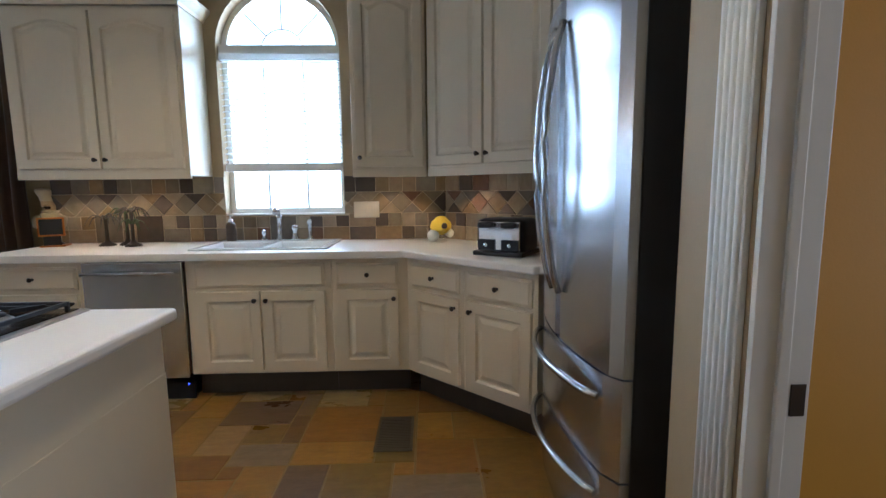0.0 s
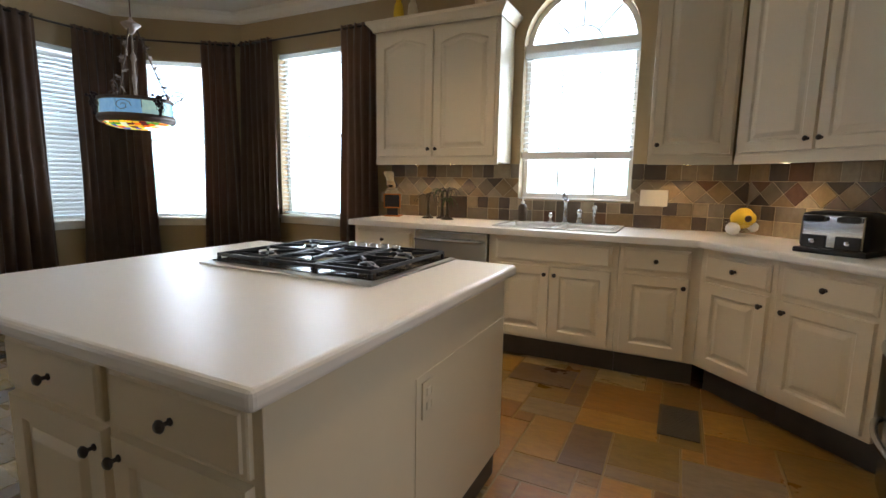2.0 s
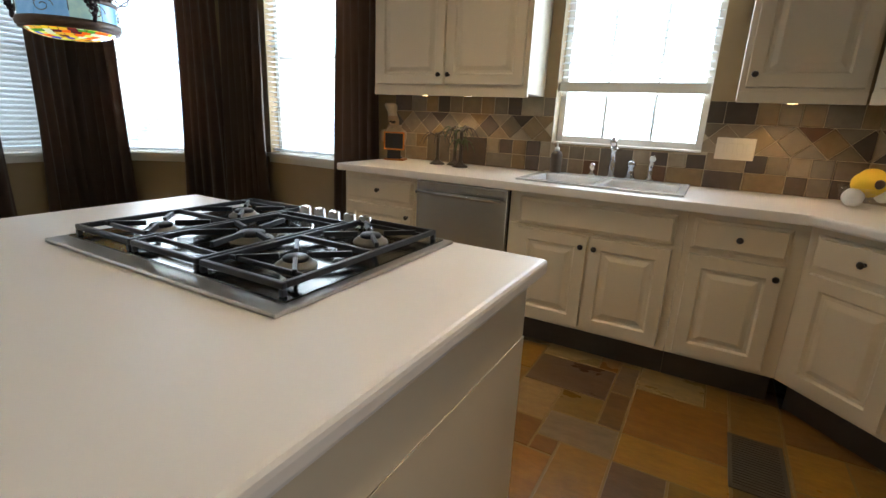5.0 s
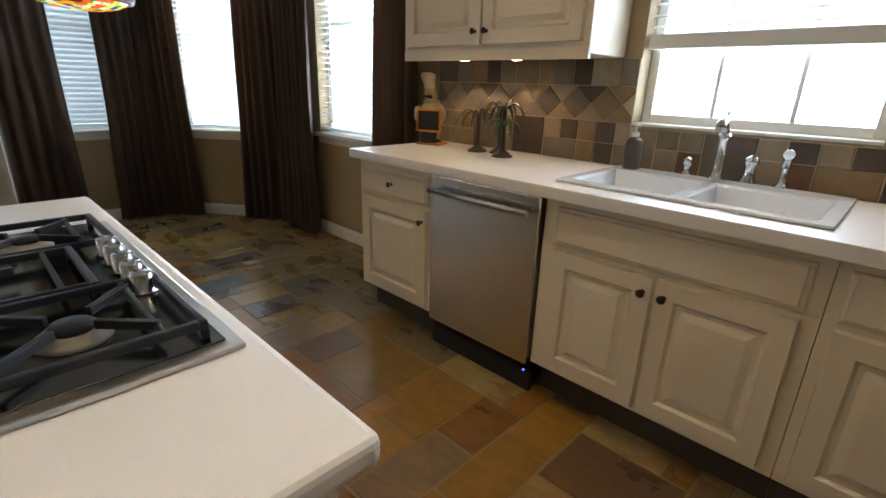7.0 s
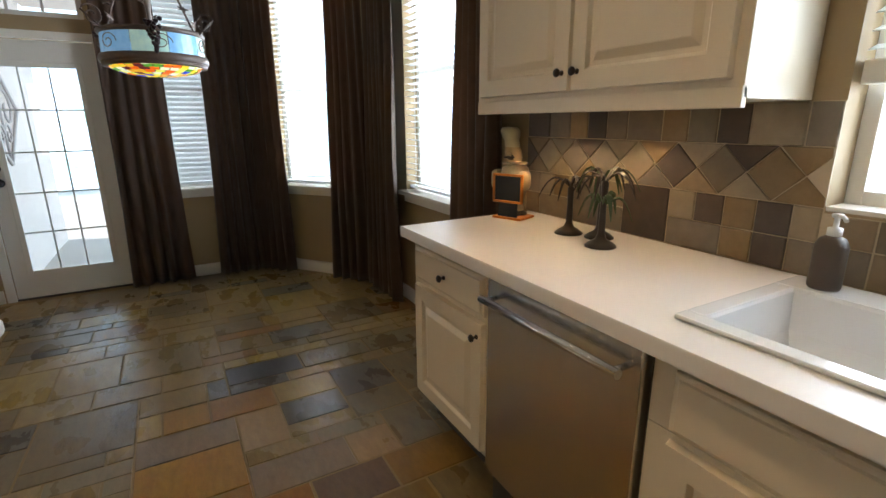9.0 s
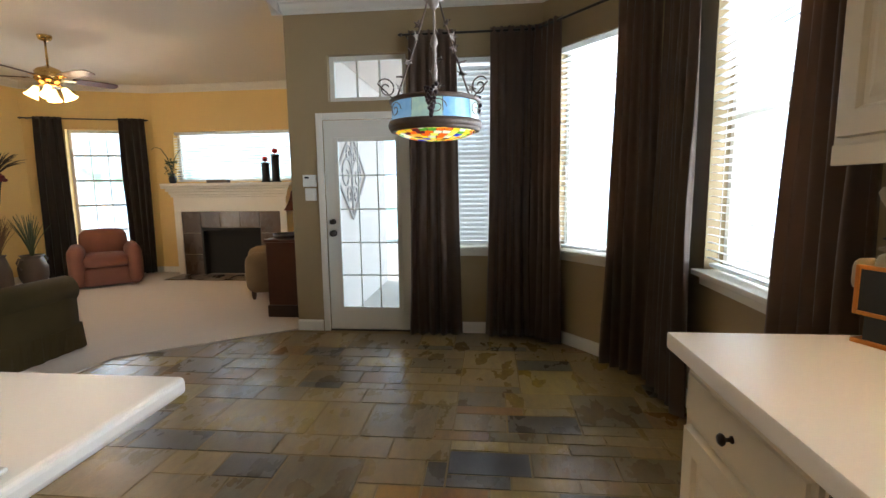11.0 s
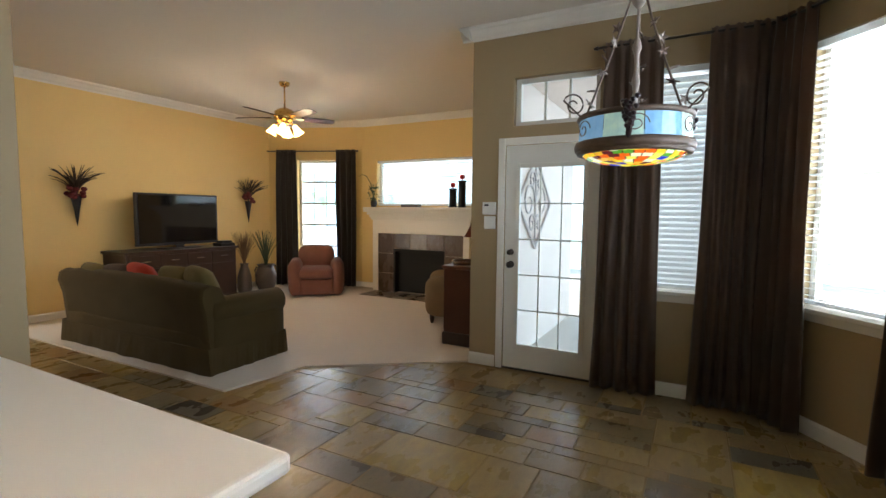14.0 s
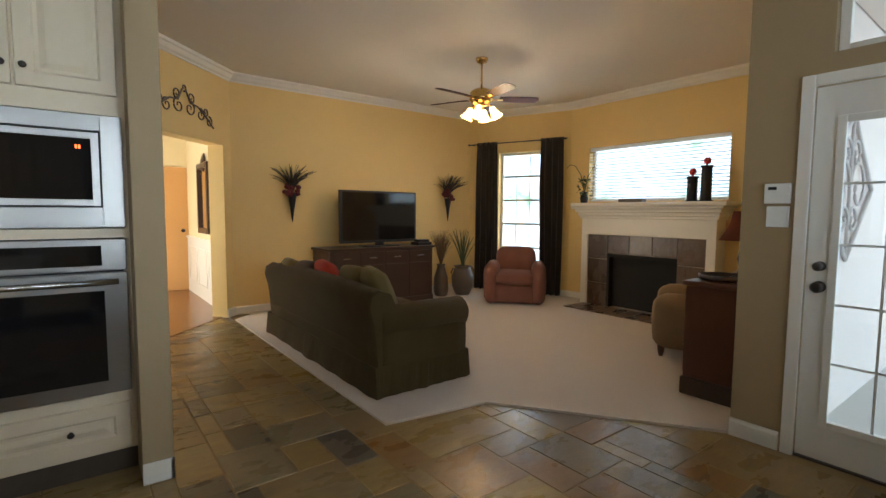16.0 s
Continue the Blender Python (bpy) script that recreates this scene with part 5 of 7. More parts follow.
def chef_figurine():
    bm = bmesh.new()
    lathe(bm, [(0.060, 0), (0.064, 0.008), (0.058, 0.02), (0.044, 0.03), (0.046, 0.09), (0.064, 0.15), (0.070, 0.185), (0.060, 0.225), (0.030, 0.243), (0.026, 0.250), (0.036, 0.262), (0.040, 0.285), (0.036, 0.308), (0.034, 0.316), (0.036, 0.322), (0.034, 0.345), (0.044, 0.37), (0.047, 0.388), (0.036, 0.402), (0.0, 0.406)], 22)
    soft_box(bm, 0.050, 0.092, -0.07, 0.0, 0.13, 0.215, 0.02, 0.002, 3)
    soft_box(bm, -0.092, -0.050, -0.07, 0.0, 0.13, 0.215, 0.02, 0.002, 3)
    soft_box(bm, -0.014, 0.014, -0.052, -0.03, 0.278, 0.298, 0.009, 0.002, 2)
    soft_box(bm, -0.026, 0.026, -0.052, -0.034, 0.268, 0.277, 0.005, 0.0, 2)
    soft_box(bm, -0.045, 0.045, -0.045, 0.04, 0.236, 0.252, 0.008, 0.0, 3)
    for v in bm.verts:
        if v.co.z > 0.24:
            v.co.x -= (v.co.z - 0.24) * 0.22
            if v.co.z > 0.315:
                v.co.y *= 0.85
    ob = link("chef_statuette", bm, M_IVORY)
    for mt in (M_FACE, M_JACKET, M_BRONZE):
        ob.data.materials.append(mt)
    for f in ob.data.polygons:
        z = f.center.z
        f.material_index = 3 if f.center.y < -0.036 and 0.266 < z < 0.279 else 1 if 0.254 < z < 0.314 else 2 if 0.03 < z <= 0.254 else 3 if z <= 0.03 else 0
    ob.matrix_world = pose(-1.895, 3.755, CT, 0, 0, 20)
    tagged(ob, "ivory glazed kitchen statuette in a tall hat on the counter", "statuette")
    sg = thing("menu_board", pose(-1.85, 3.685, CT, 0, 0, 20), "small chalkboard in an orange wooden frame", "chalkboard")
    bm = bmesh.new()
    box(bm, -0.075, 0.075, -0.015, 0.11, 0, 0.012, 0.004)
    part("base", bm, M_ORANGE, sg)
    bm = bmesh.new()
    for a, b, c, d in ((-0.078, -0.067, 0.075, 0.205), (0.067, 0.078, 0.075, 0.205), (-0.067, 0.067, 0.075, 0.086), (-0.067, 0.067, 0.194, 0.205)):
        box(bm, a, b, -0.012, 0.0, c, d, 0.003)
    part("frame", bm, M_ORANGE, sg)
    bm = bmesh.new()
    box(bm, -0.067, 0.067, -0.007, -0.002, 0.086, 0.194)
    box(bm, -0.05, 0.05, -0.006, 0.0, 0.012, 0.075)
    part("board", bm, M_SLATEBOARD, sg)


chef_figurine()


def palm_holder(x, y, h, seed):
    rnd = random.Random(seed)
    top = thing("palm_candle_holder", pose(x, y, CT, 0, 0, seed * 70), "dark bronze palm tree candle holder on the counter", "candle holder", "palm candle holders")
    bm = bmesh.new()
    lathe(bm, [(0.055, 0), (0.055, 0.004), (0.04, 0.016), (0.02, 0.028), (0.013, 0.045), (0.011, h * 0.6), (0.013, h * 0.9), (0.004, h * 0.95)], 16)
    part("trunk", bm, M_BRONZE, top)
    tiers = [(7, h * 0.92, 0.115, 0.008, M_BRONZE if seed != 2 else M_PLANT)]
    if seed == 3:
        tiers.append((6, h * 0.58, 0.085, 0.013, M_PLANT))
    for n, hz, reach, wide, leaf in tiers:
        for k in range(n):
            a = 2 * math.pi * k / n + rnd.uniform(-0.25, 0.25)
            ln = reach * rnd.uniform(0.75, 1.2)
            rise = rnd.uniform(0.035, 0.065)
            bm = bmesh.new()
            rows = []
            for j in range(9):
                u = j / 8
                r = u * ln
                z = hz + rise * math.sin(u * 2.5) - 0.075 * u ** 3
                w = wide * math.sin(math.pi * min(1, u * 0.9 + 0.1)) * (1 if j % 2 else 0.75) + 0.001
                c, s = math.cos(a), math.sin(a)
                rows.append((bm.verts.new((c * r - s * w, s * r + c * w, z - w * 0.5)), bm.verts.new((c * r, s * r, z)), bm.verts.new((c * r + s * w, s * r - c * w, z - w * 0.5))))
            for p, q in zip(rows, rows[1:]):
                bm.faces.new((p[0], p[1], q[1], q[0]))
                bm.faces.new((p[1], p[2], q[2], q[1]))
            fr = part("frond", bm, leaf, top)
            so = fr.modifiers.new("thick", "SOLIDIFY")
            so.thickness = 0.003


palm_holder(-1.50, 3.72, 0.20, 1)
palm_holder(-1.385, 3.765, 0.24, 2)
palm_holder(-1.29, 3.67, 0.25, 3)


def soap_bottle():
    top = thing("soap_bottle", pose(-0.665, 3.79, CT + 0.016), "dark patterned soap bottle with a white pump top", "soap dispenser")
    bm = bmesh.new()
    lathe(bm, [(0.034, 0), (0.036, 0.006), (0.036, 0.11), (0.028, 0.128), (0.014, 0.136)], 18)
    part("bottle", bm, M_STONE, top)
    bm = bmesh.new()
    lathe(bm, [(0.016, 0.136), (0.016, 0.155), (0.006, 0.158), (0.006, 0.18), (0.012, 0.182), (0.012, 0.19), (0, 0.191)], 14)
    tube(bm, [(0, 0, 0.186), (0.02, -0.02, 0.187), (0.03, -0.03, 0.18)], 0.005, 8)
    part("pump", bm, M_WHITEPLASTIC, top, "white plastic pump")


soap_bottle()


def outlet_plate():
    top = thing("switch_plate", pose(0.30, YW - 0.012, 1.175), "almond four-gang switch plate on the tiled backsplash", "switch plate")
    bm = bmesh.new()
    box(bm, -0.095, 0.095, -0.006, 0.0, -0.06, 0.06, 0.003)
    part("plate", bm, M_BEIGEPLATE, top)
    for k in range(4):
        bm = bmesh.new()
        x = -0.069 + k * 0.046
        box(bm, x - 0.015, x + 0.015, -0.009, -0.006, -0.03, 0.03, 0.002)
        part("switch", bm, M_BEIGEPLATE, top)


outlet_plate()


def fruit_bowl():
    top = thing("glass_bowl", pose(0.83, 3.64, CT), "clear glass bowl on the counter", "bowl")
    bm = bmesh.new()
    lathe(bm, [(0.045, 0.0), (0.05, 0.004), (0.075, 0.03), (0.092, 0.075), (0.096, 0.10), (0.092, 0.10), (0.087, 0.075), (0.07, 0.034), (0.04, 0.008), (0, 0.008)], 26)
    part("bowl", bm, M_PANE, top)
    fl = thing("sunflower_toy", pose(0.83, 3.63, CT + 0.01, 12, 0, 20), "yellow plush sunflower with a brown centre in the bowl", "soft toy")
    bm = bmesh.new()
    soft_box(bm, -0.052, 0.072, -0.05, 0.05, 0.055, 0.170, 0.05, 0.012, 6, seed=5)
    part("bloom", bm, M_YELLOWPLUSH, fl)
    bm = bmesh.new()
    lathe(bm, [(0.022, 0.0), (0.021, 0.010), (0.012, 0.016), (0, 0.017)], 14, m=pose(0.012, -0.052, 0.125, 90))
    part("centre", bm, M_DARKWOOD, fl, "brown centre")
    bm = bmesh.new()
    soft_box(bm, -0.085, -0.015, -0.06, 0.02, 0.012, 0.085, 0.03, 0.004, 4, seed=2)
    soft_box(bm, 0.05, 0.10, -0.04, 0.02, 0.03, 0.09, 0.022, 0.004, 4, seed=9)
    part("white_paw", bm, M_WHITEPLASTIC, fl)


fruit_bowl()


def toaster():
    top = thing("toaster", pose(1.215, 3.02, CT, 0, 0, -33), "chrome and black four-slice toaster on the counter", "toaster")
    bm = bmesh.new()
    soft_box(bm, -0.142, 0.142, -0.118, 0.13, 0.012, 0.205, 0.03, 0.0, 6)
    part("shell", bm, M_BLACK, top, "black painted shell")
    bm = bmesh.new()
    box(bm, -0.125, 0.125, -0.128, -0.115, 0.03, 0.19, 0.006)
    part("front_plate", bm, M_CHROME, top, "polished chrome front")
    bm = bmesh.new()
    box(bm, -0.150, 0.150, -0.15, 0.135, 0.0, 0.026, 0.008)
    part("base", bm, M_BLACK, top, "black plastic base")
    for x in (-0.07, 0.07):
        bm = bmesh.new()
        box(bm, x - 0.05, x + 0.05, -0.140, -0.128, 0.032, 0.092, 0.004)
        part("control_panel", bm, M_BLACK, top)
        bm = bmesh.new()
        soft_box(bm, x - 0.045, x + 0.045, -0.165, -0.125, 0.155, 0.19, 0.014, 0.0, 4)
        part("lever", bm, M_BLACK, top)
        bm = bmesh.new()
        lathe(bm, [(0.013, 0), (0.012, 0.01), (0, 0.011)], 12, m=pose(x, -0.140, 0.062, 90))
        part("dial", bm, M_CHROME, top)


toaster()


def shelf_figure(x, y, h, body, hat, seed):
    bm = bmesh.new()
    lathe(bm, [(0.035, 0), (0.04, 0.01), (0.045, h * 0.3), (0.035, h * 0.55), (0.02, h * 0.62), (0.03, h * 0.72), (0.028, h * 0.8), (0.018, h * 0.86), (0.026, h * 0.93), (0.02, h * 0.99), (0, h)], 16)
    ob = link("decorative_jar", bm, body)
    ob.matrix_world = pose(x, y, 2.591, 0, 0, seed * 40)
    tagged(ob, hat, "ornament", "ornaments on the wall cabinet")


shelf_figure(-1.80, 3.70, 0.30, M_YELLOWPLUSH, "yellow glazed ornament on top of the wall cabinet", 1)
shelf_figure(-1.66, 3.70, 0.27, M_IVORY, "ivory glazed ornament on top of the wall cabinet", 2)
shelf_figure(-1.03, 3.66, 0.26, M_IVORY, "pale painted ornament on top of the wall cabinet", 3)


# ---- curtains ----
def curtain(p0, p1, z0, z1, folds, seed, material, label, flare=0.22, group="nook curtains", lean=0.0):
    """A rod-pocket panel hanging in front of the wall from p0 to p1, with a gathered header."""
    rnd = random.Random(seed)
    a, b = Vector((*p0, 0)), Vector((*p1, 0))
    w = (b - a).length
    d = (b - a).normalized()
    into = Vector((d.y, -d.x, 0))
    nu, nv = folds * 8, 26
    ph = [rnd.uniform(-0.7, 0.7) for _ in range(folds + 2)]
    am = [rnd.uniform(0.7, 1.3) for _ in range(folds + 2)]
    bm = bmesh.new()
    grid = []
    for j in range(nv + 1):
        v = j / nv
        z = z1 + (z0 - z1) * v
        row = []
        for i in range(nu + 1):
            u = i / nu
            k = min(folds, int(u * folds))
            spread = 1 + flare * (v ** 1.3 - 0.25) + 0.03 * math.sin(v * 5 + seed)
            s = (u - 0.5) * w * spread + w / 2 + lean * v
            warp = u + 0.075 * noise.noise(Vector((u * 3.1, v * 1.3, seed * 3.7))) + 0.02 * noise.noise(Vector((u * 9, v * 2.2, seed)))
            depth = (0.016 + 0.026 * v) * (0.55 + 0.75 * abs(noise.noise(Vector((u * folds * 0.8, v * 1.1, seed + 20))) + 0.5)) * math.sin(2 * math.pi * warp * folds)
            depth += 0.020 * noise.noise(Vector((u * 5, v * 2.4, seed)))
            if 0.012 < v < 0.06:
                depth *= 0.45
            p = a + d * s + into * (0.125 + depth)
            row.append(bm.verts.new((p.x, p.y, z + (0.006 * math.sin(i * 1.9 + seed) if j == 0 else 0))))
        grid.append(row)
    for r0, r1 in zip(grid, grid[1:]):
        for i in range(nu):
            f = bm.faces.new((r0[i], r0[i + 1], r1[i + 1], r1[i]))
            f.smooth = True
    ob = link("curtain", bm, material)
    so = ob.modifiers.new("thick", "SOLIDIFY")
    so.thickness = 0.003
    return tagged(ob, label, "curtain", group)


def rod(p0, p1, z, ext=0.06):
    a, b = Vector((*p0, z)), Vector((*p1, z))
    d = (b - a).normalized()
    into = Vector((d.y, -d.x, 0)) * 0.125
    top = thing("curtain_rod", pose(0, 0, 0), "thin dark bronze curtain rod on brackets", "curtain rod", "curtain rods")
    bm = bmesh.new()
    tube(bm, [a + into - d * ext, b + into + d * ext], 0.010, 10)
    part("bar", bm, M_BRONZE, top)
    for q, s in ((a, -1), (b, 1)):
        bm = bmesh.new()
        e = q + into + d * s * ext
        tube(bm, [e, e + d * s * 0.02, e + d * s * 0.035], 0.017, 10, 0.5)
        part("finial", bm, M_BRONZE, top)
        bm = bmesh.new()
        tube(bm, [q + into, q + into * 0.02], 0.006, 8)
        part("bracket", bm, M_BRONZE, top)


DARKC = "dark brown shirred taffeta curtain hanging to the floor"
bp = lambda s: (AB[0] + bd[0] * s, AB[1] + bd[1] * s)
ZR = 2.665
curtain((XD, 2.00), (XD, 2.42), 0.02, ZR + 0.03, 5, 1, M_CURTAIN, DARKC)
curtain((XD, 2.70), (XD, 3.10), 0.02, ZR + 0.03, 5, 2, M_CURTAIN, DARKC)
curtain(bp(0.04), bp(0.36), 0.02, ZR + 0.03, 4, 3, M_CURTAIN, DARKC)
curtain(bp(BLEN - 0.40), bp(BLEN - 0.03), 0.02, ZR + 0.03, 5, 4, M_CURTAIN, DARKC)
curtain((-3.86, YW), (-3.36, YW), 0.02, ZR + 0.03, 6, 5, M_CURTAIN, DARKC)
curtain((-2.50, YW), (-2.09, YW), 0.02, ZR + 0.03, 5, 6, M_CURTAIN, DARKC)
rod((XD, 1.98), (XD, 3.02), ZR, 0.03)
rod(bp(0.10), bp(BLEN - 0.10), ZR, 0.03)
rod((-3.80, YW), (-2.12, YW), ZR, 0.03)
curtain(cp(0.11), cp(0.33), 0.03, 2.50, 4, 11, M_CURTAIN2, "black-brown curtain beside the living room window", 0.03, "living room curtains")
curtain(cp(0.75), cp(0.96), 0.03, 2.50, 4, 12, M_CURTAIN2, "black-brown curtain beside the living room window", 0.03, "living room curtains")
rod(cp(0.05), cp(0.95), 2.475, 0.03)



# ---- pendant ----
def pendant():
    x, y = -3.385, 2.39
    top = thing("pendant_light", pose(x, y, 0), "stained-glass drum pendant with scrolled bronze arms", "pendant lamp")
    bm = bmesh.new()
    lathe(bm, [(0.065, CEIL - 0.001), (0.062, CEIL - 0.018), (0.03, CEIL - 0.035), (0.008, CEIL - 0.04)], 20)
    part("canopy", bm, M_PALEIRON, top)
    bm = bmesh.new()
    tube(bm, [(0, 0, CEIL - 0.03), (0, 0, 2.45)], 0.005, 8)
    part("stem", bm, M_VERDIGRIS, top)
    bm = bmesh.new()
    lathe(bm, [(0.008, 2.345), (0.022, 2.36), (0.034, 2.385), (0.060, 2.405), (0.068, 2.420), (0.050, 2.430), (0.018, 2.445), (0.008, 2.47)], 18)
    part("crown_cup", bm, M_PALEIRON, top)
    bm = bmesh.new()
    lathe(bm, [(0.006, 2.36), (0.006, 2.22), (0.018, 2.19), (0.022, 2.165), (0.010, 2.14), (0.010, 2.06), (0.019, 2.02), (0.012, 1.97), (0.012, 1.90), (0.022, 1.88), (0.0, 1.86)][::-1], 12)
    part("centre_post", bm, M_PALEIRON, top)
    R = 0.25
    for k in range(3):
        a = radians(62 + 120 * k)
        c, s = math.cos(a), math.sin(a)
        bm = bmesh.new()
        pts = [(0.04 + (R - 0.05) * (u ** 1.1), 2.38 - 0.55 * u) for u in [j / 14 for j in range(15)]]
        tube(bm, [(c * r, s * r, z) for r, z in pts], 0.0055, 8)
        part("arm", bm, M_VERDIGRIS, top)
        bm = bmesh.new()
        sp = []
        for j in range(26):
            u = j / 25
            ang = 0.4 + u * 2 * math.pi * 1.35
            rr = 0.055 * (1 - 0.72 * u)
            sp.append((R + 0.01 + 0.03 + rr * math.cos(ang), 1.90 + rr * math.sin(ang)))
        tube(bm, [(c * (R - 0.03), s * (R - 0.03), 1.82)] + [(c * r, s * r, z) for r, z in sp], 0.0042, 7)
        part("scroll", bm, M_VERDIGRIS, top)
        for j in range(6):
            bm = bmesh.new()
            u = 0.22 + 0.13 * j
            r, z = 0.04 + (R - 0.05) * (u ** 1.1), 2.38 - 0.55 * u
            b = a + (0.12 if j % 2 else -0.12)
            mm = Matrix.Translation((math.cos(b) * (r + 0.014), math.sin(b) * (r + 0.014), z)) @ pose(0, 0, 0, 60 + 35 * j, 25 * (j % 3 - 1), math.degrees(a) + 40 * j)
            rim = [0.030 if q % 2 == 0 else 0.013 for q in range(10)]
            lo = [bm.verts.new(mm @ Vector((rim[q] * math.cos(q * 0.628), rim[q] * math.sin(q * 0.628), -0.002))) for q in range(10)]
            hi = [bm.verts.new(mm @ Vector((rim[q] * math.cos(q * 0.628), rim[q] * math.sin(q * 0.628), 0.002))) for q in range(10)]
            cl, ch = bm.verts.new(mm @ Vector((0, 0, -0.007))), bm.verts.new(mm @ Vector((0, 0, -0.003)))
            for q in range(10):
                p = (q + 1) % 10
                bm.faces.new((lo[p], lo[q], cl))
                bm.faces.new((hi[q], hi[p], ch))
                bm.faces.new((lo[q], lo[p], hi[p], hi[q]))
            part("ivy_leaf", bm, M_PALEIRON if j % 2 else M_VERDIGRIS, top)
        bm = bmesh.new()
        rnd = random.Random(k)
        cx, cy = math.cos(a + 1.047) * (R + 0.022), math.sin(a + 1.047) * (R + 0.022)
        for j in range(30):
            v = j / 29
            rr = 0.038 * (1 - v)
            bmesh.ops.create_icosphere(bm, subdivisions=1, radius=0.013, matrix=Matrix.Translation((cx + rnd.uniform(-rr, rr), cy + rnd.uniform(-rr, rr), 1.885 - 0.15 * v)))
        part("grape_bunch", bm, M_GRAPE, top, "dark grape cluster ornament")
    for k in range(9):
        bm = bmesh.new()
        a0, a1 = 2 * math.pi * (k + 0.4) / 9 + 0.010, 2 * math.pi * (k + 1.4) / 9 - 0.010
        rows = []
        for r, z in ((R, 1.722), (R - 0.006, 1.842), (R - 0.010, 1.842), (R - 0.004, 1.722)):
            rows.append([bm.verts.new((r * math.cos(a0 + (a1 - a0) * j / 5), r * math.sin(a0 + (a1 - a0) * j / 5), z)) for j in range(6)])
        for r0, r1 in zip(rows, rows[1:] + rows[:1]):
            for j in range(5):
                bm.faces.new((r0[j], r0[j + 1], r1[j + 1], r1[j]))
        bm.faces.new([r[0] for r in rows])
        bm.faces.new([r[5] for r in rows][::-1])
        part("glass_panel", bm, M_BANDGLASS, top, "pale blue opalescent glass panel" if k == 0 else "")
    for z, r0, h in ((1.848, R, 0.012), (1.715, R + 0.008, 0.02), (1.693, R - 0.002, 0.014)):
        bm = bmesh.new()
        ring = [(r0 - 0.012, z - h), (r0 + 0.006, z - h), (r0 + 0.010, z), (r0 + 0.004, z + h), (r0 - 0.012, z + h), (r0 - 0.012, z - h)]
        lathe(bm, ring, 48)
        part("bronze_ring", bm, M_VERDIGRIS, top, "dark bronze ring")
    for k in range(6):
        bm = bmesh.new()
        a = radians(60 * k + 8)
        sc = []
        for j in range(22):
            u = j / 21
            ang = a + 0.22 * (1 - 0.8 * u) * math.cos(u * 9)
            sc.append(((R + 0.004) * math.cos(ang), (R + 0.004) * math.sin(ang), 1.785 + 0.045 * (1 - 0.8 * u) * math.sin(u * 9)))
        tube(bm, sc, 0.0025, 5)
        part("band_scroll", bm, M_VERDIGRIS, top)
    rnd = random.Random(4)
    rings = 7
    for i in range(rings):
        t0, t1 = i / rings, (i + 1) / rings
        prof = lambda t: ((R - 0.02) * math.cos(t * math.pi / 2 * 0.98), 1.69 - 0.058 * math.sin(t * math.pi / 2))
        (r0, z0), (r1, z1) = prof(t0), prof(t1)
        m = max(5, int(34 * (1 - t0 * 0.8)))
        off = rnd.uniform(0, 1)
        for k in range(m):
            g = 0.13
            a0, a1 = 2 * math.pi * (k + off + g * 0.5) / m, 2 * math.pi * (k + off + 1 - g * 0.5) / m
            j0, j1 = rnd.uniform(-0.009, 0.004), rnd.uniform(-0.006, 0.006)
            am = (a0 + a1) / 2
            q = [(r0, a0, z0), (r0, am, z0), (r0, a1, z0), (max(0.004, r1 + 0.004), a1, z1), (max(0.004, r1 + 0.004 + j0), am, z1), (max(0.004, r1 + 0.004), a0, z1)]
            bm = bmesh.new()
            lo = [bm.verts.new((r * math.cos(a), r * math.sin(a), z + j1 * 0.15)) for r, a, z in q]
            hi = [bm.verts.new((v.co.x, v.co.y, v.co.z + 0.002)) for v in lo]
            bm.faces.new(lo)
            bm.faces.new(hi[::-1])
            for i in range(6):
                bm.faces.new((lo[i], lo[(i + 1) % 6], hi[(i + 1) % 6], hi[i]))
            part("glass_piece", bm, M_BOWLGLASS, top)
    bm = bmesh.new()
    lathe(bm, [((R - 0.0235) * math.cos(t * math.pi / 2 * 0.98 / 8), 1.6965 - 0.058 * math.sin(t * math.pi / 16)) for t in range(9)], 40)
    part("leading", bm, M_IRON, top)


M_GRAPE = painted("dark_grape_glass", (0.03, 0.012, 0.014), 0.3, 0.3)
pendant()


# ---- nook wall things ----
def wall_box(name, y0, y1, z0, z1, label, detail):
    top = thing(name, pose(XD, 0, 0), label, "thermostat" if detail else "switch plate")
    bm = bmesh.new()
    box(bm, 0.001, 0.028 if detail else 0.01, y0, y1, z0, z1, 0.005)
    part("case", bm, M_WHITEPLASTIC, top)
    bm = bmesh.new()
    if detail:
        box(bm, 0.028, 0.031, y0 + 0.02, y0 + 0.06, z1 - 0.035, z1 - 0.018, 0.001)
        part("display", bm, M_BLACK, top)
    else:
        box(bm, 0.0102, 0.014, y0 + 0.03, y1 - 0.03, z0 + 0.025, z1 - 0.025, 0.002)
        part("switch", bm, M_WHITEPLASTIC, top)


wall_box("alarm_keypad", 0.965, 1.09, 1.385, 1.495, "white plastic alarm keypad on the tan wall", True)
wall_box("switch_plate", 0.975, 1.085, 1.255, 1.37, "white switch plate below the keypad", False)


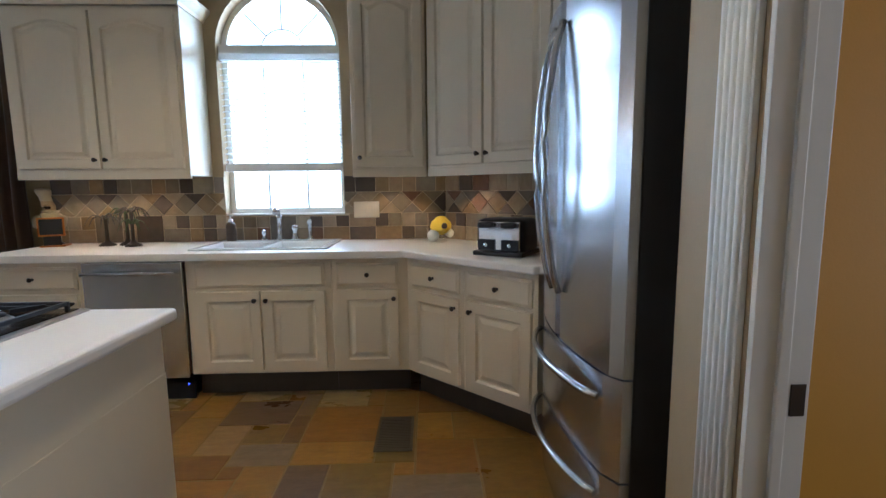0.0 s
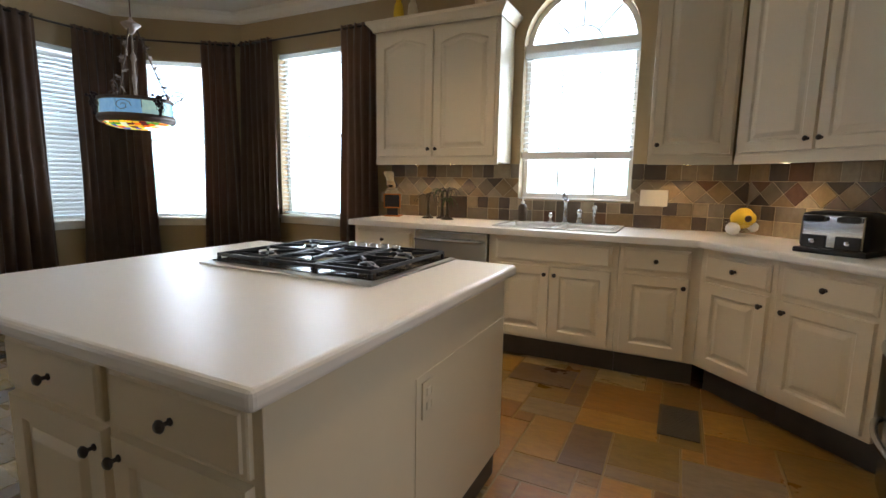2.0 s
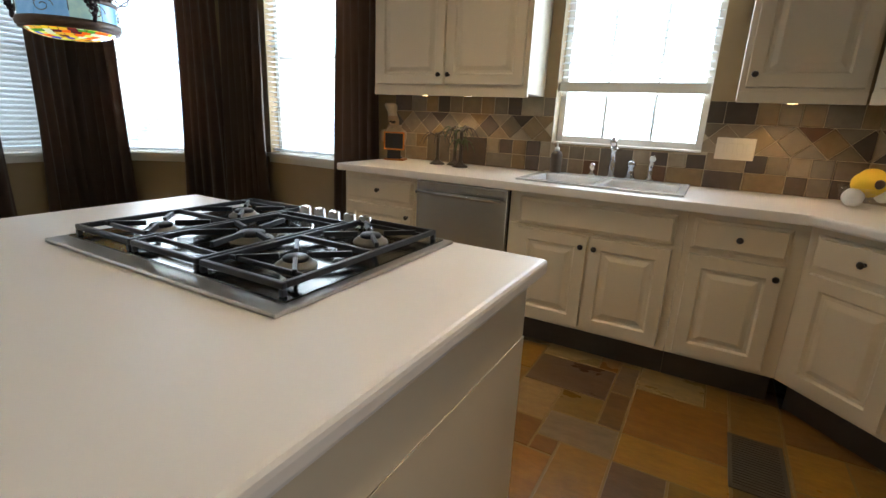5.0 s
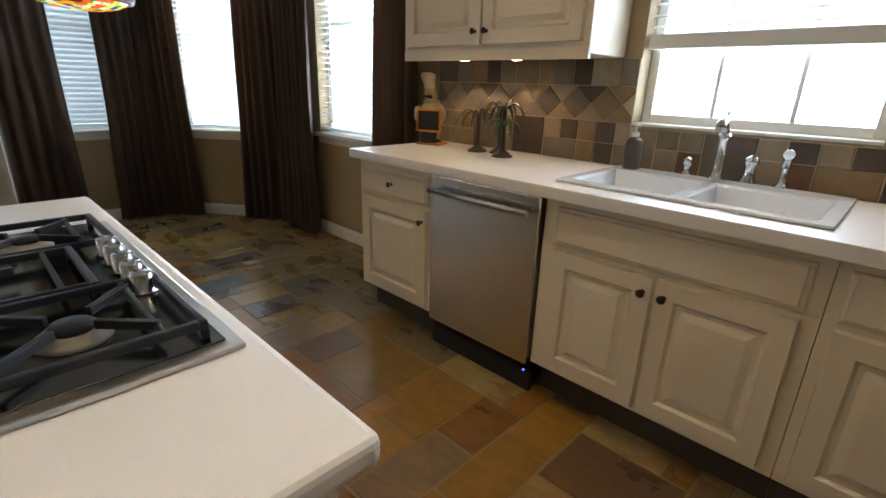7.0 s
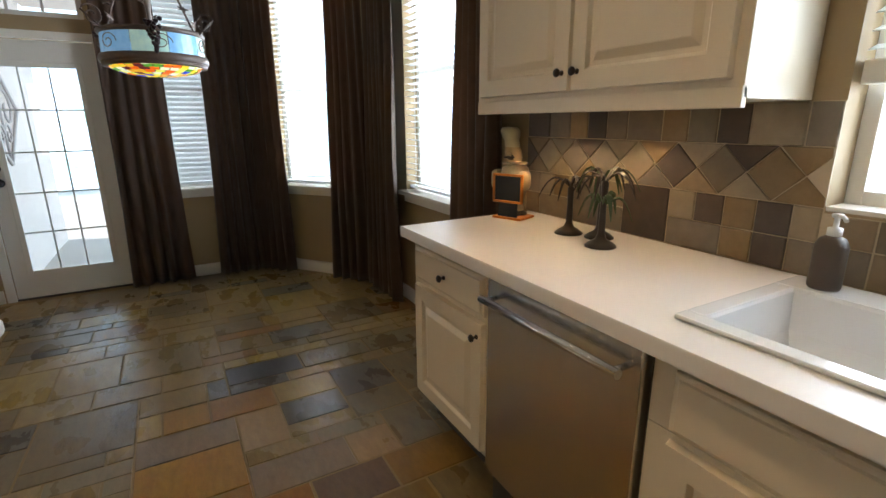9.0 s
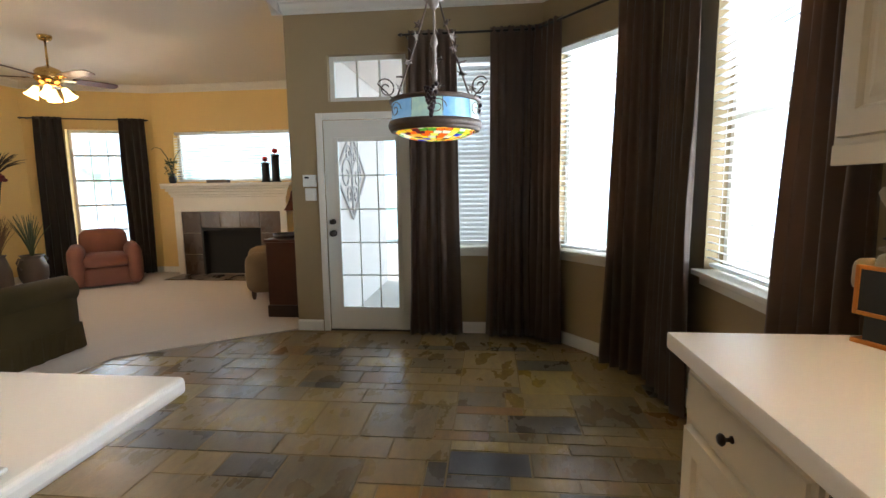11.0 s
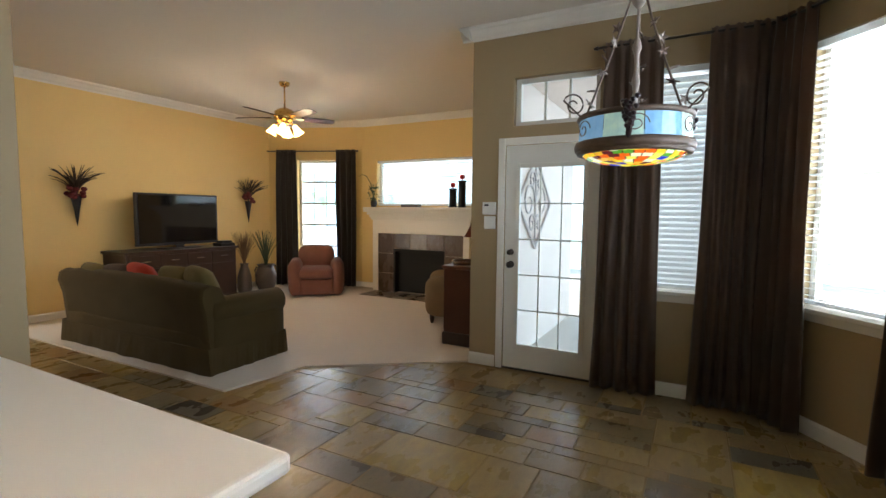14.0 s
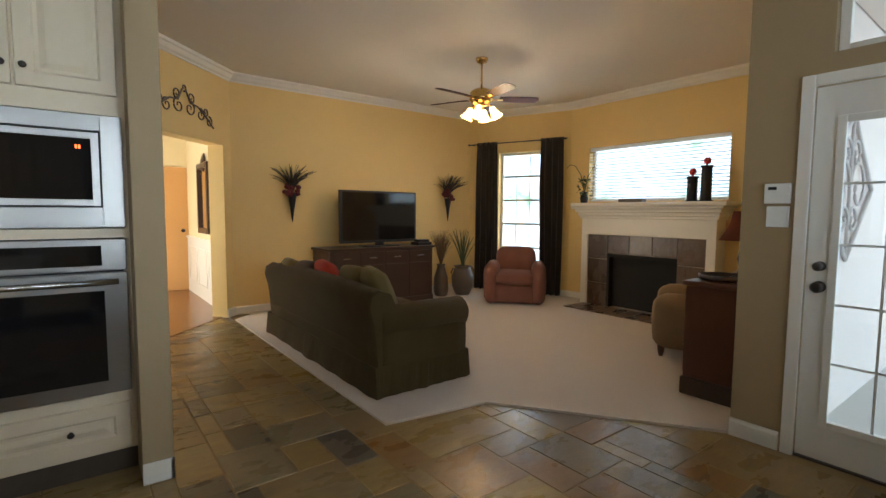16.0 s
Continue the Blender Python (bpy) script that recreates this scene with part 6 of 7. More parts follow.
# ---- living room ----
def sofa():
    # local: back along +x side, seat faces -x; y along the length
    x0, x1, y0, y1 = -4.36, -3.43, -3.23, -0.82
    top = thing("sofa", pose(0, 0, 0), "olive chenille sofa with rolled arms and a skirt", "sofa")
    bm = bmesh.new()
    soft_box(bm, x0 + 0.06, x1 - 0.06, y0 + 0.05, y1 - 0.05, 0.16, 0.36, 0.04, 0, 5)
    part("frame", bm, M_SOFA, top)
    bm = bmesh.new()
    nseg = 30
    prof = [(-0.13, 0.30), (-0.16, 0.62), (-0.10, 0.745), (-0.02, 0.775), (0.05, 0.74), (0.065, 0.66), (0.03, 0.52), (0.01, 0.30), (0.0, 0.2)]
    rows = []
    for k in range(nseg + 1):
        u = k / nseg
        y = y0 + 0.04 + (y1 - y0 - 0.08) * u
        dip = 0.035 * math.sin(math.pi * u)
        rows.append([bm.verts.new((x1 - 0.08 + px, y, pz + (dip if pz > 0.5 else 0) + 0.004 * math.sin(k * 2.3))) for px, pz in prof])
    for r0, r1 in zip(rows, rows[1:]):
        for k in range(len(prof) - 1):
            f = bm.faces.new((r0[k], r0[k + 1], r1[k + 1], r1[k]))
            f.smooth = True
    bm.faces.new(rows[0])
    bm.faces.new(rows[-1][::-1])
    part("backrest", bm, M_SOFA, top)
    for ya, yb in ((y0, y0 + 0.24), (y1 - 0.24, y1)):
        bm = bmesh.new()
        soft_box(bm, x0 + 0.05, x1 - 0.10, ya + 0.02, yb - 0.02, 0.18, 0.52, 0.04, 0.005, 5)
        mm = Matrix.Translation((x0 + 0.03, (ya + yb) / 2, 0.535)) @ pose(0, 0, 0, 0, 90, 0)
        lathe(bm, [(0.0, 0.0), (0.09, 0.004), (0.118, 0.03), (0.12, 0.45), (0.115, 0.78), (0.06, 0.80), (0, 0.80)], 22, m=mm)
        part("arm", bm, M_SOFA, top)
    n = 3
    ln = (y1 - y0 - 0.48) / n
    for k in range(n):
        bm = bmesh.new()
        soft_box(bm, x0 - 0.03, x1 - 0.22, y0 + 0.24 + k * ln + 0.004, y0 + 0.24 + (k + 1) * ln - 0.004, 0.35, 0.50, 0.05, 0.015, 5, seed=k)
        part("seat_cushion", bm, M_SOFA, top)
    bm = bmesh.new()
    path = [(x0 + 0.04, y0 + 0.03), (x1 - 0.045, y0 + 0.03), (x1 - 0.045, y1 - 0.03), (x0 + 0.04, y1 - 0.03), (x0 + 0.04, y0 + 0.03)]
    lo, hi = [], []
    for (ax, ay), (bx, by) in zip(path, path[1:]):
        m = 24
        for k in range(m):
            u = k / m
            cx, cy = ax + (bx - ax) * u, ay + (by - ay) * u
            nx, ny = (by - ay), -(bx - ax)
            l = math.hypot(nx, ny)
            q = 0.012 + 0.006 * math.sin(k * 1.7) + (0.014 if k in (0, 11, 12) else 0)
            lo.append(bm.verts.new((cx + nx / l * q, cy + ny / l * q, 0.018)))
            hi.append(bm.verts.new((cx + nx / l * 0.004, cy + ny / l * 0.004, 0.24)))
    for k in range(len(lo)):
        j = (k + 1) % len(lo)
        bm.faces.new((lo[k], lo[j], hi[j], hi[k]))
    sk = part("skirt", bm, M_SOFA, top)
    so = sk.modifiers.new("thick", "SOLIDIFY")
    so.thickness = 0.008
    pil = ((-3.80, -1.22, M_PILLOW_O, "olive green throw pillow on the sofa", 0.42), (-3.84, -1.62, M_PILLOW_O, "olive green throw pillow on the sofa", 0.40), (-3.80, -2.05, M_PILLOW_R, "red throw pillow on the sofa", 0.42),
           (-3.78, -2.40, M_PILLOW_D, "dark patterned throw pillow on the sofa", 0.40), (-3.76, -2.75, M_PILLOW_O, "olive throw pillow on the sofa", 0.40), (-4.02, -1.9, M_PILLOW_R, "red throw pillow on the sofa", 0.34))
    for k, (x, y, mt, lb, s) in enumerate(pil):
        bm = bmesh.new()
        soft_box(bm, -0.075, 0.075, -s / 2, s / 2, 0, s, 0.07, 0.02, 6, seed=k)
        ob = link("throw_pillow", bm, mt)
        ob.matrix_world = pose(x, y, 0.485, 0, 20 + 3 * k, (k * 17) % 30 - 15)
        tagged(ob, lb, "pillow", "sofa pillows")


sofa()


def club_chair(name, m, fabric, label, wood_legs=False):
    """Local: faces -y, width along x, origin on the floor under the middle."""
    top = thing(name, m, label, "armchair")
    z = 0.10 if wood_legs else 0.02
    bm = bmesh.new()
    soft_box(bm, -0.30, 0.30, -0.34, 0.34, z, 0.30, 0.04, 0.0, 5)
    part("base", bm, fabric, top)
    bm = bmesh.new()
    soft_box(bm, -0.27, 0.27, -0.38, 0.22, 0.29, 0.46, 0.06, 0.02, 6)
    part("seat_cushion", bm, fabric, top)
    bm = bmesh.new()
    soft_box(bm, -0.29, 0.29, -0.10, 0.13, 0.0, 0.48, 0.09, 0.02, 6, pose(0, 0.27, 0.31, -10))
    part("backrest", bm, fabric, top)
    for s in (-1, 1):
        bm = bmesh.new()
        soft_box(bm, s * 0.335 - 0.10, s * 0.335 + 0.10, -0.37, 0.33, z, 0.59, 0.095, 0.012, 6, seed=s + 2)
        part("arm", bm, fabric, top)
    if wood_legs:
        for x in (-0.28, 0.28):
            for y in (-0.30, 0.30):
                bm = bmesh.new()
                lathe(bm, [(0.018, 0.0), (0.03, 0.05), (0.032, 0.12)], 10, at=(x, y, 0))
                part("leg", bm, M_DARKWOOD, top)
    return top


club_chair("armchair", pose(-6.98, -2.90, 0.014, 0, 0, 132), M_ARMCHAIR, "rose-brown upholstered club chair by the window")
club_chair("accent_chair", pose(-6.50, -0.05, 0.014, 0, 0, 25), M_BEIGECLOTH, "beige upholstered chair with dark wooden legs", True)


def tv_stand():
    x0, x1, y0, y1, h = -6.12, -4.46, YT + 0.03, -3.80, 0.82
    top = thing("tv_console", pose(0, 0, 0.014), "dark stained wooden console with drawers and doors", "console")
    bm = bmesh.new()
    box(bm, x0, x1, y0, y1, 0.06, h - 0.035, 0.006)
    part("body", bm, M_DARKWOOD, top)
    bm = bmesh.new()
    box(bm, x0 - 0.03, x1 + 0.03, y0, y1 + 0.03, h - 0.035, h, 0.008)
    part("tabletop", bm, M_DARKWOOD, top)
    bm = bmesh.new()
    box(bm, x0 - 0.01, x1 + 0.01, y0, y1 + 0.012, 0.0, 0.075, 0.006)
    part("plinth", bm, M_DARKWOOD, top)
    w = (x1 - x0 - 0.08) / 4
    for k in range(4):
        a = x0 + 0.04 + k * w
        bm = bmesh.new()
        box(bm, a + 0.008, a + w - 0.008, y1, y1 + 0.016, h - 0.22, h - 0.06, 0.005)
        d = part("drawer_front", bm, M_DARKWOOD, top)
        bm = bmesh.new()
        box(bm, a + w / 2 - 0.06, a + w / 2 + 0.06, y1 + 0.02, y1 + 0.032, h - 0.145, h - 0.132, 0.004)
        part("handle", bm, M_SATIN, d)
        bm = bmesh.new()
        box(bm, a + 0.008, a + w - 0.008, y1, y1 + 0.016, 0.10, h - 0.24, 0.005)
        part("door", bm, M_DARKWOOD, top)
    tv = thing("television", pose(-5.33, -4.02, 0.014 + h, 0, 0, 3), "large black flat-screen television on the console", "television")
    bm = bmesh.new()
    box(bm, -0.64, 0.64, -0.03, 0.03, 0.055, 0.79, 0.008)
    part("case", bm, M_BLACK, tv)
    bm = bmesh.new()
    box(bm, -0.61, 0.61, 0.0302, 0.033, 0.095, 0.765)
    part("screen", bm, M_BLACKGLASS, tv, "glossy black screen")
    bm = bmesh.new()
    box(bm, -0.06, 0.06, -0.02, 0.02, 0.012, 0.06)
    box(bm, -0.27, 0.27, -0.12, 0.12, 0.0005, 0.014, 0.005)
    part("stand", bm, M_BLACK, tv)
    bx = thing("cable_box", pose(-6.0, -3.90, 0.014 + h), "small black cable box on the console", "cable box")
    bm = bmesh.new()
    box(bm, -0.11, 0.14, -0.10, 0.10, 0.0005, 0.05, 0.005)
    part("case", bm, M_BLACK, bx)
    bm = bmesh.new()
    box(bm, -0.08, 0.10, -0.07, 0.07, 0.05, 0.085, 0.005)
    part("router", bm, M_BLACK, bx)


tv_stand()


def spray(bm, n, h, spread, seed, r=0.003, droop=0.15):
    rnd = random.Random(seed)
    for k in range(n):
        a, s = rnd.uniform(0, 2 * math.pi), rnd.uniform(0.15, 1) * spread
        hh = h * rnd.uniform(0.65, 1.0)
        pts = [(math.cos(a) * s * u ** 1.6, math.sin(a) * s * u ** 1.6, hh * u - droop * s * u ** 3) for u in (0, 0.3, 0.6, 0.85, 1.0)]
        tube(bm, pts, r, 4, 0.4)


def wall_cone(x):
    top = thing("wall_vase", pose(x, YT + 0.08, 1.18), "dark metal cone wall vase with dried reeds and red blossoms", "wall vase", "wall vases")
    bm = bmesh.new()
    lathe(bm, [(0.002, 0.0), (0.012, 0.06), (0.03, 0.20), (0.058, 0.36), (0.062, 0.38), (0.055, 0.38), (0.0, 0.30)], 14)
    part("cone", bm, M_IRON, top)
    bm = bmesh.new()
    rnd = random.Random(int(x * 10))
    for k in range(16):
        soft_box(bm, -0.03, 0.03, -0.03, 0.03, -0.025, 0.025, 0.02, 0.004, 2, Matrix.Translation((rnd.uniform(-0.09, 0.09), rnd.uniform(-0.03, 0.06), 0.44 + rnd.uniform(-0.09, 0.08))))
    part("blossom", bm, M_REDBLOOM, top, "dark red blossoms")
    bm = bmesh.new()
    sub = bmesh.new()
    spray(sub, 64, 0.44, 0.36, int(-x * 10), 0.007, 0.3)
    for v in sub.verts:
        v.co.y = max(v.co.y, -0.05)
        v.co.z += 0.38
    me = bpy.data.meshes.new("tmp")
    sub.to_mesh(me)
    sub.free()
    bm.from_mesh(me)
    bpy.data.meshes.remove(me)
    part("reed_spray", bm, M_DRYDARK, top)


wall_cone(-4.16)
wall_cone(-6.80)


def floor_vases():
    a = thing("floor_vase", pose(-6.40, -3.95, 0.014), "tall brown floor vase with dried grass", "vase")
    bm = bmesh.new()
    lathe(bm, [(0.09, 0), (0.10, 0.01), (0.12, 0.10), (0.11, 0.28), (0.07, 0.42), (0.055, 0.47), (0.075, 0.50), (0.06, 0.50), (0.04, 0.45), (0, 0.40)], 20)
    part("vase", bm, M_STONE, a)
    bm = bmesh.new()
    sub = bmesh.new()
    spray(sub, 110, 0.62, 0.20, 8, 0.004)
    for v in sub.verts:
        v.co.z += 0.44
    me = bpy.data.meshes.new("tmp")
    sub.to_mesh(me)
    sub.free()
    bm.from_mesh(me)
    bpy.data.meshes.remove(me)
    part("dried_grass", bm, M_DRY, a)
    b = thing("plant_urn", pose(-6.76, -3.85, 0.014), "dark handled urn with a grassy plant", "planter")
    bm = bmesh.new()
    lathe(bm, [(0.11, 0), (0.12, 0.02), (0.17, 0.14), (0.18, 0.28), (0.14, 0.40), (0.12, 0.43), (0.15, 0.46), (0.12, 0.46), (0.10, 0.42), (0, 0.40)], 22)
    part("urn", bm, M_STONE, b)
    for s in (-1, 1):
        bm = bmesh.new()
        tube(bm, [(s * 0.14, 0, 0.40), (s * 0.20, 0, 0.43), (s * 0.235, 0, 0.37), (s * 0.21, 0, 0.30), (s * 0.175, 0, 0.27)], 0.012, 8)
        part("handle", bm, M_STONE, b)
    bm = bmesh.new()
    sub = bmesh.new()
    spray(sub, 40, 0.70, 0.26, 21, 0.008)
    for v in sub.verts:
        v.co.z += 0.38
    me = bpy.data.meshes.new("tmp")
    sub.to_mesh(me)
    sub.free()
    bm.from_mesh(me)
    bpy.data.meshes.remove(me)
    part("leaves", bm, M_PLANT, b)


floor_vases()


def fireplace():
    f = XF + 0.24
    y0, y1 = -2.20, -0.56
    top = thing("fireplace", pose(0, 0, 0.0), "white mantel fireplace with brown tile surround and black firebox", "fireplace")
    b0, b1 = -1.88, -0.90
    bm = bmesh.new()
    box(bm, XF + 0.002, f - 0.012, y0 - 0.09, b0, 0.0, 1.05)
    box(bm, XF + 0.002, f - 0.012, b1, y1 + 0.09, 0.0, 1.05)
    box(bm, XF + 0.002, f - 0.012, b0, b1, 0.76, 1.05)
    part("chimney_front", bm, M_GROUT2, top)
    for a, b, c, d in ((y0 - 0.11, y0, 0.0, 1.03), (y1, y1 + 0.11, 0.0, 1.03), (y0 - 0.11, y1 + 0.11, 1.03, 1.26)):
        bm = bmesh.new()
        box(bm, XF + 0.003, f + 0.012, a, b, c, d, 0.006)
        part("surround_board", bm, M_TRIM, top)
    for k, (o, z0, z1) in enumerate(((0.035, 1.26, 1.30), (0.055, 1.30, 1.345), (0.09, 1.345, 1.39), (0.14, 1.39, 1.425))):
        bm = bmesh.new()
        box(bm, XF + 0.003, f + o, y0 - 0.11 - o * 0.8, y1 + 0.11 + o * 0.8, z0, z1, 0.008)
        part("cornice", bm, M_TRIM, top)
    bm = bmesh.new()
    box(bm, XF + 0.003, f + 0.18, y0 - 0.20, y1 + 0.27, 1.425, 1.475, 0.01)
    part("mantel_shelf", bm, M_TRIM, top)
    bm = bmesh.new()
    for a, b, c, d in ((b0 - 0.01, b0 + 0.03, 0.0, 0.77), (b1 - 0.03, b1 + 0.01, 0.0, 0.77), (b0, b1, 0.72, 0.77)):
        box(bm, f - 0.14, f - 0.003, a, b, c, d, 0.003)
    box(bm, XF + 0.004, XF + 0.02, b0, b1, 0, 0.76)
    part("firebox", bm, M_SOOT, top, "black metal firebox")
    bm = bmesh.new()
    box(bm, f - 0.12, f - 0.10, b0 + 0.03, b1 - 0.03, 0.02, 0.72)
    part("fire_screen", bm, M_SOOT, top)
    tiles = [(y0 + 0.002, b0 - 0.003, k * 0.343, (k + 1) * 0.343 - 0.004) for k in range(3)] + [(b1 + 0.003, y1 - 0.002, k * 0.343, (k + 1) * 0.343 - 0.004) for k in range(3)]
    w = (b1 - b0) / 3
    tiles += [(b0 + k * w, b0 + (k + 1) * w - 0.004, 0.774, 1.026) for k in range(3)]
    for a, b, c, d in tiles:
        bm = bmesh.new()
        box(bm, f - 0.0118, f - 0.001, a, b, c + 0.002, d, 0.002)
        part("tile", bm, M_HEARTH, top)
    h = thing("hearth", pose(0, 0, 0), "flush dark tile hearth before the fireplace", "hearth", "", "structure")
    for k in range(6):
        for j in range(2):
            bm = bmesh.new()
            a = y0 - 0.05 + k * 0.293
            box(bm, f + 0.005 + j * 0.24, f + 0.24 + j * 0.24, a, a + 0.288, 0.0, 0.022, 0.003)
            part("tile", bm, M_HEARTH, h)
    z = 1.475
    for y, hh in ((-0.74, 0.30), (-0.58, 0.42)):
        c = thing("candle_holder", pose(f + 0.03, y, z), "black cylindrical candle holder with a red candle", "candle holder", "mantel candles")
        bm = bmesh.new()
        lathe(bm, [(0.075, 0), (0.078, 0.012), (0.06, 0.025), (0.058, hh - 0.03), (0.068, hh - 0.02), (0.07, hh), (0, hh)], 18)
        part("holder", bm, M_IRON, c)
        bm = bmesh.new()
        lathe(bm, [(0.012, hh), (0.012, hh + 0.02), (0.038, hh + 0.03), (0.042, hh + 0.065), (0.03, hh + 0.09), (0, hh + 0.09)], 16)
        part("candle", bm, M_REDWAX, c, "red globe candle")
    p = thing("mantel_plant", pose(f + 0.02, -2.28, z), "dark vase with leafy stems on the mantel", "plant")
    bm = bmesh.new()
    lathe(bm, [(0.04, 0), (0.05, 0.02), (0.06, 0.08), (0.03, 0.14), (0.035, 0.16), (0, 0.15)], 14)
    part("vase", bm, M_IRON, p)
    bm = bmesh.new()
    rnd = random.Random(6)
    for k in range(70):
        a, r, zz = rnd.uniform(0, 6.28), rnd.uniform(0, 0.11), rnd.uniform(0.10, 0.40)
        mm = Matrix.Translation((math.cos(a) * r, math.sin(a) * r, zz)) @ pose(0, 0, 0, rnd.uniform(0, 360), rnd.uniform(0, 360), 0)
        vs = [bm.verts.new(mm @ Vector(q)) for q in ((0, -0.03, 0), (0.014, 0, 0.006), (0, 0.035, 0), (-0.014, 0, 0.006))]
        bm.faces.new(vs)
    part("leaves", bm, M_PLANT, p)
    bm = bmesh.new()
    sub_pts = [(0, 0, 0.15), (0.02, -0.05, 0.40), (0.03, -0.14, 0.54), (0.03, -0.24, 0.57), (0.03, -0.30, 0.52)]
    tube(bm, sub_pts, 0.008, 6, 0.4)
    tube(bm, [(0, 0, 0.15), (0.01, 0.06, 0.38), (0.02, 0.15, 0.50), (0.02, 0.19, 0.52)], 0.007, 6, 0.4)
    part("stems", bm, M_PLANT, p)
    bk = thing("mantel_plaque", pose(f + 0.03, -1.52, z), "low dark plaque lying on the mantel", "plaque")
    bm = bmesh.new()
    box(bm, -0.05, 0.05, -0.17, 0.17, 0.0005, 0.05, 0.008)
    part("plaque", bm, M_STONE, bk)


fireplace()


def ceiling_fan():
    x, y = -5.48, -2.02
    top = thing("ceiling_fan", pose(x, y, 0), "brass ceiling fan with dark blades and four lit glass shades", "ceiling fan")
    bm = bmesh.new()
    lathe(bm, [(0.02, CEIL - 0.06), (0.055, CEIL - 0.045), (0.068, CEIL - 0.015), (0.068, CEIL - 0.001)], 20)
    part("canopy", bm, M_BRASS, top)
    bm = bmesh.new()
    tube(bm, [(0, 0, CEIL - 0.05), (0, 0, 2.70)], 0.011, 10)
    part("downrod", bm, M_BRASS, top)
    bm = bmesh.new()
    lathe(bm, [(0.03, 2.50), (0.07, 2.505), (0.10, 2.53), (0.13, 2.56), (0.135, 2.60), (0.12, 2.63), (0.13, 2.645), (0.10, 2.675), (0.04, 2.70), (0.015, 2.715)], 26)
    part("motor_housing", bm, M_BRASS, top)
    for k in range(5):
        a = 4 + 72 * k
        mm = pose(0, 0, 2.585, 0, 0, a)
        bm = bmesh.new()
        pts = [(0.20, -0.055), (0.30, -0.066), (0.55, -0.07), (0.625, -0.06), (0.645, -0.02), (0.645, 0.02), (0.625, 0.06), (0.55, 0.07), (0.30, 0.066), (0.20, 0.055)]
        tilt = mm @ pose(0, 0, 0, -12, 0, 0)
        lo = [bm.verts.new(tilt @ Vector((px, py, -0.004))) for px, py in pts]
        hi = [bm.verts.new(tilt @ Vector((px, py, 0.004))) for px, py in pts]
        bm.faces.new(lo[::-1])
        bm.faces.new(hi)
        for i in range(len(pts)):
            j = (i + 1) % len(pts)
            bm.faces.new((lo[i], lo[j], hi[j], hi[i]))
        bl = part("blade", bm, M_BLADE, top)
        bm = bmesh.new()
        box(bm, 0.10, 0.24, -0.025, 0.025, -0.012, -0.005, 0.002, tilt)
        part("blade_bracket", bm, M_BRASS, bl)
    for k in range(4):
        a = radians(35 + 90 * k)
        c, s = math.cos(a), math.sin(a)
        bm = bmesh.new()
        tube(bm, [(0.03 * c, 0.03 * s, 2.51), (0.09 * c, 0.09 * s, 2.51), (0.115 * c, 0.115 * s, 2.485)], 0.010, 8)
        arm = part("light_arm", bm, M_BRASS, top)
        bm = bmesh.new()
        mm = Matrix.Translation((0.115 * c, 0.115 * s, 2.485)) @ pose(0, 0, 0, 0, 0, math.degrees(a)) @ pose(0, 0, 0, 0, -28, 0)
        lathe(bm, [(0.022, 0.0), (0.03, -0.01), (0.038, -0.05), (0.055, -0.10), (0.072, -0.125), (0.068, -0.125), (0.05, -0.098), (0.0, -0.06)], 18, m=mm)
        part("glass_shade", bm, M_BULB, arm, "lit frosted glass shade")
        spot_bulb("fan_bulb", (x + 0.19 * c, y + 0.19 * s, 2.33), 9, (1.0, 0.74, 0.46), 0.04)
    bm = bmesh.new()
    tube(bm, [(0.03, 0.03, 2.50), (0.03, 0.03, 2.30)], 0.0015, 5)
    part("pull_chain", bm, M_BRASS, top)


ceiling_fan()


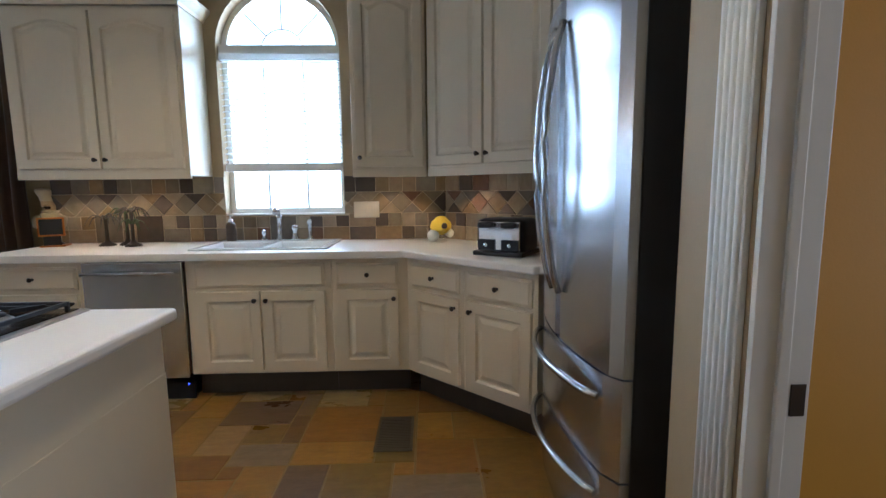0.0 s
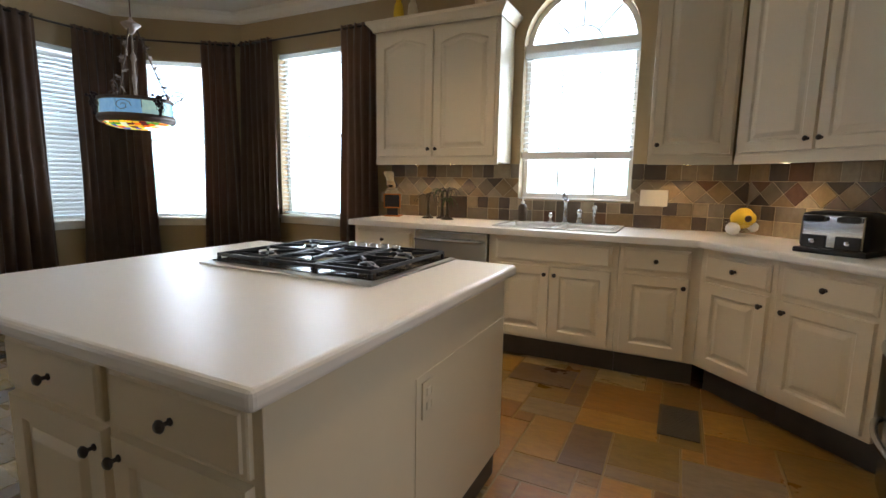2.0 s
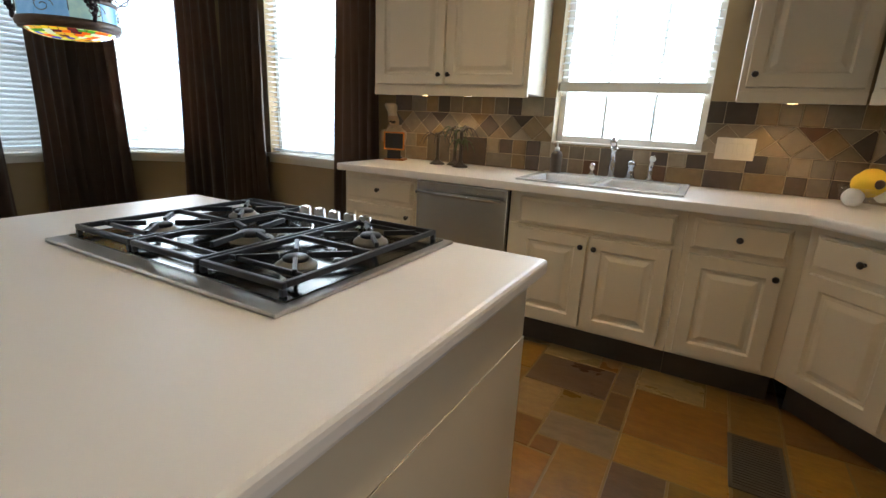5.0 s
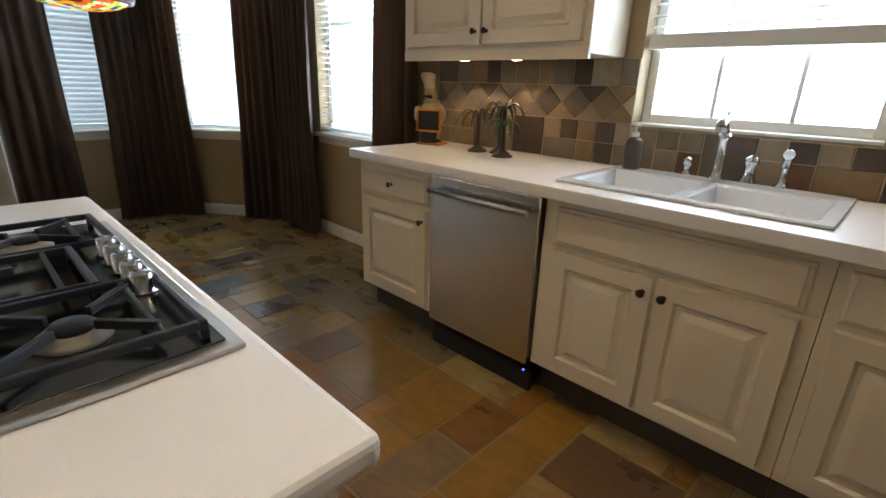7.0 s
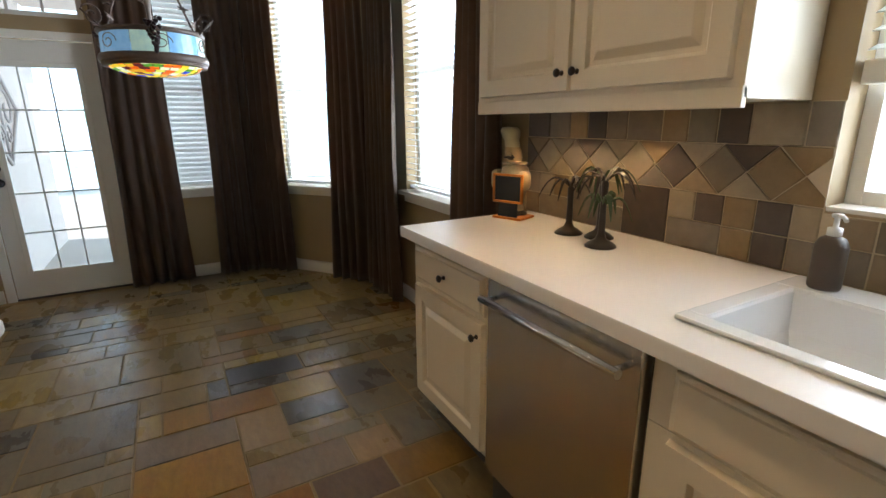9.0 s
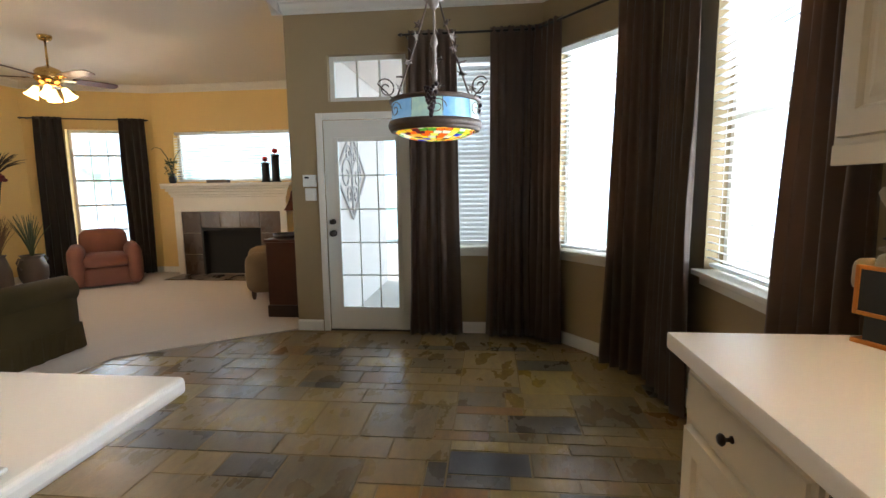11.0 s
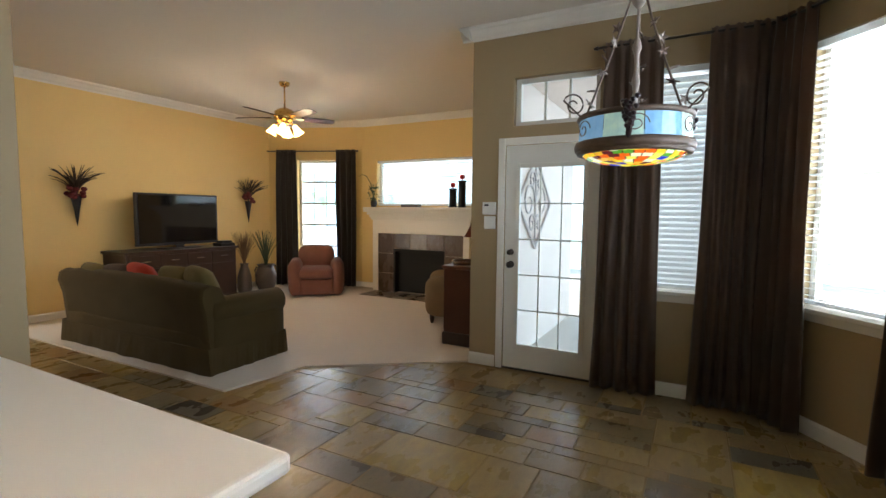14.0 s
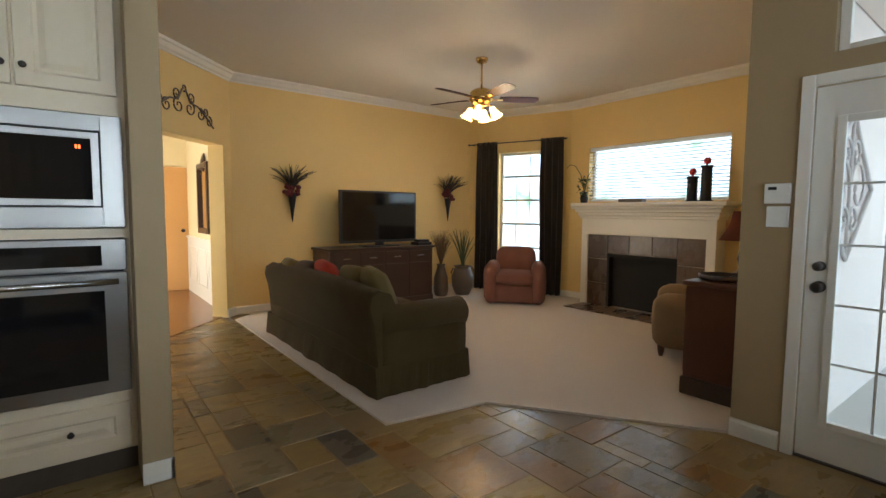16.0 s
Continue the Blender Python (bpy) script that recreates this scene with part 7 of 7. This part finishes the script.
def side_cabinet():
    top = thing("wood_chest", pose(-5.62, 0.58, 0.014), "reddish-brown wooden chest against the wall corner", "chest")
    bm = bmesh.new()
    box(bm, -0.27, 0.27, -0.215, 0.24, 0.13, 0.80, 0.008)
    part("body", bm, M_REDWOOD, top)
    bm = bmesh.new()
    box(bm, -0.29, 0.29, -0.235, 0.245, 0.80, 0.835, 0.01)
    part("tabletop", bm, M_REDWOOD, top)
    bm = bmesh.new()
    box(bm, -0.285, 0.285, -0.23, 0.243, 0.0, 0.13, 0.012)
    part("plinth", bm, M_DARKWOOD, top)
    for k in range(3):
        bm = bmesh.new()
        box(bm, -0.25, 0.25, -0.228, -0.215, 0.16 + k * 0.21, 0.35 + k * 0.21, 0.005)
        part("drawer_front", bm, M_REDWOOD, top)
    tb = thing("round_tray", pose(-5.58, 0.52, 0.849), "dark round tray on the wooden chest", "tray")
    bm = bmesh.new()
    lathe(bm, [(0.14, 0.0), (0.16, 0.01), (0.165, 0.04), (0.155, 0.04), (0.15, 0.012), (0, 0.012)], 24)
    part("tray", bm, M_DARKWOOD, tb)
    lp = thing("table_lamp", pose(-5.75, 0.57, 0.849), "bronze table lamp with a dark red bell shade, lit", "table lamp")
    bm = bmesh.new()
    lathe(bm, [(0.07, 0.0), (0.075, 0.012), (0.03, 0.03), (0.018, 0.08), (0.032, 0.15), (0.02, 0.22), (0.011, 0.28), (0.009, 0.42)], 18)
    part("base", bm, M_BRONZE, lp)
    bm = bmesh.new()
    lathe(bm, [(0.155, 0.285), (0.15, 0.29), (0.115, 0.35), (0.085, 0.42), (0.07, 0.50), (0.065, 0.50), (0.08, 0.42), (0.11, 0.348), (0.147, 0.287)], 26)
    part("shade", bm, M_SHADE_D, lp, "dark red bell shade")
    spot_bulb("lamp_bulb", (-5.75, 0.57, 1.25), 3, (1.0, 0.55, 0.22), 0.03)


side_cabinet()


def scroll_art():
    mid = Vector((*AW0, 0)).lerp(Vector((*TA, 0)), 0.5)
    d = (Vector((*TA, 0)) - Vector((*AW0, 0))).normalized()
    m = Matrix(((d.x, -d.y, 0, mid.x), (d.y, d.x, 0, mid.y), (0, 0, 1, 0), (0, 0, 0, 1)))
    top = thing("scroll_wall_decor", m @ pose(-0.02, -0.025, 2.40), "bronzed wrought-iron scrollwork above the hall opening", "wall decor")

    def curl(x, z, r, turns, start, flip):
        pts = []
        for j in range(30):
            u = j / 29
            a = start + flip * u * 2 * math.pi * turns
            rr = r * (1 - 0.8 * u)
            pts.append((x + rr * math.cos(a), 0, z + rr * math.sin(a)))
        bm = bmesh.new()
        tube(bm, pts, 0.009, 6, 0.7)
        part("scroll", bm, M_VERDIGRIS, top)

    for s in (-1, 1):
        f = -s
        curl(s * 0.09, 0.02, 0.085, 1.3, math.pi / 2, f)
        curl(s * 0.11, 0.14, 0.06, 1.2, -math.pi / 2, -f)
        curl(s * 0.27, -0.01, 0.07, 1.3, math.pi / 2, f)
        curl(s * 0.42, -0.06, 0.06, 1.3, math.pi / 2, f)
        curl(s * 0.36, 0.04, 0.045, 1.2, -math.pi / 2, -f)
        bm = bmesh.new()
        tube(bm, [(s * 0.03, 0, 0.20), (s * 0.10, 0, 0.08), (s * 0.22, 0, 0.07), (s * 0.36, 0, -0.01), (s * 0.50, 0, -0.12)], 0.01, 6)
        part("bar", bm, M_VERDIGRIS, top)
    curl(0, 0.22, 0.04, 1.0, -math.pi / 2, 1)


scroll_art()


# ---- outside ----
bm = bmesh.new()
bmesh.ops.create_grid(bm, x_segments=2, y_segments=2, size=400, matrix=Matrix.Translation((0, 0, -0.15)))
setting("ground", bm, M_PATIO, "pale patio concrete and ground outside", "ground")
# backdrops give off their own daylight, weaker on the first two
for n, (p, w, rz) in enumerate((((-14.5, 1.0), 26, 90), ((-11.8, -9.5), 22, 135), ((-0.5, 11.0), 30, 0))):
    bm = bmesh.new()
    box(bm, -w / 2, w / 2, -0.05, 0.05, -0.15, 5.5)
    ob = setting("backdrop_%d" % (n + 1), bm, M_GARDEN if n == 2 else M_GARDEN_DIM, "blurred garden backdrop beyond the windows, glowing in place of daylight", "backdrop")
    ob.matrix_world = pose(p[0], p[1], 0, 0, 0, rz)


bm = bmesh.new()
box(bm, XF - 0.3, XD - 0.18, LC[1] + 0.19, 3.6, 2.78, 2.90)
setting("patio_soffit", bm, M_STUCCO, "pale stucco soffit of the covered patio", "soffit")


def patio_trellis():
    """Wrought-iron diamond panel on the stucco beside the door."""
    top = thing("iron_trellis", pose(-6.28, LC[1] + 0.20, 1.52), "wrought-iron diamond panel with scrolls on the stucco, paled for glare", "wall decor")
    w, h = 0.62, 0.52
    corner = [(0, 0, -h), (w, 0, 0), (0, 0, h), (-w, 0, 0)]
    for k in range(4):
        bm = bmesh.new()
        tube(bm, [corner[k], corner[(k + 1) % 4]], 0.016, 6)
        part("frame_bar", bm, M_TRELLIS, top)
    bm = bmesh.new()
    tube(bm, [corner[0], corner[2]], 0.012, 6)
    part("frame_bar", bm, M_TRELLIS, top)
    for sd in (-1, 1):
        for zc in (-0.24, 0.0, 0.24):
            bm = bmesh.new()
            r = 0.12 if zc else 0.22
            pts = []
            for j in range(22):
                a = j / 21 * 2.4 * math.pi
                rr = r * (1 - 0.75 * j / 21)
                pts.append((sd * (r + 0.005 - rr * math.cos(a)), 0, zc + rr * math.sin(a)))
            tube(bm, pts, 0.011, 6)
            part("scroll", bm, M_TRELLIS, top)


patio_trellis()


def patio_tree():
    top = thing("tree", pose(-8.8, 2.6, -0.15), "patio tree with a forked trunk outside the door", "tree")
    bm = bmesh.new()
    tube(bm, [(0, 0, 0), (0.02, 0.03, 0.8), (-0.03, 0.0, 1.5), (0.02, -0.12, 2.9), (0.0, -0.25, 4.9)], 0.10, 10, 0.5)
    tube(bm, [(0.01, 0.02, 0.9), (0, 0.22, 1.6), (0.05, 0.30, 3.0), (0, 0.5, 4.9)], 0.07, 8, 0.5)
    tube(bm, [(-0.02, 0.0, 1.4), (0, -0.3, 2.0), (0.05, -0.6, 4.6)], 0.05, 8, 0.5)
    part("trunk", bm, M_STONE, top)
    bm = bmesh.new()
    rnd = random.Random(31)
    for k in range(2600):
        c = rnd.choice(((0, -0.4, 5.2), (0.1, 0.5, 5.2), (0, 0.1, 5.7), (0.1, -0.6, 4.9), (0, 0.6, 4.9)))
        p = Vector((rnd.gauss(c[0], 0.35), rnd.gauss(c[1], 0.38), rnd.gauss(c[2], 0.33)))
        mm = Matrix.Translation(p) @ pose(0, 0, 0, rnd.uniform(0, 360), rnd.uniform(0, 360), 0)
        bm.faces.new([bm.verts.new(mm @ Vector(q)) for q in ((0, -0.05, 0), (0.025, 0, 0.01), (0, 0.055, 0), (-0.025, 0, 0.01))])
    part("crown", bm, M_PLANT, top)


patio_tree()


# ---- slate floor pieces ----
def pack(x0, x1, y0, y1, u, sizes, seed, fixed=()):
    """Random ashlar: rectangles of whole units that fill the area."""
    rnd = random.Random(seed)
    nx, ny = int(round((x1 - x0) / u)), int(round((y1 - y0) / u))
    used = [[False] * ny for _ in range(nx)]
    out = []
    for i, j, w, h in fixed:
        for a in range(i, i + w):
            for b in range(j, j + h):
                used[a][b] = True
        out.append((x0 + i * u, x0 + (i + w) * u, y0 + j * u, y0 + (j + h) * u))
    for j in range(ny):
        for i in range(nx):
            if used[i][j]:
                continue
            opts = sizes[:]
            rnd.shuffle(opts)
            for w, h in opts + [(2, 2), (1, 3), (3, 1), (1, 2), (2, 1), (1, 1)]:
                if i + w <= nx and j + h <= ny and all(not used[a][b] for a in range(i, i + w) for b in range(j, j + h)):
                    break
            for a in range(i, i + w):
                for b in range(j, j + h):
                    used[a][b] = True
            out.append((x0 + i * u, x0 + (i + w) * u, y0 + j * u, y0 + (j + h) * u))
    return out


def clip(poly, keep):
    """Cut a polygon by the half plane where keep(x, y) >= 0 (linear)."""
    res = []
    for (ax, ay), (bx, by) in zip(poly, poly[1:] + poly[:1]):
        ka, kb = keep(ax, ay), keep(bx, by)
        if ka >= 0:
            res.append((ax, ay))
        if ka * kb < 0:
            t = ka / (ka - kb)
            res.append((ax + (bx - ax) * t, ay + (by - ay) * t))
    return res


def side(p, q):
    """Positive on the right hand of the line from p to q."""
    return lambda x, y: (q[1] - p[1]) * (x - p[0]) - (q[0] - p[0]) * (y - p[1])


def slate_floor():
    floor_ob = bpy.data.objects["floor"]
    g = 0.004
    rnd = random.Random(77)
    rough_mesh = bmesh.new()
    shared = {}
    pieces = []
    # slabs known one by one: column, row, width and depth in half units, tone
    known = ((36, 90, 4, 4, "olive"), (34, 90, 2, 3, "mauve"), (32, 92, 2, 2, "pale"), (32, 88, 2, 4, "grey"), (28, 88, 3, 2, "pale"), (28, 84, 2, 4, "grey"),
             (30, 84, 3, 4, "ochre"), (34, 87, 3, 3, "rust"), (26, 87, 2, 3, "rust"), (26, 85, 2, 2, "ochre"), (23, 88, 2, 4, "charcoal"), (18, 88, 1, 4, "rust"),
             (52, 90, 4, 4, "rust"), (52, 88, 4, 2, "ochre"), (49, 88, 3, 2, "grey"), (52, 84, 2, 4, "mauve"), (54, 85, 3, 3, "olive"), (58, 90, 2, 3, "ochre"),
             (58, 87, 3, 3, "rust"), (56, 88, 2, 4, "olive"), (49, 90, 2, 2, "olive"), (57, 84, 4, 3, "grey"), (47, 92, 4, 3, "mauve"))
    tone = {(round(-5.295 + i * 0.103, 3), round(-6.57 + j * 0.103, 3)): t for i, j, w, h, t in known}
    tiles = pack(-5.295, 2.121, -6.57, 4.142, 0.103, [(4, 4), (4, 4), (4, 2), (2, 4), (4, 3), (3, 4), (3, 3), (6, 4), (4, 6), (3, 2), (2, 3)], 5, [k[:4] for k in known])
    north = [side(AB, BC), side(BC, (DIAG - YW, YW)), side((DIAG - YW, YW), (2.1, DIAG - 2.1))]
    for a, b, c, d in tiles:
        poly = [(a + g, c + g), (b - g, c + g), (b - g, d - g), (a + g, d - g)]
        for k in north:
            poly = clip(poly, k)
            if len(poly) < 3:
                break
        cx, cy = (a + b) / 2, (c + d) / 2
        if len(poly) < 3 or cx < XD or (cy < -3.2 and cx > -2.3):
            continue
        # carpet side
        if cx < -3.0 and cy < 0.9:
            whole = list(poly)
            poly = clip(poly, lambda x, y: x + 3.34) if cy < -0.45 else poly
            if len(poly) < 3:
                continue
            if cy > -0.75 and cx < -3.3:
                if cx > -4.08:
                    poly = clip(whole, side((-3.345, -0.485), (-4.08, -0.365))) or []
                else:
                    poly = clip(whole, side((-4.08, -0.365), (-4.955, 0.84))) or []
            if len(poly) < 3:
                continue
        pieces.append((poly, (a, b, c, d)))
    near, far = [], []
    for poly, q in pieces:
        cx, cy = (q[0] + q[1]) / 2, (q[2] + q[3]) / 2
        island = IX0 + 0.15 < cx < IX1 - 0.15 and IY0 + 0.2 < cy < IY1 - 0.2
        first = cy > -0.2 and cx > -4.7 and cx < 1.3 and cy < 3.3 and not island
        (near if first and len(poly) == 4 and len(near) < 300 else far).append((poly, q))

    def piece(bm, poly, lift, tilt):
        r = 0.003
        cx = sum(p[0] for p in poly) / len(poly)
        cy = sum(p[1] for p in poly) / len(poly)
        lo = [bm.verts.new((x, y, -0.012)) for x, y in poly]
        mid = [bm.verts.new((x, y, lift - 0.004)) for x, y in poly]
        hi = [bm.verts.new((x + (cx - x) * 0.008 + (r if cx > x else -r) * 0.4, y + (cy - y) * 0.008 + (r if cy > y else -r) * 0.4, lift + tilt[0] * (x - cx) + tilt[1] * (y - cy))) for x, y in poly]
        n = len(poly)
        bm.faces.new(hi)
        for p, q in ((lo, mid), (mid, hi)):
            for k in range(n):
                j = (k + 1) % n
                bm.faces.new((p[k], p[j], q[j], q[k]))

    for poly, q in near:
        w, h = round(q[1] - q[0], 3), round(q[3] - q[2], 3)
        var = rnd.randrange(3)
        name = tone.get((round(q[0], 3), round(q[2], 3)), "")
        # plain tiles take lamp-warmed tones in the kitchen, daylit tones in the nook
        surface = SLAB[name] if name else M_SLATE if q[0] > -2.0 and q[2] < 3.4 else M_SLATE_NOOK
        key = (w, h, var, surface.name)
        if key not in shared:
            bm = bmesh.new()
            t = ((0.0, 0.0), (0.004, -0.003), (-0.003, 0.004))[var]
            piece(bm, [(-w / 2 + g, -h / 2 + g), (w / 2 - g, -h / 2 + g), (w / 2 - g, h / 2 - g), (-w / 2 + g, h / 2 - g)], 0.0, t)
            bmesh.ops.recalc_face_normals(bm, faces=bm.faces[:])
            me = bpy.data.meshes.new("slate_tile")
            bm.to_mesh(me)
            bm.free()
            me.materials.append(surface)
            shared[key] = me
        ob = new("slate_tile", shared[key])
        ob.parent = floor_ob
        ob.location = ((q[0] + q[1]) / 2, (q[2] + q[3]) / 2, rnd.uniform(-0.001, 0.0015))
    bm = bmesh.new()
    for poly, q in far:
        piece(bm, poly, rnd.uniform(-0.001, 0.0015), (rnd.uniform(-0.004, 0.004), rnd.uniform(-0.004, 0.004)))
    fld = link("slate_tiles", bm, M_SLATE_J, floor_ob)
    tagged(fld, "", "", "", "stuff")


slate_floor()


# ---- slate backsplash pieces ----
def splash(origin, dirx, length, skip, seed, name):
    """Rows of tumbled slate on a wall: origin at the counter, dirx along it; the room lies towards the right of dirx."""
    d = Vector((*dirx, 0)).normalized()
    n = Vector((-d.y, d.x, 0))
    m = Matrix(((d.x, n.x, 0, origin[0]), (d.y, n.y, 0, origin[1]), (0, 0, 1, CT), (0, 0, 0, 1)))
    rnd = random.Random(seed)
    top = tagged(new(name), "tumbled slate tile backsplash with a band of diamonds", "backsplash", "", "structure")
    top.matrix_world = m
    bm = bmesh.new()
    def back(s0, s1, z0, z1):
        box(bm, s0, s1, -0.006, -0.0005, z0, z1)
    H = 0.478
    segs = [(0, length, 0, H)] if not skip else [(0, skip[0], 0, H), (skip[0], skip[1], 0, skip[2]), (skip[1], length, 0, H)]
    for q in segs:
        back(*q)
    part("grout", bm, M_GROUT2, top)
    g = 0.0022

    def tile(poly):
        inside = True
        cx = sum(p[0] for p in poly) / len(poly)
        cz = sum(p[1] for p in poly) / len(poly)
        zmax, x0, x1 = max(p[1] for p in poly), min(p[0] for p in poly), max(p[0] for p in poly)
        if skip and skip[0] - 0.002 < cx < skip[1] + 0.002:
            poly = clip(poly, lambda x, z: skip[2] - z)
        elif skip and x1 > skip[0] and x0 < skip[0] and zmax > skip[2]:
            poly = clip(poly, lambda x, z: skip[0] - x)
        elif skip and x0 < skip[1] and x1 > skip[1] and zmax > skip[2]:
            poly = clip(poly, lambda x, z: x - skip[1])
        poly = clip(clip(poly, lambda x, z: x), lambda x, z: length - x) if poly else poly
        if len(poly) < 3:
            return
        cx = sum(p[0] for p in poly) / len(poly)
        cz = sum(p[1] for p in poly) / len(poly)
        t = bmesh.new()
        y = -0.010 - rnd.uniform(0, 0.002)
        sh = lambda p, k: (p[0] + (cx - p[0]) * k, p[1] + (cz - p[1]) * k)
        span = max(0.02, max(math.dist(p, (cx, cz)) for p in poly))
        k1, k2 = g / span * 1.4, (g + 0.003) / span * 1.4
        wob = [rnd.uniform(-0.0012, 0.0012) for _ in poly]
        lo = [t.verts.new((sh(p, k1)[0], -0.004, sh(p, k1)[1])) for p in poly]
        mi = [t.verts.new((sh(p, k1)[0] + w, y + 0.002, sh(p, k1)[1] + w)) for p, w in zip(poly, wob)]
        hi = [t.verts.new((sh(p, k2)[0] + w, y, sh(p, k2)[1] + w)) for p, w in zip(poly, wob)]
        t.faces.new(hi)
        for a, b in ((lo, mi), (mi, hi)):
            for i in range(len(poly)):
                j = (i + 1) % len(poly)
                t.faces.new((a[i], a[j], b[j], b[i]))
        part("slate_tile", t, M_SPLASH, top)

    u = 0.0985
    # lower field: two unit rows with some double squares
    for a, b, c, e in pack(0, math.ceil(length / u) * u, 0, 2 * u, u, [(1, 1), (1, 1), (1, 1), (2, 2), (1, 1), (2, 1)], seed + 3):
        tile([(a, c), (b, c), (b, e), (a, e)])
    z0, z1 = 2 * u, 2 * u + 0.16
    zc, w = (z0 + z1) / 2, 0.16
    x = -w / 2
    while x < length + w:
        tile([(x, zc), (x + w / 2, z0), (x + w, zc), (x + w / 2, z1)])
        tile([(x + w / 2, z0), (x + 1.5 * w, z0), (x + w, zc)])
        tile([(x + w / 2, z1), (x + w, zc), (x + 1.5 * w, z1)])
        x += w
    x = 0.0
    while x < length:
        ww = rnd.choice((0.10, 0.13, 0.10, 0.15))
        tile([(x, z1), (x + ww, z1), (x + ww, H), (x, H)])
        x += ww
    return top


splash((-2.0, YW), (1, 0), DIAG - YW + 2.0 - 0.004, (WIN[0] + 2.0, WIN[1] + 2.0, WIN[2] - CT - 0.008), 3, "backsplash")
splash((DIAG - YW + 0.004, YW - 0.004), (1, -1), 1.02, None, 9, "backsplash")
